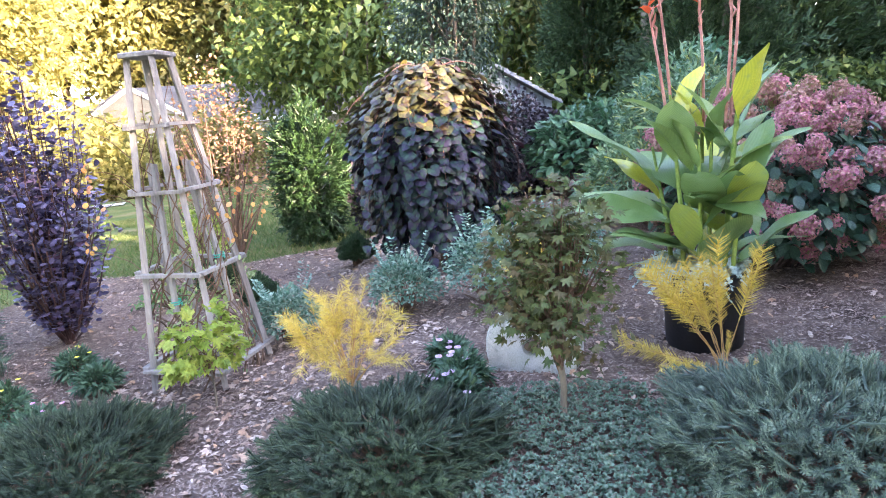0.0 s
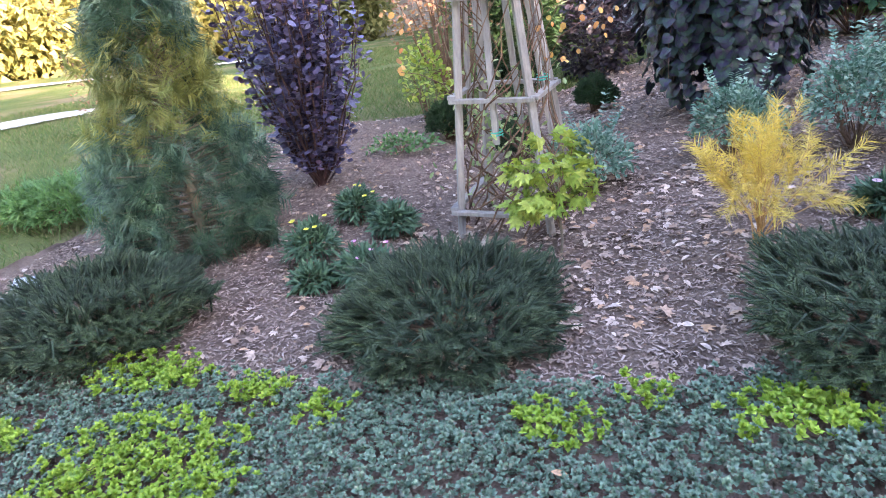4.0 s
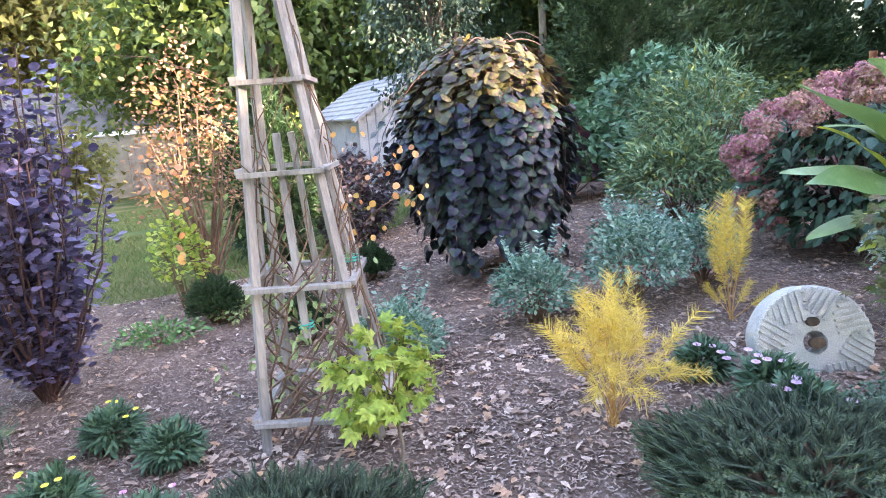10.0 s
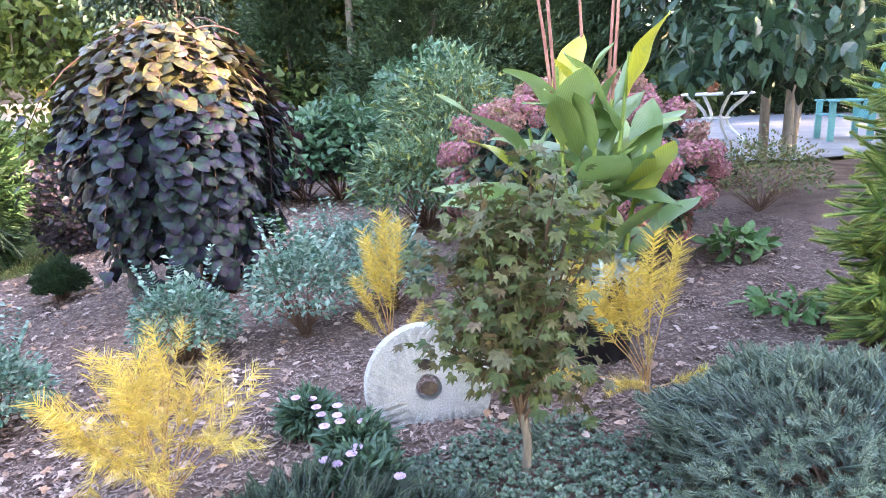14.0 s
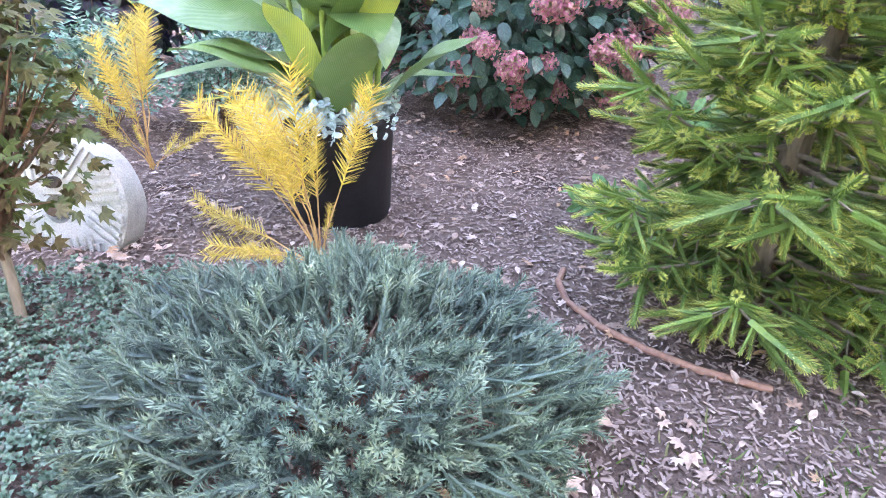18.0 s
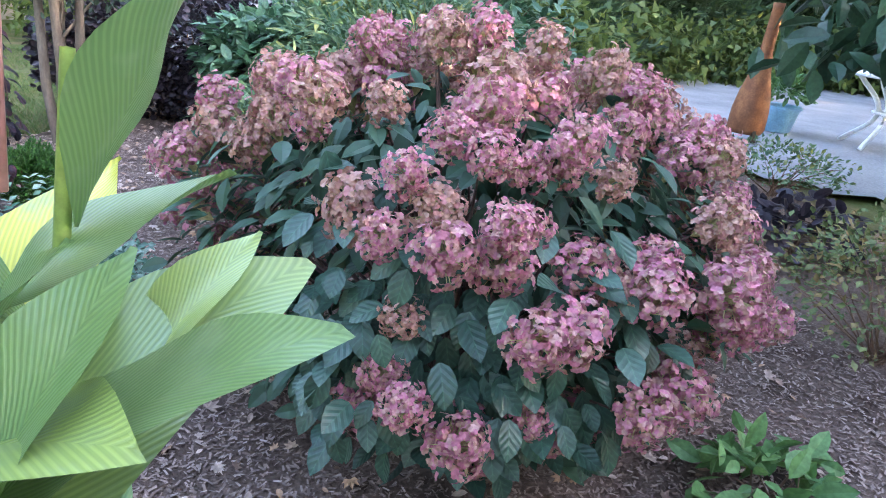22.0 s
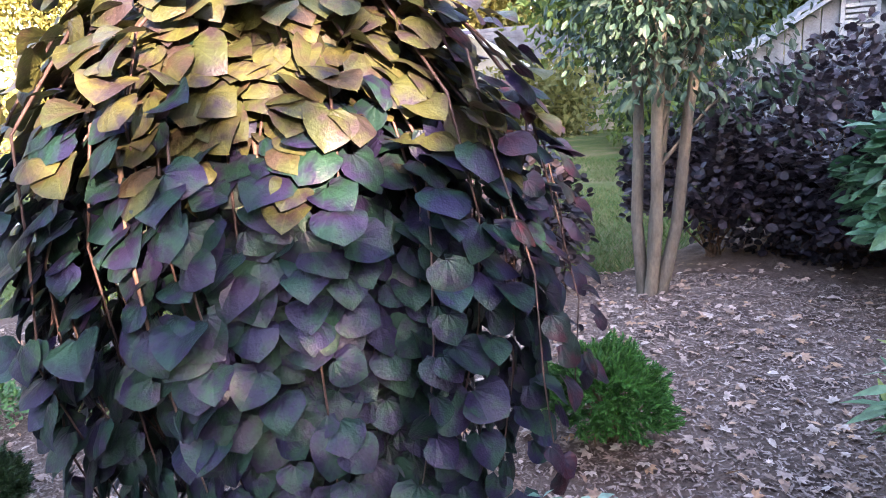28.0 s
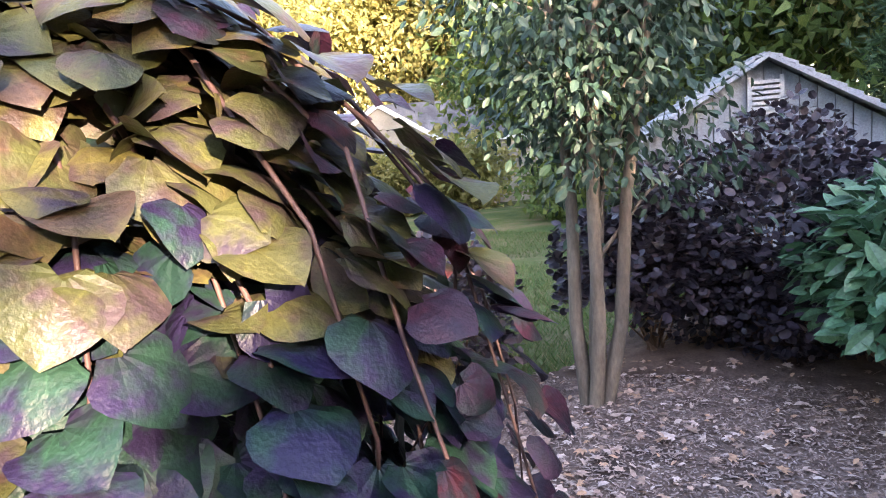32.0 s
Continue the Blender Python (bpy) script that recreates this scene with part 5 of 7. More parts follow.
# ---- millstone ----
def millstone():
    R, T = 0.245, 0.13
    nrm = unit(np.array([-0.22, -0.93, 0.30]))
    c = np.array([2.385, -0.43, 0.415])
    ob = thing("millstone", tuple(c), "round pale granite millstone with carved furrows leaning in the mulch", "millstone")
    bm = bmesh.new()
    n = 96
    a = [2 * math.pi * i / n for i in range(n)]
    ring = lambda rad, y: [bm.verts.new((rad * math.cos(t) * (1 + 0.006 * math.sin(t * 9)), y, rad * math.sin(t) * (1 + 0.006 * math.cos(t * 7)))) for t in a]
    front = [ring(0.045, 0.02), ring(0.05, 0.0)]
    rs = np.linspace(0.10, R - 0.012, 6)
    for k, rad in enumerate(rs):
        vs = ring(rad, 0.0)
        front.append(vs)
    rest = [ring(R, 0.012), ring(R, T - 0.01), ring(R - 0.012, T), ring(0.045, T)]
    loops = front + rest
    for p, q in zip(loops, loops[1:]):
        for i in range(n):
            bm.faces.new((p[i], p[(i + 1) % n], q[(i + 1) % n], q[i]))
    for i in range(n):
        bm.faces.new((loops[-1][i], loops[-1][(i + 1) % n], loops[0][(i + 1) % n], loops[0][i]))
    bm.normal_update()
    bmesh.ops.recalc_face_normals(bm, faces=bm.faces)
    me = bpy.data.meshes.new("disc")
    bm.to_mesh(me), bm.free()
    fr = frames_of(-nrm[None], np.array([[0, 0, 1.0]]), [1.0])[0]
    rot = Matrix(np.vstack([np.column_stack([fr, [0, 0, 0]]), [0, 0, 0, 1]]).tolist())
    ob.matrix_basis = Matrix.Translation(c.tolist()) @ rot
    link("disc", me, M["stone"], ob)
    # carved furrows in eight sectors: raised lands between the grooves
    r = np.random.default_rng(4)
    for s in range(8):
        t0 = 2 * math.pi * s / 8 + 0.2
        d = np.array([math.cos(t0), 0, math.sin(t0)])
        q = np.array([-math.sin(t0), 0, math.cos(t0)])
        for k in range(6):
            off = 0.018 + k * 0.027
            a0 = d * 0.10 + q * off
            far = math.sqrt(max(0.0, (R - 0.008) ** 2 - off ** 2))
            b0 = d * far + q * off
            if far - 0.10 < 0.03:
                continue
            st = max(0.10, off / math.tan(math.pi / 4) + 0.004)
            if far - st < 0.015:
                continue
            link("land", beam(d * st + q * off + np.array([0, -0.004, 0]), b0 + np.array([0, -0.004, 0]), 0.013, 0.014, (0, 1, 0)), M["stone"], ob)
    # dark discs on the face paint the shade inside the hole and notch
    v, f = lathe([(0.0, 0.0), (0.036, 0.0), (0.036, 0.02), (0.0, 0.022)], 16)
    link("eye", (np.stack([v[:, 0] * 0.95, -v[:, 2] + 0.002 - 0.004, v[:, 1] * 0.68], 1), f), M["hole"], ob, "dark rust-stained disc for the shaded centre hole")
    link("eye", (np.stack([v[:, 0] * 0.75 - 0.01, -v[:, 2] - 0.002, v[:, 1] * 0.55 + 0.09], 1), f), M["hole"], ob, "small dark disc for the shaded notch")


M["hole"] = surface_material("hole_shade", (0.02, 0.015, 0.01), (0.10, 0.065, 0.04), 0.95, 12.0, 60.0, 0.3)
millstone()

# ---- conifers ----
def nest_spruce(seed):
    """A low mound of short shoots in overlapping layers."""
    r = np.random.default_rng(seed)
    p, d = shrub_points(1250, 0.46, 0.46, 0.36, r, 0.88)
    q, e = shrub_points(1100, 0.43, 0.43, 0.33, r, 0.70)
    p, d = np.concatenate([p, q]), np.concatenate([d, e])
    layer = np.array([0, 0, 1.0]) * 0.02 * np.sin(p[:, 2:3] * 55 + np.arctan2(p[:, 1:2], p[:, 0:1]) * 3)
    d2 = unit(d * np.array([1, 1, 0.7]) + np.array([0, 0, 0.42]) + r.normal(size=d.shape) * 0.42)
    fr = scatter_frames(d2, r, 0.6, 0.088, 0.3)
    br = mesh_from("branches", *branches(q[:60], (0, 0, 0), r, 0.007))
    br.materials.append(M["twig"])
    return fr, p - d2 * 0.05 + layer, br


for seed, x, y, sx, sz, turn, old, tip, label in (
        (51, -1.46, -1.15, 1.0, 0.92, 0.4, "nest_old", "nest_tip", "low dark green bird's nest spruce mound in the sedum"),
        (52, 0.18, -1.0, 1.02, 0.90, 2.1, "nest_old", "nest_tip", "low dark green bird's nest spruce mound in the sedum"),
        (53, 1.76, -1.24, 1.0, 0.76, 3.9, "nest_old", "nest_tip", "low dark green bird's nest spruce mound in the sedum"),
        (54, 3.38, -1.36, 1.12, 0.98, 0.0, "grey_old", "grey_tip", "broad grey-green dwarf spruce mound at the edge of the bed")):
    ob = thing("nest_spruce", (x, y, float(ground_z(x, y)) - 0.02), label, "shrub", "dwarf spruce mounds")
    ob.scale, ob.rotation_euler[2] = (sx, sx, sz), turn
    fr, at, br = nest_spruce(seed)
    link("needles", shoot_mesh("needles", NEST_SHOOT, fr, at, old, tip), None, ob)
    link("branchwork", br, None, ob, kind="stuff")


def spruce_tree():
    """Young Norway spruce: whorled branches with flat sprays of shoots and bright tips."""
    r = np.random.default_rng(61)
    x, y = 4.68, -0.78
    z = float(ground_z(x, y))
    H, R = 2.35, 0.50
    ob = thing("spruce_tree", (x, y, z), "young green spruce with bright yellow-green branch tips", "tree")
    link("trunk", tube([(0, 0, -0.05), (0.02, 0, H * 0.5), (0, 0, H)], [0.048, 0.030, 0.006], 8), M["bark"], ob, smooth=True)
    twigs, P, A, S = [], [], [], []

    def spray(b, d, L, up):
        """Shoots along one branchlet, set in its own plane."""
        side = unit(np.cross(d, up))
        for k in np.arange(0.10, 1.0, 0.068 / max(L, 0.05)):
            for sgn in (-1, 1):
                P.append(b + d * L * k)
                A.append(unit(d * r.uniform(0.7, 1.1) + side * sgn * r.uniform(0.45, 1.1) + np.array([0, 0, r.uniform(-0.60, 0.30)])))
                S.append(r.uniform(0.085, 0.13) * (1.12 - 0.30 * k))
        P.append(b + d * L * 0.9), A.append(unit(d + np.array([0, 0, 0.15]))), S.append(r.uniform(0.14, 0.19))

    n = 100
    for i in range(n):
        u = (i + 0.5) / n
        h = 0.05 + u ** 1.05 * (H - 0.18)
        h += 0.05 * math.sin(h * 20)
        a = i * 2.39996 + r.normal() * 0.15
        L = (R * (1.02 if u < 0.22 else 1.02 * ((1 - u) / 0.78) ** 0.8) + 0.06) * r.uniform(0.82, 1.1) * (1 - 0.55 * max(0.0, math.cos(a - 1.95)))
        t = np.linspace(0, 1, 8)
        lift = r.uniform(-0.10, 0.18) + 0.45 * u
        b = np.stack([np.cos(a) * L * t, np.sin(a) * L * t, h + L * (lift * t - 0.30 * t * (1 - t) + 0.16 * t ** 3)], 1)
        twigs.append(tube(b, np.linspace(0.009 * (1 - u) + 0.004, 0.0025, 8), 5))
        d = unit(b[-1] - b[0])
        side = unit(np.cross(d, [0, 0, 1.0]))
        for k in np.arange(0.16, 0.98, 0.085 / max(L, 0.15)):
            q = np.array([np.interp(k, t, b[:, m]) for m in range(3)])
            for sgn in (-1, 1):
                dd = unit(d * 0.7 + side * sgn * 0.75 + np.array([0, 0, r.uniform(-0.62, 0.02)]))
                l2 = (0.07 + 0.40 * L * (1 - k)) * r.uniform(0.7, 1.1)
                twigs.append(tube([q, q + dd * l2], [0.004, 0.002], 4))
                spray(q, dd, l2, np.array([0, 0, 1.0]) + r.normal(size=3) * 0.2)
        spray(b[4], unit(b[7] - b[4]), np.linalg.norm(b[7] - b[4]), np.array([0, 0, 1.0]))
    # long bright leaders that stand out of the side towards the bed
    for a, h, L, lift in ((3.40, 0.62, 0.66, 0.46), (3.62, 0.58, 0.60, 0.42), (3.8, 0.95, 0.52, 0.50), (3.4, 0.30, 0.64, 0.2), (3.65, 0.16, 0.66, 0.18), (4.2, 1.0, 0.56, 0.5), (4.6, 0.5, 0.62, 0.2), (4.9, 1.3, 0.5, 0.5)):
        b, d = np.array([0, 0, h]), unit(np.array([math.cos(a), math.sin(a), lift]))
        twigs.append(tube([b, b + d * L], [0.008, 0.003], 5))
        spray(b + d * L * 0.45, d, L * 0.5, np.array([0, 0, 1.0]))
    link("branchwork", joined(twigs), M["bark"], ob, smooth=True, kind="stuff")
    P, A, S = np.array(P), np.array(A), np.array(S)
    link("needles", shoot_mesh("needles", FIR_SHOOT, frames_of(A, np.array([0, 0, 1.0]) + r.normal(size=A.shape) * 0.5, S), P, "fir_old", "fir_tip"), None, ob)


spruce_tree()


def white_pine():
    r = np.random.default_rng(71)
    x, y = -1.62, -0.10
    z = float(ground_z(x, y))
    H = 1.68
    ob = thing("white_pine", (x, y, z), "small compact white pine with long soft needles", "tree")
    link("trunk", tube([(0, 0, -0.05), (0.03, 0, H * 0.5), (-0.06, -0.03, H * 0.92)], [0.04, 0.026, 0.008], 7), M["bark"], ob, smooth=True)
    P, A, twigs = [], [], []
    for i in range(210):
        u = ((i + 0.5) / 210) ** 1.25
        R = float(np.interp(u, [0, 0.08, 0.34, 0.48, 0.56, 0.68, 0.84, 0.95, 1], [0.42, 0.52, 0.49, 0.35, 0.24, 0.30, 0.22, 0.14, 0.04]))
        a = i * 2.39996 + r.normal() * 0.2
        c = np.array([R * 0.86 * math.cos(a) - 0.06 * u, R * 0.86 * math.sin(a), u * (H - 0.12) + 0.02])
        root = np.array([0, 0, max(0.05, c[2] - 0.10)])
        twigs.append(tube([root, c * np.array([0.5, 0.5, 1]) - np.array([0, 0, 0.05]), c], [0.008, 0.006, 0.003], 4))
        o = np.array([math.cos(a), math.sin(a), 0.5])
        for k in range(5):      # brushes along the outer part of each branch
            P.append(c * np.array([1 - 0.14 * (k % 4), 1 - 0.14 * (k % 4), 1]) + r.normal(size=3) * np.array([0.045, 0.045, 0.035])), A.append(unit(o + r.normal(size=3) * 0.45))
    link("branchwork", joined(twigs), M["bark"], ob, smooth=True, kind="stuff")
    P, A = np.array(P), np.array(A)
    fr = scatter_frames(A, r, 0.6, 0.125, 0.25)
    # tufts about 0.98 m up take the painted sunlight tone
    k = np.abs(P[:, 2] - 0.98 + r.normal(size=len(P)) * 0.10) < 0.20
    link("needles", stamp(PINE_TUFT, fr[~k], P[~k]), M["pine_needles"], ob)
    link("sun_toned_needles", stamp(PINE_TUFT, fr[k], P[k]), M["pine_sun_band"], ob, "middle needles painted yellow as a patch of sun")


white_pine()


def cypress_ball(x, y, rad, h, leaf, label, seed):
    r = np.random.default_rng(seed)
    z = float(ground_z(x, y))
    ob = thing("dwarf_conifer", (x, y, z), label, "shrub", "dwarf conifer balls")
    p, d = shrub_points(1100, rad, rad, h, r, 0.6)
    along = unit(d + np.array([0, 0, 0.25]) + r.normal(size=d.shape) * 0.4)
    link("sprays", stamp(BALL_SHOOT[0], scatter_frames(along, r, 0.7, 0.050, 0.25), p - along * 0.03), M[leaf], ob)
    link("stemwork", branches(p[:40] * 0.9, (0, 0, 0), r, 0.005), M["twig"], ob, kind="stuff")


cypress_ball(0.62, 2.88, 0.175, 0.33, "dark_ball", "small dark green rounded conifer", 81)
cypress_ball(2.09, 3.02, 0.21, 0.38, "ball", "small bright green rounded conifer in the mulch", 82)
cypress_ball(-0.62, 2.25, 0.19, 0.36, "dark_ball", "small dark green rounded conifer behind the trellis", 83)
cypress_ball(0.10, 1.55, 0.15, 0.34, "dark_ball", "small dark rounded shrub behind the trellis", 84)

# ---- smoke bush: upright stems with round purple leaves ----
def smoke_bush():
    r = np.random.default_rng(91)
    x, y = -1.32, 1.0
    z = float(ground_z(x, y))
    ob = thing("smoke_bush", (x, y, z), "upright smoke bush with dusky purple leaves", "shrub")
    P, A, stems = [], [], []
    for i in range(78):
        a, lean = r.uniform(0, 6.283), r.uniform(0.05, 0.58)
        h = r.uniform(1.1, 2.5) * (1 - 0.55 * lean)
        t = np.linspace(0, 1, 8)
        s = np.stack([np.cos(a) * lean * t ** 0.7, np.sin(a) * lean * t ** 0.7, h * t], 1) + r.normal(size=(8, 3)) * 0.012
        stems.append(tube(s, np.linspace(0.011, 0.003, 8), 4))
        for u in np.arange(0.10, 1.0, 0.0115):
            q = np.array([np.interp(u, t, s[:, m]) for m in range(3)])
            b = r.uniform(0, 6.283)
            o = np.array([math.cos(b), math.sin(b), 0.35])
            P.append(q + o * r.uniform(0.02, 0.09)), A.append(unit(o + r.normal(size=3) * 0.35))
    link("stemwork", joined(stems), M["redbud_twig"], ob, smooth=True, kind="stuff")
    P, A = np.array(P), np.array(A)
    link("leaves", stamp(ROUND, scatter_frames(A, r, 0.5, 0.048, 0.35), P), M["smoke"], ob)


smoke_bush()

# ---- small maples ----
def small_maple(name, x, y, h, rx, z0, leaf, label, count, size, seed, trunk=0.016, lean=0.0):
    r = np.random.default_rng(seed)
    z = float(ground_z(x, y))
    ob = thing(name, (x, y, z), label, "tree")
    mid = np.array([lean, 0.02, z0])
    link("trunk", tube([(0, 0, -0.04), (lean * 0.5 + 0.01, 0, z0 * 0.5), mid, (lean, 0, h * 0.8)], [trunk, trunk * 0.85, trunk * 0.7, trunk * 0.2], 7), M["bark"], ob, smooth=True)
    c = np.array([lean, 0, (z0 + h) / 2 + 0.02])
    n = max(12, count // 14)
    tips = c + rand_dirs(n, r) * np.array([rx, rx * 0.9, (h - z0) / 2 + 0.06]) * r.uniform(0.45, 1.0, (n, 1))
    link("branchwork", joined([tube([mid + (0, 0, r.uniform(-0.12, 0.25) * h), (mid + e) / 2 + (0, 0, 0.03), e], [trunk * 0.4, trunk * 0.28, 0.0018], 4) for e in tips]), M["twig"], ob, smooth=True, kind="stuff")
    k = r.integers(0, n, count)
    p = tips[k] + r.normal(size=(count, 3)) * np.array([0.05, 0.05, 0.035]) * rx / 0.3
    along = unit((p - c) * np.array([1, 1, 0.2]) + r.normal(size=p.shape) * 0.12 - np.array([0, 0, 0.1]))
    link("leaves", stamp(MAPLE, scatter_frames(along, r, 0.45, size, 0.3), p), M[leaf], ob)


small_maple("japanese_maple", 2.50, -0.97, 0.96, 0.29, 0.30, "maple_olive", "small maple with olive and bronze leaves on a thin pale trunk", 1500, 0.036, 101, 0.017, 0.0)
small_maple("maple_sapling", 0.59, -0.34, 0.58, 0.22, 0.20, "maple_lime", "little maple sapling with lime green leaves", 300, 0.056, 102, 0.008)

# ---- feathery yellow amsonia ----
def amsonia(x, y, h, spread, stems, seed, label, lean=(0, 0), reach=1.0, loose=False):
    r = np.random.default_rng(seed)
    z = float(ground_z(x, y))
    ob = thing("amsonia", (x, y, z), label, "perennial", "yellow feathery plants")
    tubes, P, A, S = [], [], [], []
    for i in range(stems):
        a = r.uniform(0, 6.283)
        l = r.uniform(0.15, 1.0) * spread
        e = np.array([math.cos(a) * l + lean[0] * r.uniform(0.3, 1), math.sin(a) * l + lean[1] * r.uniform(0.3, 1), h * r.uniform(0.65, 1.05) * (1 - 0.55 * (l / spread) ** 2 * (0.55 if loose else 0.5))])
        if loose and i % 3 == 0:
            e = e * np.array([1.4, 1.4, 0.38])
        t = np.linspace(0, 1, 7)
        s = np.stack([e[0] * t ** 1.3, e[1] * t ** 1.3, e[2] * t ** 0.85], 1) + r.normal(size=(7, 3)) * 0.004
        s[0] = (r.normal() * 0.012, r.normal() * 0.012, 0)
        tubes.append(tube(s, np.linspace(0.0032, 0.0012, 7), 4))
        d = np.gradient(s, axis=0)
        for k in ((0.56, 0.68, 0.80, 0.92) if not loose else (0.45, 0.62)):
            q = np.array([np.interp(k, t, s[:, m]) for m in range(3)])
            way = unit(d[int(k * 6)])
            P.append(q), A.append(unit(way + r.normal(size=3) * (0.12 if loose else 0.55))), S.append(np.linalg.norm(e) * (1.03 - k) if loose else r.uniform(0.10, 0.17))
    link("stemwork", joined(tubes), M["amsonia_stem"], ob, kind="stuff")
    link("leaves", stamp(PLUME if loose else FEATHER, frames_of(np.array(A), np.array([0, 0, 1.0]) + r.normal(size=(len(A), 3)) * 0.3, S), np.array(P)), M["amsonia"], ob)


amsonia(1.44, -0.50, 0.52, 0.31, 25, 111, "airy golden yellow feathery clump on thin stems")
amsonia(2.45, 0.28, 0.64, 0.28, 10, 112, "golden feathery plumes behind the millstone", loose=True)
amsonia(3.27, -0.60, 0.66, 0.30, 14, 113, "golden feathery fronds fanning out before the black pot", lean=(-0.12, 0.02), loose=True)

# ---- variegated euonymus and other shrubs ----
EU = "grey-green variegated euonymus shrub in the mulch"
for k, (x, y, rx, h) in enumerate(((0.68, 0.66, 0.24, 0.38), (1.52, 0.80, 0.24, 0.42), (2.12, 0.72, 0.28, 0.55), (2.68, 1.84, 0.36, 0.36), (2.66, 0.90, 0.22, 0.48))):
    ob = leafy_shrub("euonymus", x, y, rx, rx, h, SMALL, 0.036, 2000, "euonymus", EU, "shrub", 120 + k, 0.35, 0.9, 30, group="variegated shrubs")
    r = np.random.default_rng(140 + k)
    pts, dirs = [], []
    for i in range(9):
        a = r.uniform(0, 6.283)
        b = np.array([math.cos(a) * rx * 0.5, math.sin(a) * rx * 0.5, h * 0.8])
        e = b + np.array([math.cos(a) * 0.08, math.sin(a) * 0.08, r.uniform(0.10, 0.26)])
        for u in np.linspace(0, 1, 11):
            for s in (-1, 1):
                pts.append(b + (e - b) * u), dirs.append(np.array([math.cos(a + s * 1.5), math.sin(a + s * 1.5), 0.5]))
    link("shootwork", stamp(SMALL, scatter_frames(unit(np.array(dirs)), r, 0.3, 0.034), np.array(pts)), M["euonymus"], ob, kind="stuff")

leafy_shrub("narrow_leaved_shrub", 3.62, 2.95, 0.62, 0.58, 0.86, LANCE, 0.09, 3800, "willow", "shrub with narrow light green and yellowing leaves", "shrub", 150, 0.45, 0.9, 40)
leafy_shrub("narrow_leaved_shrub", 4.10, 3.35, 0.72, 0.60, 1.62, LANCE, 0.09, 3600, "willow", "taller shrub with narrow green leaves", "shrub", 151, 0.45, 0.9, 34)
leafy_shrub("rhododendron", 3.35, 5.3, 0.78, 0.72, 1.2, OVAL, 0.13, 3000, "rhodo", "broad rhododendron with leathery dark green leaves", "shrub", 152, 0.5, 0.5, 30, 0.15)
leafy_shrub("rhododendron", 5.0, 6.2, 0.95, 0.90, 1.9, OVAL, 0.13, 2000, "rhodo", "large rhododendron behind the hydrangea", "shrub", 153, 0.5, 0.5, 30, 0.15)
leafy_shrub("purple_shrub", 2.30, 6.0, 0.95, 0.75, 1.42, ROUND, 0.054, 9500, "ninebark", "dense dark purple leaved shrub before the shed", "shrub", 154, 0.35, 0.5, 40, low=-0.7)
leafy_shrub("purple_shrub", 1.62, 5.75, 0.6, 0.5, 1.05, ROUND, 0.065, 3200, "ninebark", "low dark purple shrub behind the pale trunks", "shrub", 168, 0.3, 0.4, 20)
leafy_shrub("purple_shrub", 2.95, 5.55, 0.6, 0.5, 0.95, ROUND, 0.065, 2800, "ninebark", "low dark purple shrub before the shed", "shrub", 169, 0.3, 0.4, 20)
leafy_shrub("purple_shrub", 0.55, 4.9, 0.45, 0.45, 1.1, ROUND, 0.06, 2600, "ninebark", "dark purple shrub beside the lawn", "shrub", 155, 0.35, 0.5, 12, low=-0.8)
leafy_shrub("juniper_shrub", -0.35, 4.6, 0.42, 0.42, 1.75, CEDAR_SPRIG, 0.15, 2400, "dark_ball", "upright green juniper on the lawn edge", "shrub", 156, 0.3, 1.2, 8, low=-0.8)
leafy_shrub("azalea", 5.95, 1.35, 0.55, 0.50, 0.62, SMALL, 0.035, 2200, "azalea", "rounded small-leaved azalea at the patio edge", "shrub", 157, 0.35, 0.7, 40)
leafy_shrub("heuchera", 6.25, 2.35, 0.32, 0.30, 0.34, ROUND, 0.085, 260, "ninebark", "dark leaved coral bells under the hydrangea", "perennial", 158, 0.4, 0.4, 14)
leafy_shrub("boxwood", 6.75, 3.35, 0.5, 0.4, 0.4, SMALL, 0.04, 900, "willow", "low bright green clipped shrub by the patio", "shrub", 159, 0.4, 0.7, 20)
leafy_shrub("yellow_shrub", -0.95, 2.75, 0.22, 0.22, 0.85, ROUND, 0.05, 420, "maple_lime", "small yellow leaved upright shrub", "shrub", 160, 0.3, 0.7, 14)
leafy_shrub("bare_shrub", -4.57, 2.75, 0.40, 0.40, 1.25, SMALL, 0.045, 480, "rusty_leaf", "thin open shrub with sparse pinkish leaves on the lawn", "shrub", 161, 0.2, 0.7, 40)
leafy_shrub("hellebore", 5.08, 0.72, 0.22, 0.2, 0.2, OVAL, 0.10, 130, "juniper", "low green leafy perennial in the mulch", "perennial", 162, 0.3, 0.3, 8)
leafy_shrub("hellebore", 4.45, -0.25, 0.2, 0.2, 0.14, OVAL, 0.09, 90, "juniper", "low green leafy perennial beside the spruce", "perennial", 163, 0.3, 0.3, 8)
leafy_shrub("low_perennial", -0.95, 1.85, 0.30, 0.2, 0.16, SMALL, 0.045, 420, "juniper", "low green clump in the mulch", "perennial", 164, 0.2, 0.8, 10)
leafy_shrub("low_perennial", -0.45, 2.3, 0.25, 0.25, 0.2, SMALL, 0.05, 420, "herb_light", "pale green low clump in the mulch", "perennial", 165, 0.2, 0.8, 10)


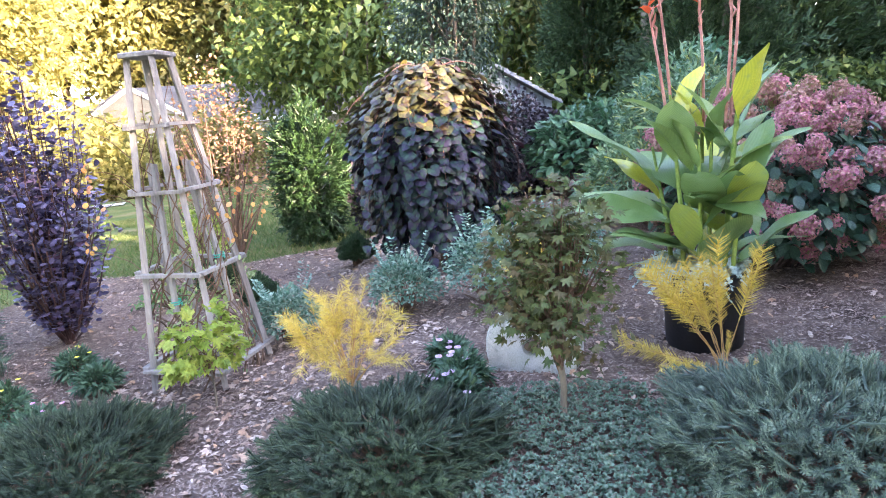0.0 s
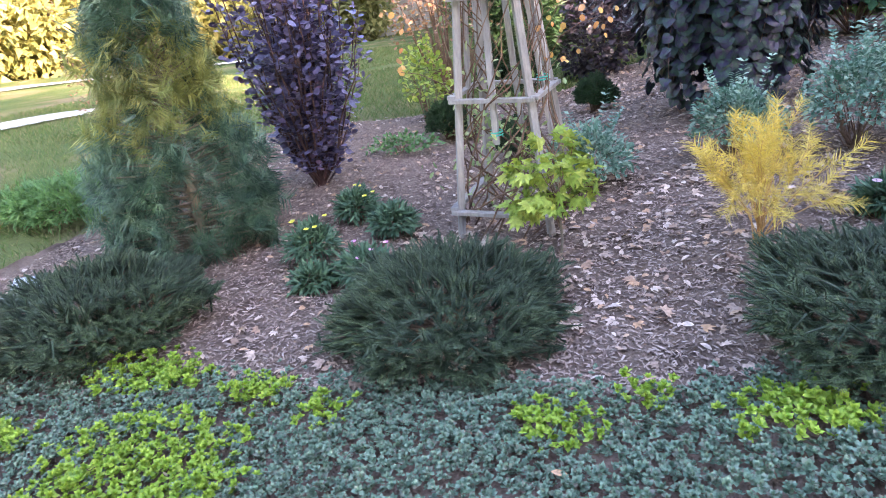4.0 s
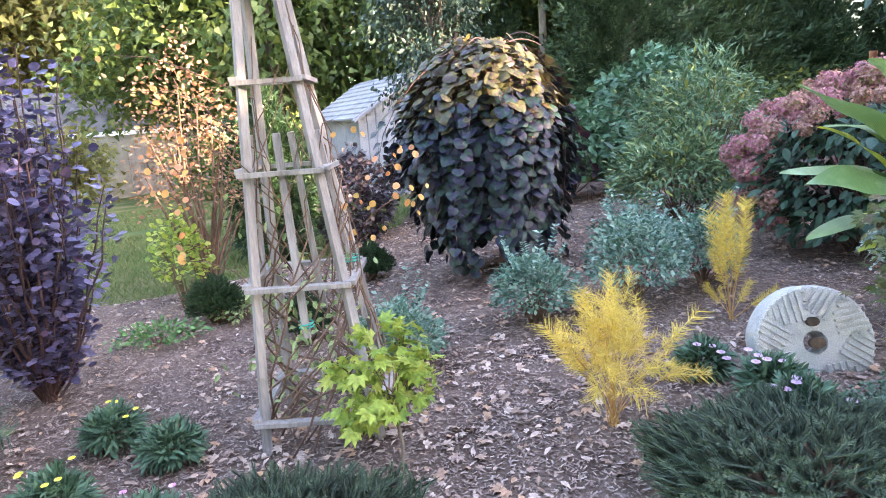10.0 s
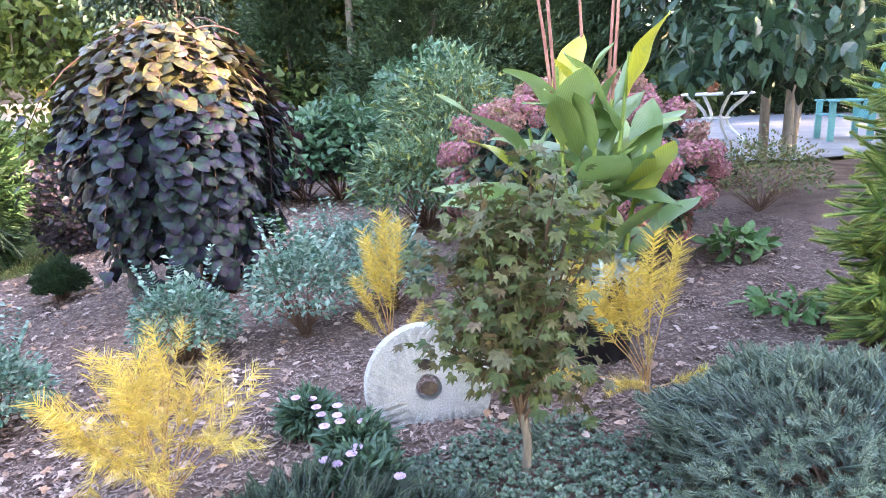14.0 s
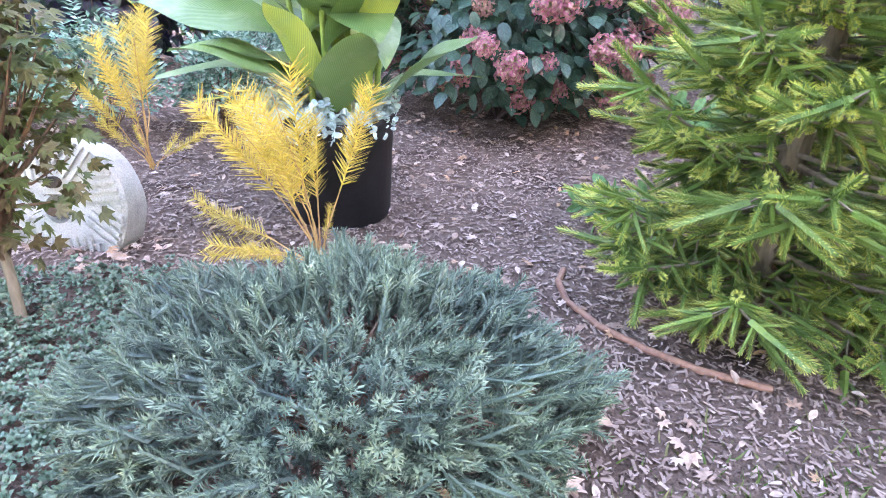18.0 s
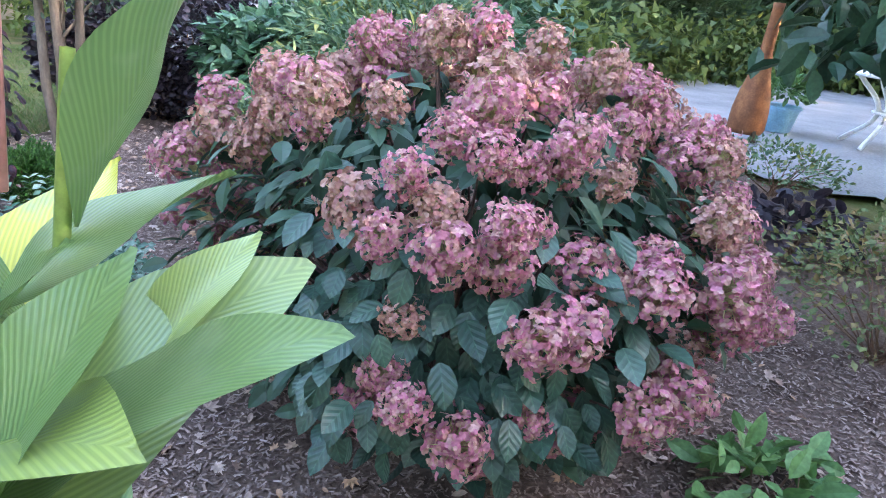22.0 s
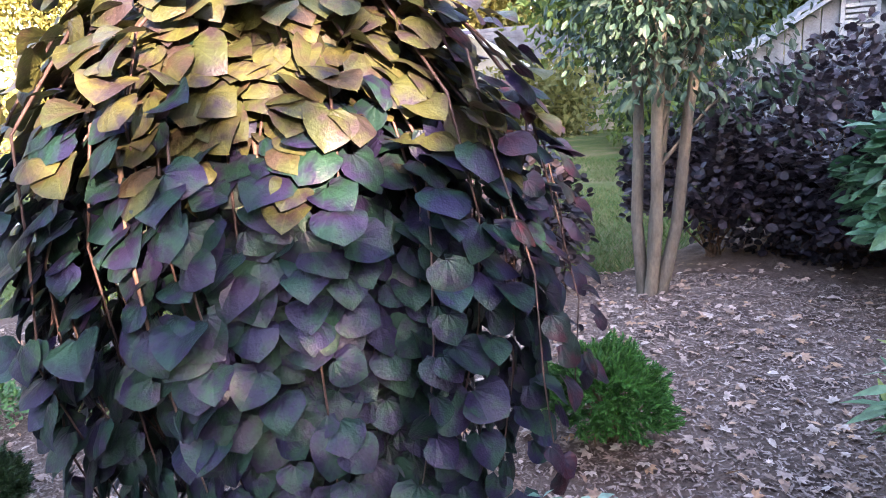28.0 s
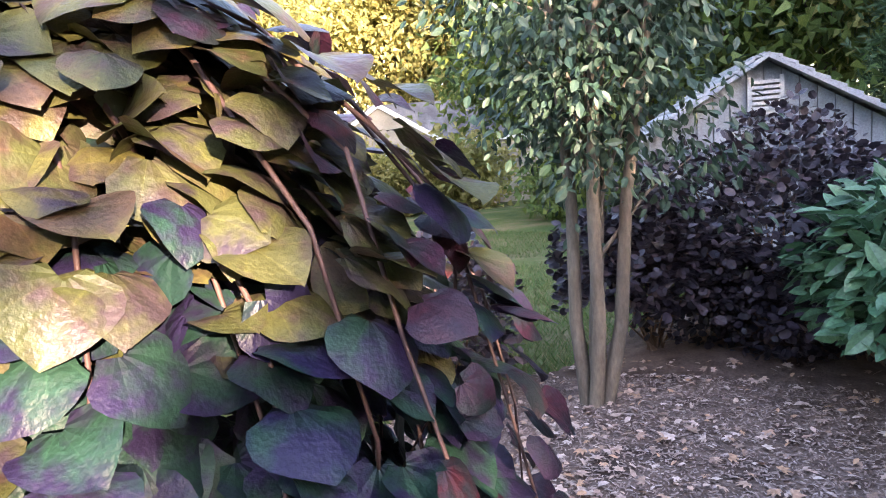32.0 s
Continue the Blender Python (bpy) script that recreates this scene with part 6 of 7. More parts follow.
def multi_trunk_tree(x, y, label):
    r = np.random.default_rng(171)
    z = float(ground_z(x, y))
    ob = thing("multi_stem_tree", (x, y, z), label, "tree")
    P, A = [], []
    for k, (dx, dy) in enumerate(((-0.07, 0.05), (0.06, -0.03), (0.15, 0.06), (0.02, 0.10))):
        s = np.array([(dx * 0.4, dy * 0.4, -0.05), (dx * 1.1, dy * 0.6, 0.45), (dx * 1.3, dy * 1.9, 1.1), (dx * 2.6, dy * 2.6, 2.4), (dx * 3.6, dy * 3.6, 3.9)])
        link("trunk", tube(s, [0.042, 0.036, 0.031, 0.022, 0.008], 8), M["pale_bark"], ob, smooth=True)
    n = 52
    c = rand_dirs(n, r) * np.array([0.66, 0.66, 1.5]) * r.uniform(0.4, 1.0, (n, 1)) + np.array([0.05, 0.1, 2.25])
    link("branchwork", joined([tube([(0.06, 0.03, max(0.8, e[2] - 0.5)), (e + np.array([0.1, 0.05, e[2] - 0.3])) / 2, e], [0.014, 0.009, 0.003], 4) for e in c]), M["pale_bark"], ob, smooth=True, kind="stuff")
    k = r.integers(0, n, 9500)
    p = c[k] + r.normal(size=(9500, 3)) * np.array([0.16, 0.16, 0.14])
    along = unit(r.normal(size=p.shape) * 0.6 + (p - np.array([0.1, 0.05, 2.6])) * np.array([1, 1, 0.3]) - np.array([0, 0, 0.5]))
    link("leaves", stamp(OVAL, scatter_frames(along, r, 0.6, 0.058, 0.3), p), M["crape"], ob)


multi_trunk_tree(1.55, 4.72, "multi-stemmed small tree with pale trunks and blue-green leaves")


def magnolia():
    r = np.random.default_rng(181)
    x, y = 7.95, 3.0
    z = float(ground_z(x, y))
    ob = thing("magnolia", (x, y, z), "multi-trunked magnolia with large dark glossy leaves beside the patio", "tree")
    for dx, dy, l in ((-0.12, 0.05, -0.02), (0.16, -0.02, 0.02), (0.34, 0.08, 0.16)):
        s = np.array([(dx, dy, -0.05), (dx + l * 0.4, dy, 0.6), (dx + l * 1.4, dy, 1.4), (dx + l * 2 + dx * 1.2, dy * 2, 2.4), (dx * 4, dy * 4, 3.6)])
        link("trunk", tube(s, [0.06, 0.052, 0.046, 0.036, 0.015], 9), M["bark"], ob, smooth=True)
    n = 75
    c = rand_dirs(n, r) * np.array([1.9, 1.8, 1.35]) * r.uniform(0.45, 1.0, (n, 1)) + np.array([-0.1, 0, 2.55])
    low = np.stack([r.uniform(-1.7, -0.9, 16), r.uniform(-1.5, -0.5, 16), r.uniform(0.95, 1.6, 16)], 1)
    c = np.concatenate([c, low])
    n = len(c)
    link("branchwork", joined([tube([(0.1, 0.05, 1.7), (e + np.array([0.1, 0.05, 2.0])) / 2, e], [0.03, 0.018, 0.004], 5) for e in c]), M["bark"], ob, smooth=True, kind="stuff")
    k = r.integers(0, n, 4600)
    p = c[k] + r.normal(size=(4600, 3)) * np.array([0.26, 0.26, 0.22])
    p[:, 2] = np.maximum(p[:, 2], 0.92 + 0.16 * np.sin(p[:, 0] * 3))
    along = unit(r.normal(size=p.shape) * 0.7 - np.array([0, 0, 0.65]))
    link("leaves", stamp(OVAL, scatter_frames(along, r, 0.6, 0.17, 0.25), p), M["magnolia"], ob)


magnolia()

# ---- canna in its black pot ----
def striped_leaf_material():
    """Canna leaf: yellow-green with fine paler ribs that run slantwise to the edge."""
    m, t, bsdf = shader("canna_leaf")
    co = t.nodes.new("ShaderNodeTexCoord")
    sep = t.nodes.new("ShaderNodeSeparateXYZ")
    t.links.new(co.outputs["Object"], sep.inputs[0])
    ab = t.nodes.new("ShaderNodeMath")
    ab.operation = "ABSOLUTE"
    t.links.new(sep.outputs[0], ab.inputs[0])
    mul = t.nodes.new("ShaderNodeMath")
    mul.operation = "MULTIPLY_ADD"
    mul.inputs[1].default_value = -2.3
    t.links.new(ab.outputs[0], mul.inputs[0])
    t.links.new(sep.outputs[1], mul.inputs[2])
    comb = t.nodes.new("ShaderNodeCombineXYZ")
    t.links.new(mul.outputs[0], comb.inputs[0])
    wave = node(t, "ShaderNodeTexWave", Scale=8.0, Distortion=2.0, Detail=2.0)
    t.links.new(comb.outputs[0], wave.inputs[0])
    info = t.nodes.new("ShaderNodeObjectInfo")
    body = ramp(t, [(0.0, (0.10, 0.19, 0.06)), (0.35, (0.15, 0.25, 0.09)), (0.65, (0.23, 0.33, 0.11)), (0.82, (0.34, 0.41, 0.09)), (0.92, (0.50, 0.50, 0.06)), (1.0, (0.58, 0.54, 0.06))])
    t.links.new(info.outputs["Random"], body.inputs[0])
    stripe = ramp(t, [(0.30, (0.84, 0.88, 0.83)), (0.92, (1.26, 1.22, 1.15))])
    t.links.new(wave.outputs[0], stripe.inputs[0])
    col = mixed(t, body.outputs[0], stripe.outputs[0], 0.75, "MULTIPLY")
    ns = node(t, "ShaderNodeTexNoise", Scale=5.0, Detail=3.0)
    t.links.new(co.outputs["Object"], ns.inputs["Vector"])
    k = ramp(t, [(0.52, (0, 0, 0)), (0.75, (0.8, 0.8, 0.8))])
    t.links.new(ns.outputs[0], k.inputs[0])
    col = mixed(t, col, (0.24, 0.33, 0.16), k.outputs[0])
    t.links.new(col, bsdf.inputs["Base Color"])
    bsdf.inputs["Roughness"].default_value = 0.33
    bsdf.inputs["Specular IOR Level"].default_value = 0.65
    bumped(t, bsdf, wave.outputs[0], 0.14, 0.01)
    tr = t.nodes.new("ShaderNodeBsdfTranslucent")
    t.links.new(col, tr.inputs[0])
    mx = node(t, "ShaderNodeMixShader", Fac=0.28)
    t.links.new(bsdf.outputs[0], mx.inputs[1]), t.links.new(tr.outputs[0], mx.inputs[2])
    t.links.new(mx.outputs[0], t.nodes["Material Output"].inputs[0])
    return m


POT = (3.31, -0.11)


def canna():
    r = np.random.default_rng(201)
    z = float(ground_z(*POT))
    pot = thing("plant_pot", (*POT, z), "black plastic nursery pot on the mulch", "pot")
    link("pot_wall", lathe([(0.0, 0.0), (0.188, 0.0), (0.196, 0.012), (0.205, 0.37), (0.213, 0.375), (0.215, 0.415), (0.206, 0.42), (0.198, 0.38), (0.19, 0.33)], 40), M["pot"], pot, smooth=True)
    link("soil", lathe([(0.0, 0.355), (0.10, 0.365), (0.195, 0.358)], 24), M["mulch"], pot)
    ob = thing("canna_plant", (POT[0], POT[1], z + 0.32), "tall canna with broad striped yellow-green leaves and coral flowers", "plant")
    rows = np.linspace(0, 1, 17)
    shapes = []
    prof = ([0, 0.06, 0.16, 0.30, 0.45, 0.60, 0.74, 0.86, 0.94, 1.0], [0.05, 0.25, 0.62, 0.92, 1.0, 0.95, 0.78, 0.50, 0.24, 0.01])
    for k, (bend, fold, wid) in enumerate(((0.34, 0.14, 0.25), (0.10, 0.28, 0.20), (0.75, 0.08, 0.28), (0.22, 0.18, 0.235))):
        w = [max(0.006, wid * q) for q in np.interp(rows, *prof)]
        me = mesh_from("canna_blade", *leaf_sheet(rows, w, bend, fold, 0.030, 9.0, 7, k * 1.3), smooth=True)
        me.materials.append(M["canna_leaf"])
        shapes.append(me)
    stems = [(-0.09, 0.02, 1.22, 0.02), (0.02, 0.10, 1.28, 0.3), (0.09, -0.04, 1.28, -0.2), (0.13, 0.09, 1.20, 0.5), (-0.03, -0.07, 0.95, 0.0), (0.10, -0.11, 0.80, 0.2), (-0.13, 0.10, 0.90, 0.0), (0.03, 0.02, 1.08, 0.1)]
    turn = 0.4
    for k, (sx, sy, top, _) in enumerate(stems):
        lean = np.array([sx * 0.7, sy * 0.5])
        end = np.array([sx + lean[0], sy + lean[1], top * 0.82])
        link("stem", tube([(sx, sy, -0.02), (sx + lean[0] * 0.3, sy + lean[1] * 0.3, top * 0.35), end], [0.014, 0.012, 0.007], 7), M["canna_stem"], ob, smooth=True)
        n = 5 if top > 1.1 else 4
        for i in range(n):
            u = 0.22 + 0.62 * i / (n - 1)
            base = np.array([sx + lean[0] * u, sy + lean[1] * u, top * 0.80 * u])
            turn += 2.45 + r.normal() * 0.3
            o = np.array([math.cos(turn), math.sin(turn), 0])
            steep = 0.62 + 1.1 * (i / (n - 1)) ** 1.4 + r.normal() * 0.12
            L = r.uniform(0.34, 0.47) * (1.0 if i < n - 1 else 0.85)
            d = unit(o + np.array([0, 0, steep * 1.25]))
            fr = frames_of(d[None], (np.array([0, 0, 1.0]) - o * 0.3)[None], [L])[0]
            lf = new("leaf", shapes[(i + k) % 4] if i < n - 1 else shapes[1])
            lf.parent = ob
            lf.matrix_basis = Matrix(np.vstack([np.column_stack([fr, base + o * 0.01]), [0, 0, 0, 1]]).tolist())
    # leaves that reach furthest, from base to tip
    heroes = [((3.34, -0.10, 1.02), (3.73, 0.11, 1.36), 0), ((3.12, -0.04, 1.12), (2.71, 0.09, 1.54), 3), ((3.34, -0.08, 1.30), (3.42, -0.14, 1.60), 1), ((3.42, -0.08, 0.72), (3.77, 0.0, 0.90), 2),
              ((3.24, -0.18, 0.80), (3.12, -0.35, 1.11), 1), ((3.22, -0.16, 0.78), (2.82, -0.30, 0.98), 0), ((3.30, -0.18, 0.70), (3.42, -0.42, 1.06), 3), ((3.44, -0.14, 1.07), (3.53, -0.36, 0.93), 2), ((3.40, -0.02, 1.26), (3.66, -0.02, 1.50), 3), ((3.12, -0.10, 0.95), (2.62, -0.12, 1.07), 0), ((3.20, 0.0, 0.90), (2.76, 0.10, 1.20), 2),
              ((3.25, -0.1, 1.2), (3.02, -0.25, 1.52), 1), ((3.38, -0.1, 1.15), (3.62, -0.26, 1.40), 0), ((3.3, -0.15, 1.0), (3.22, -0.46, 1.30), 0), ((3.2, -0.12, 0.66), (2.86, -0.10, 0.80), 2)]
    for b, e, k in heroes:
        b, e = np.array(b) - np.array([POT[0], POT[1], z + 0.32]), np.array(e) - np.array([POT[0], POT[1], z + 0.32])
        bend = (0.32, 0.06, 0.70, 0.20)[k]
        d = e - b
        L = np.linalg.norm(d) / math.sqrt(1 + bend * bend * 0.6)
        along = unit(unit(d) + np.array([0, 0, bend * 0.75]))
        out = unit(np.array([d[0], d[1], 0.001]))
        fr = frames_of(along[None], (np.array([0, 0, 1.0]) - out * 0.35 + r.normal(size=3) * 0.2)[None], [L])[0]
        lf = new("leaf", shapes[k])
        lf.parent = ob
        lf.matrix_basis = Matrix(np.vstack([np.column_stack([fr, b]), [0, 0, 0, 1]]).tolist())
    # flower spikes
    petal = mesh_from("petal", *OVAL, smooth=True)
    petal.materials.append(M["canna_flower"])
    for bx, by, ex, ey, h in ((-0.16, 0.05, -0.24, 0.08, 1.42), (-0.13, 0.07, -0.20, 0.10, 1.62), (0.03, 0.10, 0.02, 0.14, 1.46), (0.10, -0.02, 0.13, -0.02, 1.52), (0.16, 0.10, 0.22, 0.13, 1.72)):
        e = np.array([ex, ey, h])
        b = np.array([bx, by, 0.85])
        sp = link("flower_spike", tube([b, (b + e) / 2 + (0.005, 0, 0), e], [0.008, 0.0075, 0.005], 6), M["canna_spike"], ob, "reddish flower spike", smooth=True)
        for q in np.linspace(0.72, 0.98, 5):
            c = b + (e - b) * q
            link("bud", tube([c, c + np.array([r.normal() * 0.012, r.normal() * 0.012, 0.035]), c + np.array([r.normal() * 0.016, r.normal() * 0.016, 0.07])], [0.006, 0.008, 0.002], 5), M["canna_spike"], sp)
        for i in range(6):
            aa = i * 1.05
            d = unit(np.array([math.cos(aa), math.sin(aa), 0.7]))
            fr = frames_of(d[None], np.array([[0, 0, 1.0]]), [r.uniform(0.05, 0.085)])[0]
            pt = new("petal", petal)
            pt.parent = sp
            pt.matrix_basis = Matrix(np.vstack([np.column_stack([fr, e + np.array([0, 0, r.uniform(-0.03, 0.03)])]), [0, 0, 0, 1]]).tolist())
    # silver trailing plant round the rim
    tr = thing("trailing_silver_plant", (POT[0], POT[1], z + 0.33), "silvery trailing plant spilling over the pot rim", "plant")
    P, A, st = [], [], []
    for i in range(150):
        a = r.uniform(0, 6.283)
        west = 0.5 - 0.5 * math.cos(a)
        L = r.uniform(0.06, 0.12 + 0.16 * west)
        t = np.linspace(0, 1, 9)
        fall = 0.05 * t ** 3 if i % 9 else 0.09 * t ** 2
        s = np.stack([np.cos(a) * (0.11 + L * t), np.sin(a) * (0.11 + L * t), 0.05 + r.uniform(0.03, 0.13) * np.sin(t * 2.0) - fall], 1)
        st.append(tube(s, 0.0022, 4))
        for u in np.linspace(0.1, 1, 24):
            q = np.array([np.interp(u, t, s[:, m]) for m in range(3)])
            P.append(q), A.append(unit(r.normal(size=3) + np.array([0, 0, 0.4])))
    link("stemwork", joined(st), M["silver"], tr, kind="stuff")
    link("leaves", stamp(ROUND, scatter_frames(np.array(A), r, 0.6, 0.024, 0.3), np.array(P)), M["silver"], tr)


M["canna_leaf"] = striped_leaf_material()
canna()

# ---- panicle hydrangea ----
def floret_head(seed):
    """A loose cone of four-petalled florets."""
    r = np.random.default_rng(seed)
    pet = blade([0, 0.5, 1.0], [0.10, 0.56, 0.34], 0.22, 0.30)
    P, D = [], []
    for i in range(150):
        u = (i + 0.5) / 150
        zc = 0.11 * (1 - u * 1.3) + r.normal() * 0.012
        rad = 0.088 * math.sin(math.acos(max(-1, min(1, 1 - 1.45 * u)))) ** 0.7 * r.uniform(0.45, 1.25)
        a = i * 2.39996
        P.append((rad * math.cos(a), rad * math.sin(a), zc)), D.append(unit(np.array([math.cos(a) * rad / 0.082, math.sin(a) * rad / 0.082, 0.35 + zc * 6]) + r.normal(size=3) * 0.5))
    P, D = np.array(P), np.array(D)
    pieces = []
    for q in range(4):
        side = unit(np.cross(D, np.array([0.3, 0.2, 0.9])))
        fw = np.cross(D, side)
        th = q * np.pi / 2 + np.arange(150) * 0.7
        al = side * np.cos(th)[:, None] + fw * np.sin(th)[:, None] + D * 0.18
        pieces.append(stamp(pet, frames_of(al, D, r.uniform(0.0125, 0.0175, 150)), P))
    stalks = joined([tube([(0, 0, -0.09), p * 0.55, p], [0.003, 0.002, 0.001], 3) for p in P[::3]])
    return joined(pieces), stalks


HY = np.array([0.93, 0.78, 0.61])


def trodden(x, y):
    """How far a place lies from the line walked past the shrub."""
    best = np.full(np.shape(x), 9.0)
    for (ax, ay), (bx, by) in (((3.83, 0.0), (3.46, 0.90)), ((3.46, 0.90), (3.02, 1.08))):
        k = np.clip(((x - ax) * (bx - ax) + (y - ay) * (by - ay)) / ((bx - ax) ** 2 + (by - ay) ** 2), 0, 1)
        best = np.minimum(best, np.hypot(x - ax - k * (bx - ax), y - ay - k * (by - ay)))
    return best


def hydrangea():
    r = np.random.default_rng(221)
    x, y = 4.17, 1.27
    z = float(ground_z(x, y))
    ob = thing("hydrangea", (x, y, z), "large panicle hydrangea with pink and tan flower heads", "shrub")
    kinds = []
    for k in range(8):
        h, s = floret_head(230 + k)
        me = mesh_from("flower_head", *h)
        me.materials.append(M["hyd_petal2" if k % 2 else "hyd_petal1"])
        sm = mesh_from("flower_stalks", *s)
        sm.materials.append(M["hyd_stalk"])
        kinds.append((me, sm))
    ends, heads = [], []
    n = 215
    for i in range(n * 10):
        if len(heads) >= n:
            break
        d = rand_dirs(1, r)[0]
        if d[2] < -0.7:
            continue
        k = r.uniform(0.84, 1.06)
        p = d * HY * k + np.array([0, 0, 0.64])
        if p[2] < 0.10 or trodden(p[0] + x, p[1] + y) < 0.24 or r.uniform() > 0.22 + 0.65 * p[2] or any(np.linalg.norm(p - q) < 0.095 for q in heads):
            continue
        heads.append(p)
        axis = unit(d * np.array([1, 1, 0.6]) + np.array([0, 0, 0.55]) + r.normal(size=3) * 0.2)
        fr = frames_of(unit(np.cross(axis, r.normal(size=3)))[None], axis[None], [r.uniform(0.54, 0.86)])[0]
        pinkish = r.uniform() < (0.80 if p[2] < 0.9 else 0.55)
        me, sm = kinds[(2 * r.integers(0, 4) + (1 if pinkish else 0))]
        hd = new("flower_head", me)
        hd.parent = ob
        hd.matrix_basis = Matrix(np.vstack([np.column_stack([fr, p]), [0, 0, 0, 1]]).tolist())
        tagged(hd, label="bright pink flower head" if pinkish else "tan and dusty rose flower head")
        sk = new("stalk", sm)
        sk.parent = hd
        ends.append(p - axis * 0.08)
    for e in ends[::2]:
        b = np.array([r.normal() * 0.06, r.normal() * 0.06, 0])
        link("stem", tube([b, b * 0.5 + e * 0.35 + (0, 0, 0.10), e * 0.75 + (0, 0, 0.06), e], [0.009, 0.007, 0.005, 0.003], 5), M["hyd_stem"], ob, smooth=True)
    # leaves
    m = 3300
    d = rand_dirs(m * 2, r)
    d = d[d[:, 2] > -0.75][:m]
    p = d * HY * r.uniform(0.6, 0.98, (len(d), 1)) + np.array([0, 0, 0.60])
    clear = trodden(p[:, 0] + x, p[:, 1] + y) > 0.20
    p, d = p[clear], d[clear]
    p[:, 2] = np.maximum(p[:, 2], 0.06)
    along = unit(d * np.array([1, 1, 0.1]) + r.normal(size=d.shape) * 0.45 - np.array([0, 0, 0.55]))
    size = r.uniform(0.07, 0.11, len(d))
    fr = frames_of(along, np.array([0, 0, 1.0]) + d * 0.8 + r.normal(size=d.shape) * 0.25, size)
    near = -d[:, 1] * 1.0 - d[:, 0] * 0.35 + np.linalg.norm((p - np.array([0, 0, 0.60])) / HY, axis=1)
    pick = np.argsort(-near)[:300]
    rest = np.setdiff1d(np.arange(len(d)), pick)
    me = mesh_from("hydrangea_leaf", *blade([0, 0.12, 0.32, 0.55, 0.78, 0.92, 1.0], [0.02, 0.20, 0.30, 0.33, 0.23, 0.10, 0.01], 0.22, 0.22, 0.012), smooth=True)
    me.materials.append(M["hyd_leaf"])
    for i in pick:
        lf = new("leaf", me)
        lf.parent = ob
        lf.matrix_basis = Matrix(np.vstack([np.column_stack([fr[i], p[i]]), [0, 0, 0, 1]]).tolist())
    link("foliage", stamp(OVAL, fr[rest], p[rest]), M["hyd_leaf_rest"], ob, kind="stuff")


M["hyd_stalk"] = surface_material("pale_stalk", (0.30, 0.30, 0.12), (0.44, 0.40, 0.20), 0.6, 20.0, 80.0, 0.1)
M["hyd_stem"] = surface_material("dark_stem", (0.045, 0.022, 0.022), (0.10, 0.06, 0.05), 0.6, 20.0, 80.0, 0.2)
hydrangea()

# ---- patio furniture ----
def white_table():
    x, y, z = 9.3, 5.3, 0.62
    ob = thing("patio_table", (x, y, z), "round white metal patio table on scrolled legs", "table")
    link("tabletop", lathe([(0.0, 0.70), (0.50, 0.70), (0.53, 0.712), (0.53, 0.73), (0.50, 0.74), (0.0, 0.74)], 36), M["white"], ob, smooth=False)
    for i in range(4):
        a = i * math.pi / 2 + 0.4
        c, s = math.cos(a), math.sin(a)
        t = np.linspace(0, 1, 12)
        rad = 0.46 - 0.40 * np.sin(t * math.pi) ** 1.2 * 0.75
        link("leg", tube(np.stack([rad * c, rad * s, t * 0.70], 1), 0.026, 6), M["white"], ob, smooth=True)
    link("ring", tube(np.stack([0.2 * np.cos(np.linspace(0, 6.283, 20)), 0.2 * np.sin(np.linspace(0, 6.283, 20)), np.full(20, 0.36)], 1), 0.014, 5), M["white"], ob)
    pl = thing("potted_plant", (x - 0.1, y, z + 0.74), "small terracotta pot with rusty foliage on the table", "plant")
    link("pot", lathe([(0, 0), (0.07, 0), (0.10, 0.14), (0.085, 0.14)], 18), M["rust"], pl)
    r = np.random.default_rng(5)
    link("foliage", stamp(SMALL, scatter_frames(rand_dirs(120, r), r, 0.6, 0.06), r.normal(size=(120, 3)) * 0.07 + np.array([0, 0, 0.22])), M["rusty_leaf"], pl)


white_table()


def slat_chair(x, y, turn, mat, label):
    ob = thing("patio_chair", (x, y, 0.62), label, "chair", "patio chairs")
    ob.rotation_euler[2] = turn
    for i in range(6):
        v, f = box_shape(0.07, 0.025, 0.75, 0.006)
        v = v + np.array([-0.24 + i * 0.095, 0, 0])
        v[:, 1] += 0.22 + v[:, 2] * 0.35
        link("back_slat", (v + np.array([0, 0, 0.32]), f), M[mat], ob)
        v, f = box_shape(0.52, 0.07, 0.022, 0.005)
        link("seat_slat", (v + np.array([0, -0.30 + i * 0.09, 0.36 - i * 0.012]), f), M[mat], ob)
    for s in (-1, 1):
        v, f = box_shape(0.11, 0.62, 0.025, 0.006)
        link("armrest", (v + np.array([s * 0.33, -0.05, 0.55]), f), M[mat], ob)
        for yy in (-0.3, 0.2):
            v, f = box_shape(0.05, 0.08, 0.55, 0.006)
            link("leg", (v + np.array([s * 0.31, yy, 0]), f), M[mat], ob)


slat_chair(10.6, 4.1, -2.2, "teal", "teal slatted garden armchair on the patio")


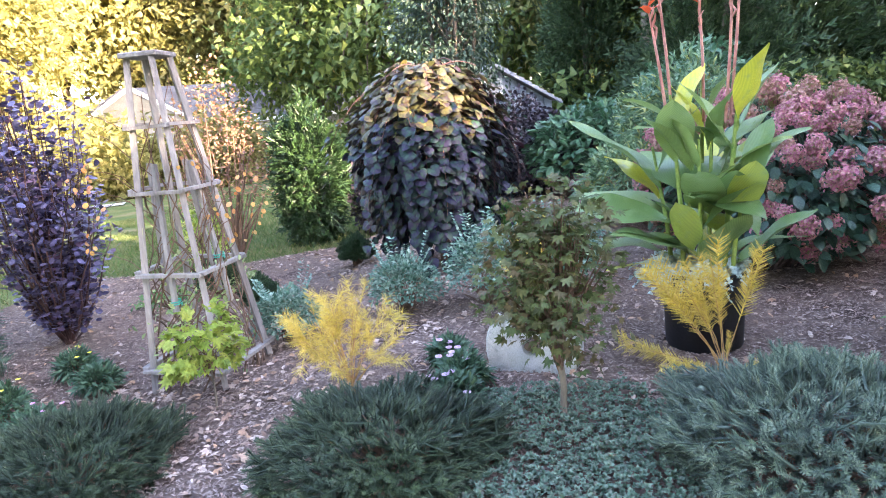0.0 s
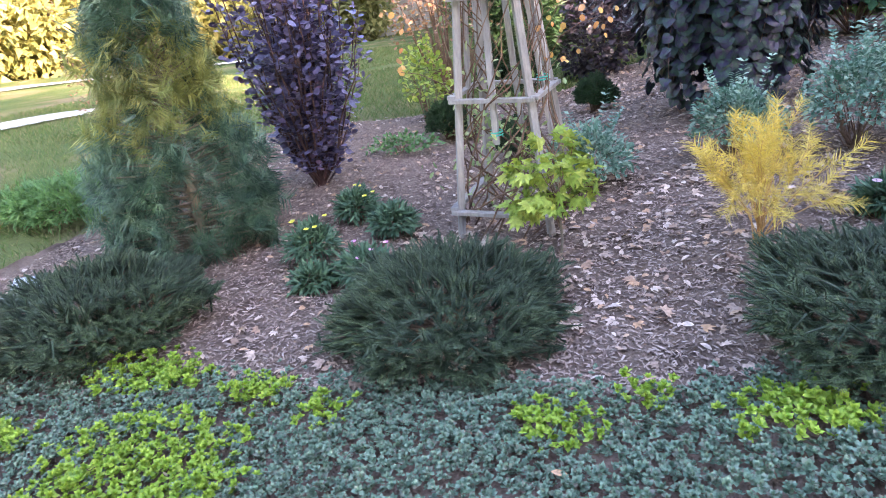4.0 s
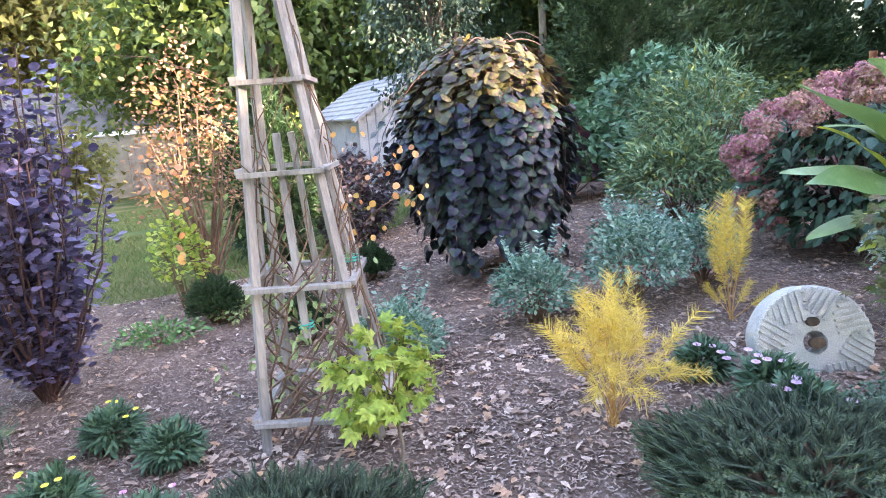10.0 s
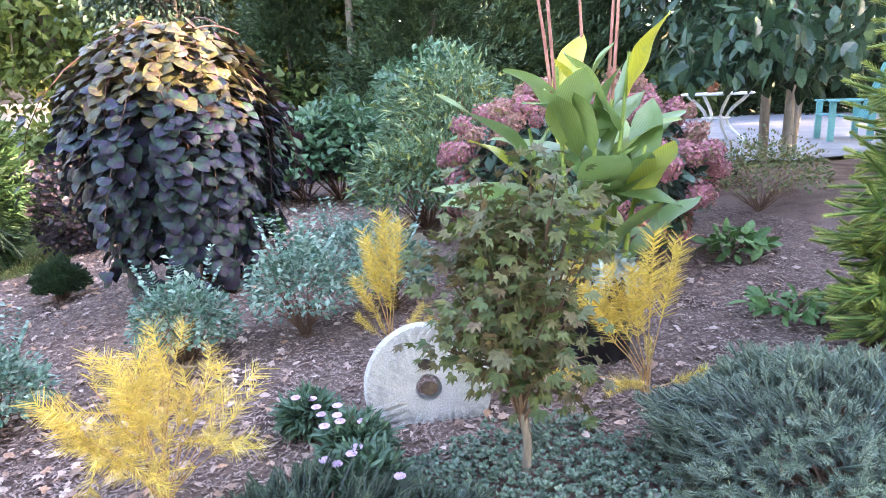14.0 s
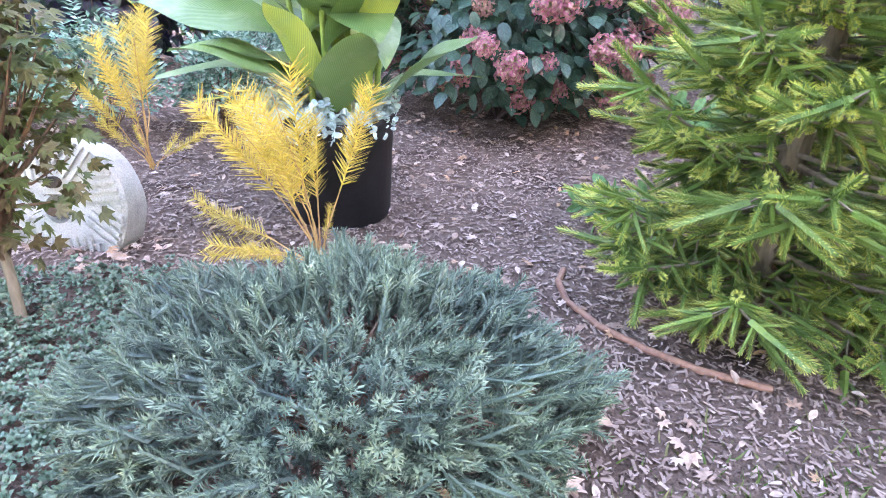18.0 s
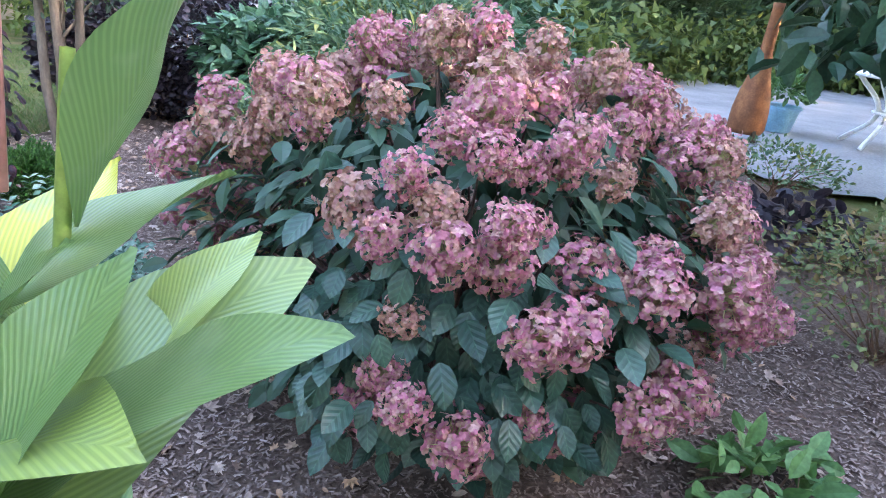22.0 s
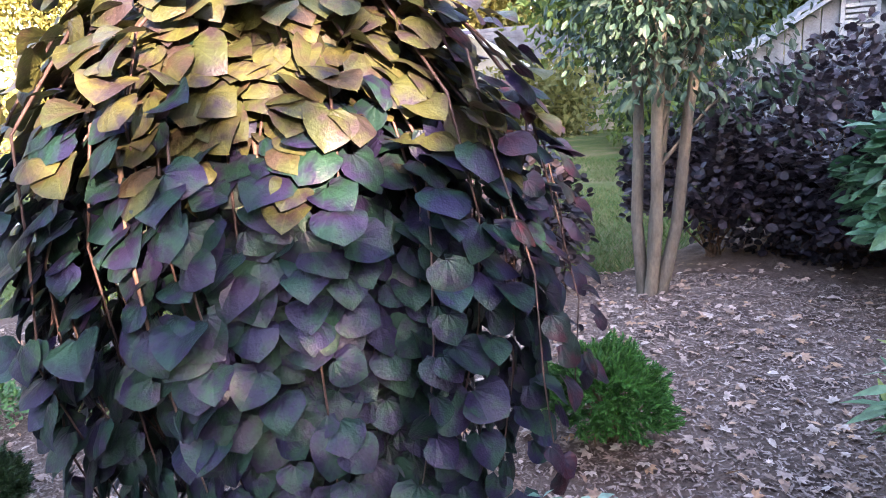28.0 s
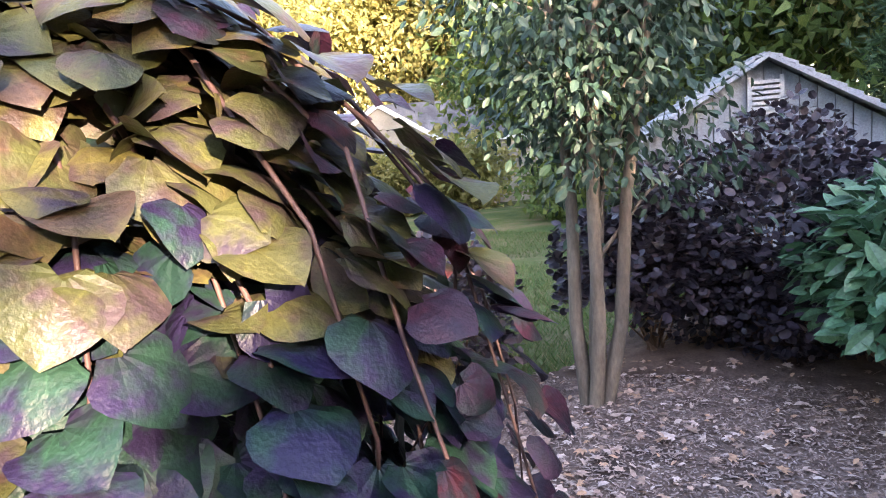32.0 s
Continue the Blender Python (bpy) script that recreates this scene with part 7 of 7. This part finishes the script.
def tall_vase():
    x, y = 7.62, 5.17
    ob = thing("fire_pot", (x, y, 0.62), "tall rusty conical iron fire pot on short feet", "fire pot")
    link("body", lathe([(0.0, 0.08), (0.15, 0.08), (0.175, 0.13), (0.17, 0.30), (0.14, 0.48), (0.095, 0.64), (0.06, 0.84), (0.048, 1.22), (0.054, 1.27), (0.04, 1.27), (0.036, 1.1)], 28), M["rust"], ob, smooth=True)
    for i in range(3):
        a = i * 2.094 + 0.5
        link("foot", beam((0.15 * math.cos(a), 0.15 * math.sin(a), 0.13), (0.19 * math.cos(a), 0.19 * math.sin(a), 0.015), 0.04, 0.03, (math.sin(a), -math.cos(a), 0)), M["hole"], ob, "black iron foot")


tall_vase()


def blue_planter(x, y):
    r = np.random.default_rng(77)
    ob = thing("planter", (x, y, 0.62), "light blue glazed planter with a leafy plant on the patio", "planter")
    link("bowl", lathe([(0.0, 0.0), (0.13, 0.0), (0.15, 0.02), (0.19, 0.24), (0.215, 0.27), (0.205, 0.29), (0.18, 0.25), (0.0, 0.23)], 28), M["blue_glaze"], ob, smooth=True)
    p, d = shrub_points(380, 0.26, 0.26, 0.36, r, 0.3)
    link("foliage", stamp(OVAL, scatter_frames(unit(d + r.normal(size=d.shape) * 0.4), r, 0.5, 0.085), p + np.array([0, 0, 0.24])), M["juniper"], ob)


blue_planter(8.46, 5.9)

# ---- stepping stones, hose and small plants at the left ----
r_ = np.random.default_rng(301)
for k, (x, y, w, d, a) in enumerate(((-2.20, -1.66, 0.36, 0.22, 0.5), (-2.12, -1.39, 0.34, 0.17, 0.3), (-2.12, -1.17, 0.24, 0.15, 0.4), (-2.22, -0.97, 0.22, 0.16, -0.2), (-2.24, -0.78, 0.30, 0.14, 0.6), (-2.42, -0.70, 0.2, 0.12, 0.2), (-2.3, -1.95, 0.4, 0.25, 0.4))):
    n, w, d = 6, w * 1.35, d * 1.35
    t = np.sort(r_.uniform(0, 6.283, n) * 0.25 + np.arange(n) * 6.283 / n)
    ring = np.stack([np.cos(t) * w / 2 * r_.uniform(0.85, 1.1, n), np.sin(t) * d / 2 * r_.uniform(0.85, 1.1, n)], 1)
    v = np.concatenate([np.column_stack([ring, np.full(n, 0.0)]), np.column_stack([ring, np.full(n, 0.032)]), np.column_stack([ring * 0.93, np.full(n, 0.042)]), [[0, 0, 0.043]]])
    f = [(i, (i + 1) % n, n + (i + 1) % n, n + i) for i in range(n)] + [(n + i, n + (i + 1) % n, 2 * n + (i + 1) % n, 2 * n + i) for i in range(n)] + [(2 * n + i, 2 * n + (i + 1) % n, 3 * n, 3 * n) for i in range(n)]
    me = bpy.data.meshes.new("stepping_stone")
    me.from_pydata(v.tolist(), [], [tuple(dict.fromkeys(q)) for q in f])
    me.materials.append(M["slate"])
    ob = new("stepping_stone", me)
    ob.location, ob.rotation_euler[2] = (x, y, float(ground_z(x, y)) - 0.006), a
    tagged(ob, "irregular pale bluestone stepping stone set in the soil", "stone", "stepping stones")

hz = [(4.10, -0.62), (4.06, -0.70), (4.06, -0.82), (4.12, -0.96), (4.22, -1.08), (4.34, -1.18), (4.5, -1.26)]
tagged(link("garden_hose", tube([(x, y, float(ground_z(x, y)) + 0.014) for x, y in hz], 0.011, 8), M["hose"], smooth=True), "brown soaker hose lying on the mulch", "hose")
hz = [(-3.3, -1.9), (-2.8, -1.62), (-2.4, -1.5), (-2.0, -1.5), (-1.8, -1.52)]
tagged(link("drip_line", tube([(x, y, float(ground_z(x, y)) + 0.012) for x, y in hz], 0.008, 6), M["pot"], smooth=True), "thin black irrigation tube across the stones", "tube")

leafy_shrub("lambs_ear", -2.78, -0.98, 0.34, 0.26, 0.16, OVAL, 0.042, 1700, "lambs_ear", "mat of silvery felted leaves beside the stepping stones", "perennial", 311, 0.2, 0.5, 10)
leafy_shrub("creeping_juniper", -3.15, 0.42, 0.62, 0.34, 0.24, CEDAR_SPRIG, 0.10, 900, "juniper", "low spreading green juniper at the lawn edge", "shrub", 312, 0.3, 0.6, 20)
leafy_shrub("yellow_tuft", -2.5, -1.55, 0.16, 0.12, 0.08, SMALL, 0.04, 160, "amsonia", "small yellowing tuft by the stones", "perennial", 313, 0.2, 0.6, 8)
for k, (x, y, rx, h, flower) in enumerate(((-0.76, -0.32, 0.13, 0.22, "yellow"), (-0.74, 0.30, 0.12, 0.19, "yellow"), (-0.42, 0.08, 0.12, 0.17, None), (-0.36, -0.55, 0.13, 0.17, "pink"), (2.05, -0.62, 0.10, 0.16, "mauve"), (1.95, -0.30, 0.09, 0.13, "mauve"), (2.02, -0.82, 0.11, 0.15, "mauve"), (-0.62, -0.62, 0.09, 0.10, None))):
    ob = leafy_shrub("dianthus", x, y, rx, rx, h, NARROW, 0.06, 900, "herb", "bushy grey-green dianthus" + (" with a few %s flowers" % flower if flower else " tuft in the mulch"), "perennial", 320 + k, 0.3, 1.4, 16, group="flowering herbs")
    if flower:
        r = np.random.default_rng(340 + k)
        for i in range(5):
            c = np.array([r.normal() * rx * 0.55, r.normal() * rx * 0.5 - 0.03, h * r.uniform(0.95, 1.2)])
            th = np.arange(7) * 6.283 / 7
            al = np.stack([np.cos(th), np.sin(th) - 0.2, np.full(7, 0.35)], 1)
            link("flower", stamp(ROUND, frames_of(al, np.tile([0, -0.5, 1.0], (7, 1)), np.full(7, 0.019 if flower == "mauve" else 0.015)), np.tile(c, (7, 1))), M[flower], ob)

# boulders under the woods
for k, (x, y, s) in enumerate(((-19.5, 11.2, 0.9), (-21.5, 10.6, 0.6))):
    bm = bmesh.new()
    bmesh.ops.create_icosphere(bm, subdivisions=3, radius=1.0)
    for v in bm.verts:
        v.co *= 1 + 0.35 * noise.noise(v.co * 1.3 + Vector((k * 5, 0, 0)))
        v.co.z *= 0.6
    me = bpy.data.meshes.new("boulder")
    bm.to_mesh(me), bm.free()
    me.materials.append(M["boulder"])
    ob = new("boulder", me)
    ob.location, ob.scale = (x, y, float(ground_z(x, y)) + 0.2), (s * 1.3, s, s)
    tagged(ob, "grey boulder at the edge of the woods", "boulder")

# ---- ground covers and litter, joined as stuff ----
def rosette(leaves, seed):
    r = np.random.default_rng(seed)
    th = np.arange(leaves) * 2.39996
    tilt = np.linspace(2.2, 0.05, leaves)
    al = np.stack([np.cos(th), np.sin(th), tilt], 1)
    return stamp(FLESHY, frames_of(al, np.tile([0, 0, 1.0], (leaves, 1)) - al * 0.4, np.linspace(0.45, 1.0, leaves)), np.zeros((leaves, 3)))


FLESHY = (np.array([(-0.36, 0.5, 0.10), (0, 0, 0), (0.36, 0.5, 0.10), (0, 1.0, 0.14)]), np.array([(0, 1, 2, 3)]))
ROS = rosette(13, 1)
LIME = [(-0.97, -1.40, 0.26), (0.73, -1.66, 0.12), (1.36, -1.66, 0.18), (-0.60, -2.00, 0.36), (-0.85, -1.42, 0.2), (0.95, -1.52, 0.10), (-0.1, -1.62, 0.10), (0.62, -1.62, 0.08), (-0.42, -1.55, 0.14), (-1.3, -1.9, 0.16), (1.95, -1.78, 0.10), (2.5, -1.9, 0.12)]


def sedum():
    r = np.random.default_rng(401)
    n = 36000
    x, y = r.uniform(-2.1, 3.3, n), r.uniform(-2.75, -0.6, n)
    k = (y < bed_line(x) + r.normal(size=n) * 0.04)
    for mx, my in ((-1.46, -1.15), (0.18, -1.0), (1.76, -1.24), (3.32, -1.36)):
        k &= (x - mx) ** 2 + (y - my) ** 2 > 0.33 ** 2
    x, y = x[k], y[k]
    z = ground_z(x, y) + r.uniform(0.010, 0.055, len(x)) + 0.02 * np.sin(x * 6) * np.cos(y * 7)
    lime = np.zeros(len(x), bool)
    for lx, ly, lr in LIME:
        lime |= ((x - lx) ** 2 + (y - ly) ** 2 * 1.6) < (lr * r.uniform(0.05, 1.25, len(x))) ** 2
    p = np.stack([x, y, z], 1)
    up = unit(np.stack([r.normal(size=len(x)) * 0.35, r.normal(size=len(x)) * 0.35 - 0.1, np.ones(len(x))], 1))
    a = r.uniform(0, 6.283, len(x))
    side = unit(np.cross(up, np.stack([np.cos(a), np.sin(a), 0 * a], 1)))
    fr = frames_of(side, up, r.uniform(0.014, 0.024, len(x)))
    tagged(link("sedum_carpet", stamp(ROS, fr[~lime], p[~lime]), M["sedum"]), "carpet of blue-green sedum rosettes", "ground cover", kind="stuff")
    fr2 = frames_of(side, up, r.uniform(0.016, 0.030, len(x)))
    tagged(link("lime_sedum", stamp(ROS, fr2[lime], p[lime] + np.array([0, 0, 0.02])), M["lime_sedum"]), "bright lime green stonecrop patches", "ground cover", kind="stuff")


sedum()


def litter():
    r = np.random.default_rng(411)
    n = 290000
    x, y = r.uniform(-2.7, 5.9, n), r.uniform(-2.1, 5.2, n)
    k = in_bed(x, y) & (y > bed_line(x) - 0.02)
    x, y = x[k], y[k]
    p = np.stack([x, y, ground_z(x, y) + r.uniform(0.004, 0.016, len(x))], 1)
    th = r.uniform(0, 6.283, len(x))
    al = np.stack([np.cos(th), np.sin(th), r.normal(size=len(x)) * 0.15], 1)
    tagged(link("bark_chips", stamp(CHIP, frames_of(al, np.tile([0, 0, 1.0], (len(x), 1)) + r.normal(size=(len(x), 3)) * 0.25, r.uniform(0.009, 0.027, len(x))), p), M["chips"]), "shredded brown bark mulch pieces", "mulch", kind="stuff")
    n = 19000
    x, y = r.uniform(-2.7, 5.5, n), r.uniform(-2.4, 5.5, n)
    k = in_bed(x, y) & ((y > bed_line(x)) | (r.uniform(0, 1, n) < 0.02))
    dens = np.exp(-((x - 0.6) ** 2 + (y - 0.1) ** 2) / 1.2) + 0.35 + np.exp(-((x - 1.4) ** 2 + (y - 3.6) ** 2) / 2.0)
    k &= r.uniform(0, 1.2, n) < dens
    x, y = x[k], y[k]
    p = np.stack([x, y, ground_z(x, y) + r.uniform(0.012, 0.03, len(x))], 1)
    th = r.uniform(0, 6.283, len(x))
    al = np.stack([np.cos(th), np.sin(th), r.normal(size=len(x)) * 0.2], 1)
    fr = frames_of(al, np.tile([0, 0, 1.0], (len(x), 1)) + r.normal(size=(len(x), 3)) * 0.3, r.uniform(0.02, 0.052, len(x)))
    h = len(x) // 2
    tagged(link("fallen_leaves", joined([stamp(OVAL, fr[:h], p[:h]), stamp(MAPLE, fr[h:], p[h:])]), M["litter"]), "scattered dry brown fallen leaves", "leaves", kind="stuff")


CHIP = (np.array([(-0.16, -0.5, 0), (0.12, -0.55, 0.05), (0.2, 0.45, 0.02), (-0.1, 0.55, 0.06)]), np.array([(0, 1, 2, 3)]))
litter()


def grass():
    r = np.random.default_rng(421)
    n = 150000
    x = np.concatenate([r.uniform(-9, 1.2, n // 2), r.uniform(3.3, 7.0, n // 4), r.uniform(-6, 2.0, n // 3)])
    y = np.concatenate([r.uniform(-2.5, 9, n // 2), r.uniform(-3.6, -1.15, n // 4), r.uniform(3, 14, n // 3)])
    k = (~in_bed(x, y) | ((x > 3.9) & (y < -1.25 - r.uniform(0, 0.5, len(x))))) & (y > -3.7) & ~((x > -3.3) & (x < 3.3) & (y < -2.0))
    k &= ~((x > 3.2) & (y < -1.1)) | (r.uniform(0, 1, len(x)) < np.exp(-((x - 4.7) / 1.1) ** 2 - ((y + 2.0) / 0.75) ** 2) * 1.2)
    d = np.abs((x + 12.5) * 9.4 - (y - 0.2) * 10.3) / math.hypot(9.4, 10.3)
    k &= d > 0.36
    x, y = x[k], y[k]
    p = np.stack([x, y, ground_z(x, y) - 0.02], 1)
    th = r.uniform(0, 6.283, len(x))
    al = np.stack([np.cos(th) * 0.7, np.sin(th) * 0.7, np.full(len(x), 0.9)], 1)
    tagged(link("lawn_grass", stamp(BLADE, frames_of(al, rand_dirs(len(x), r), r.uniform(0.03, 0.075, len(x)) * np.where(y > 3, 1.3, 1.0)), p), M["grass"]), "short lawn grass blades", "grass", kind="stuff")


grass()


# ---- parked car by the house, and tall single trunks ----
def parked_car(x, y, turn):
    z = float(ground_z(x, y))
    ob = thing("car", (x, y, z), "silver-blue parked car on the drive", "car")
    ob.rotation_euler[2] = turn
    prof = [(-2.1, 0.35), (-2.15, 0.75), (-1.9, 0.92), (-1.25, 0.98), (-0.75, 1.42), (0.75, 1.45), (1.35, 1.02), (2.0, 0.92), (2.15, 0.70), (2.12, 0.35)]
    v, n = [], len(prof)
    for s, k in ((-0.84, 0.93), (-0.78, 1.0), (0.78, 1.0), (0.84, 0.93)):
        v += [(px * (k if abs(s) > 0.8 else 1), s * (0.86 if pz > 1.1 else 1.0), pz) for px, pz in prof]
    f = [(r * n + i, r * n + i + 1, (r + 1) * n + i + 1, (r + 1) * n + i) for r in range(3) for i in range(n - 1)]
    body = bpy.data.meshes.new("body")
    body.from_pydata(v, [], f + [tuple(range(n)), tuple(range(3 * n, 4 * n))])
    body.materials.append(M["car_paint"])
    link("body", body, None, ob)
    for s in (-1, 1):
        for a, b in ((-1.05, -0.1), (0.0, 1.0)):
            w, g = box_shape(b - a, 0.02, 0.34, 0.004)
            link("window", (w + np.array([(a + b) / 2, s * 0.735, 1.02]), g), M["dark_glass"], ob)
        for px in (-1.35, 1.35):
            a = np.linspace(0, 2 * np.pi, 20, endpoint=False)
            wv, wf = lathe([(0.0, 0.0), (0.20, 0.0), (0.31, 0.02), (0.32, 0.10), (0.31, 0.18), (0.0, 0.18)], 20)
            wheel = link("wheel", (np.stack([wv[:, 0] + px, wv[:, 2] * s + s * 0.66, wv[:, 1] + 0.32], 1), wf), M["pot"], ob, "black tyre")
            rv, rf = lathe([(0.0, 0.0), (0.18, 0.0), (0.19, 0.02)], 16)
            link("rim", (np.stack([rv[:, 0] + px, rv[:, 2] * s + s * 0.842, rv[:, 1] + 0.32], 1), rf), M["white"], wheel)


M["car_paint"] = surface_material("silver_blue_paint", (0.15, 0.18, 0.23), (0.20, 0.23, 0.28), 0.35, 2.0, 40.0, 0.0, metal=0.4, gloss=0.6)
parked_car(-18.2, 20.2, 0.75)
for x, y, h, rad, bark in ((5.38, 12.7, 7.5, 0.13, "bark"), (-21.0, 13.2, 8.0, 0.16, "wood_bark"), (-17.5, 15.2, 8.0, 0.17, "wood_bark"), (-23.5, 12.4, 8.0, 0.14, "wood_bark")):
    r = np.random.default_rng(int(abs(x) * 10))
    ob = thing("tree", (x, y, float(ground_z(x, y))), "tall tree with a slender bare trunk and a high crown", "tree", "tall trunks")
    tilt = r.normal() * 0.5
    top = np.array([tilt, r.normal() * 0.3, h])
    link("trunk", tube([(0, 0, -0.1), top * 0.3 + r.normal(size=3) * 0.05, top * 0.6 + r.normal(size=3) * 0.08, top], [rad, rad * 0.8, rad * 0.6, rad * 0.2], 9), M[bark], ob, smooth=True)
    cr = link("crown", TREES["oak_b" if x < -5 else "green_b"][0], None, ob)
    cr.location, cr.scale = (tilt * 0.8, 0, h * 0.35), (0.75, 0.75, 0.7)
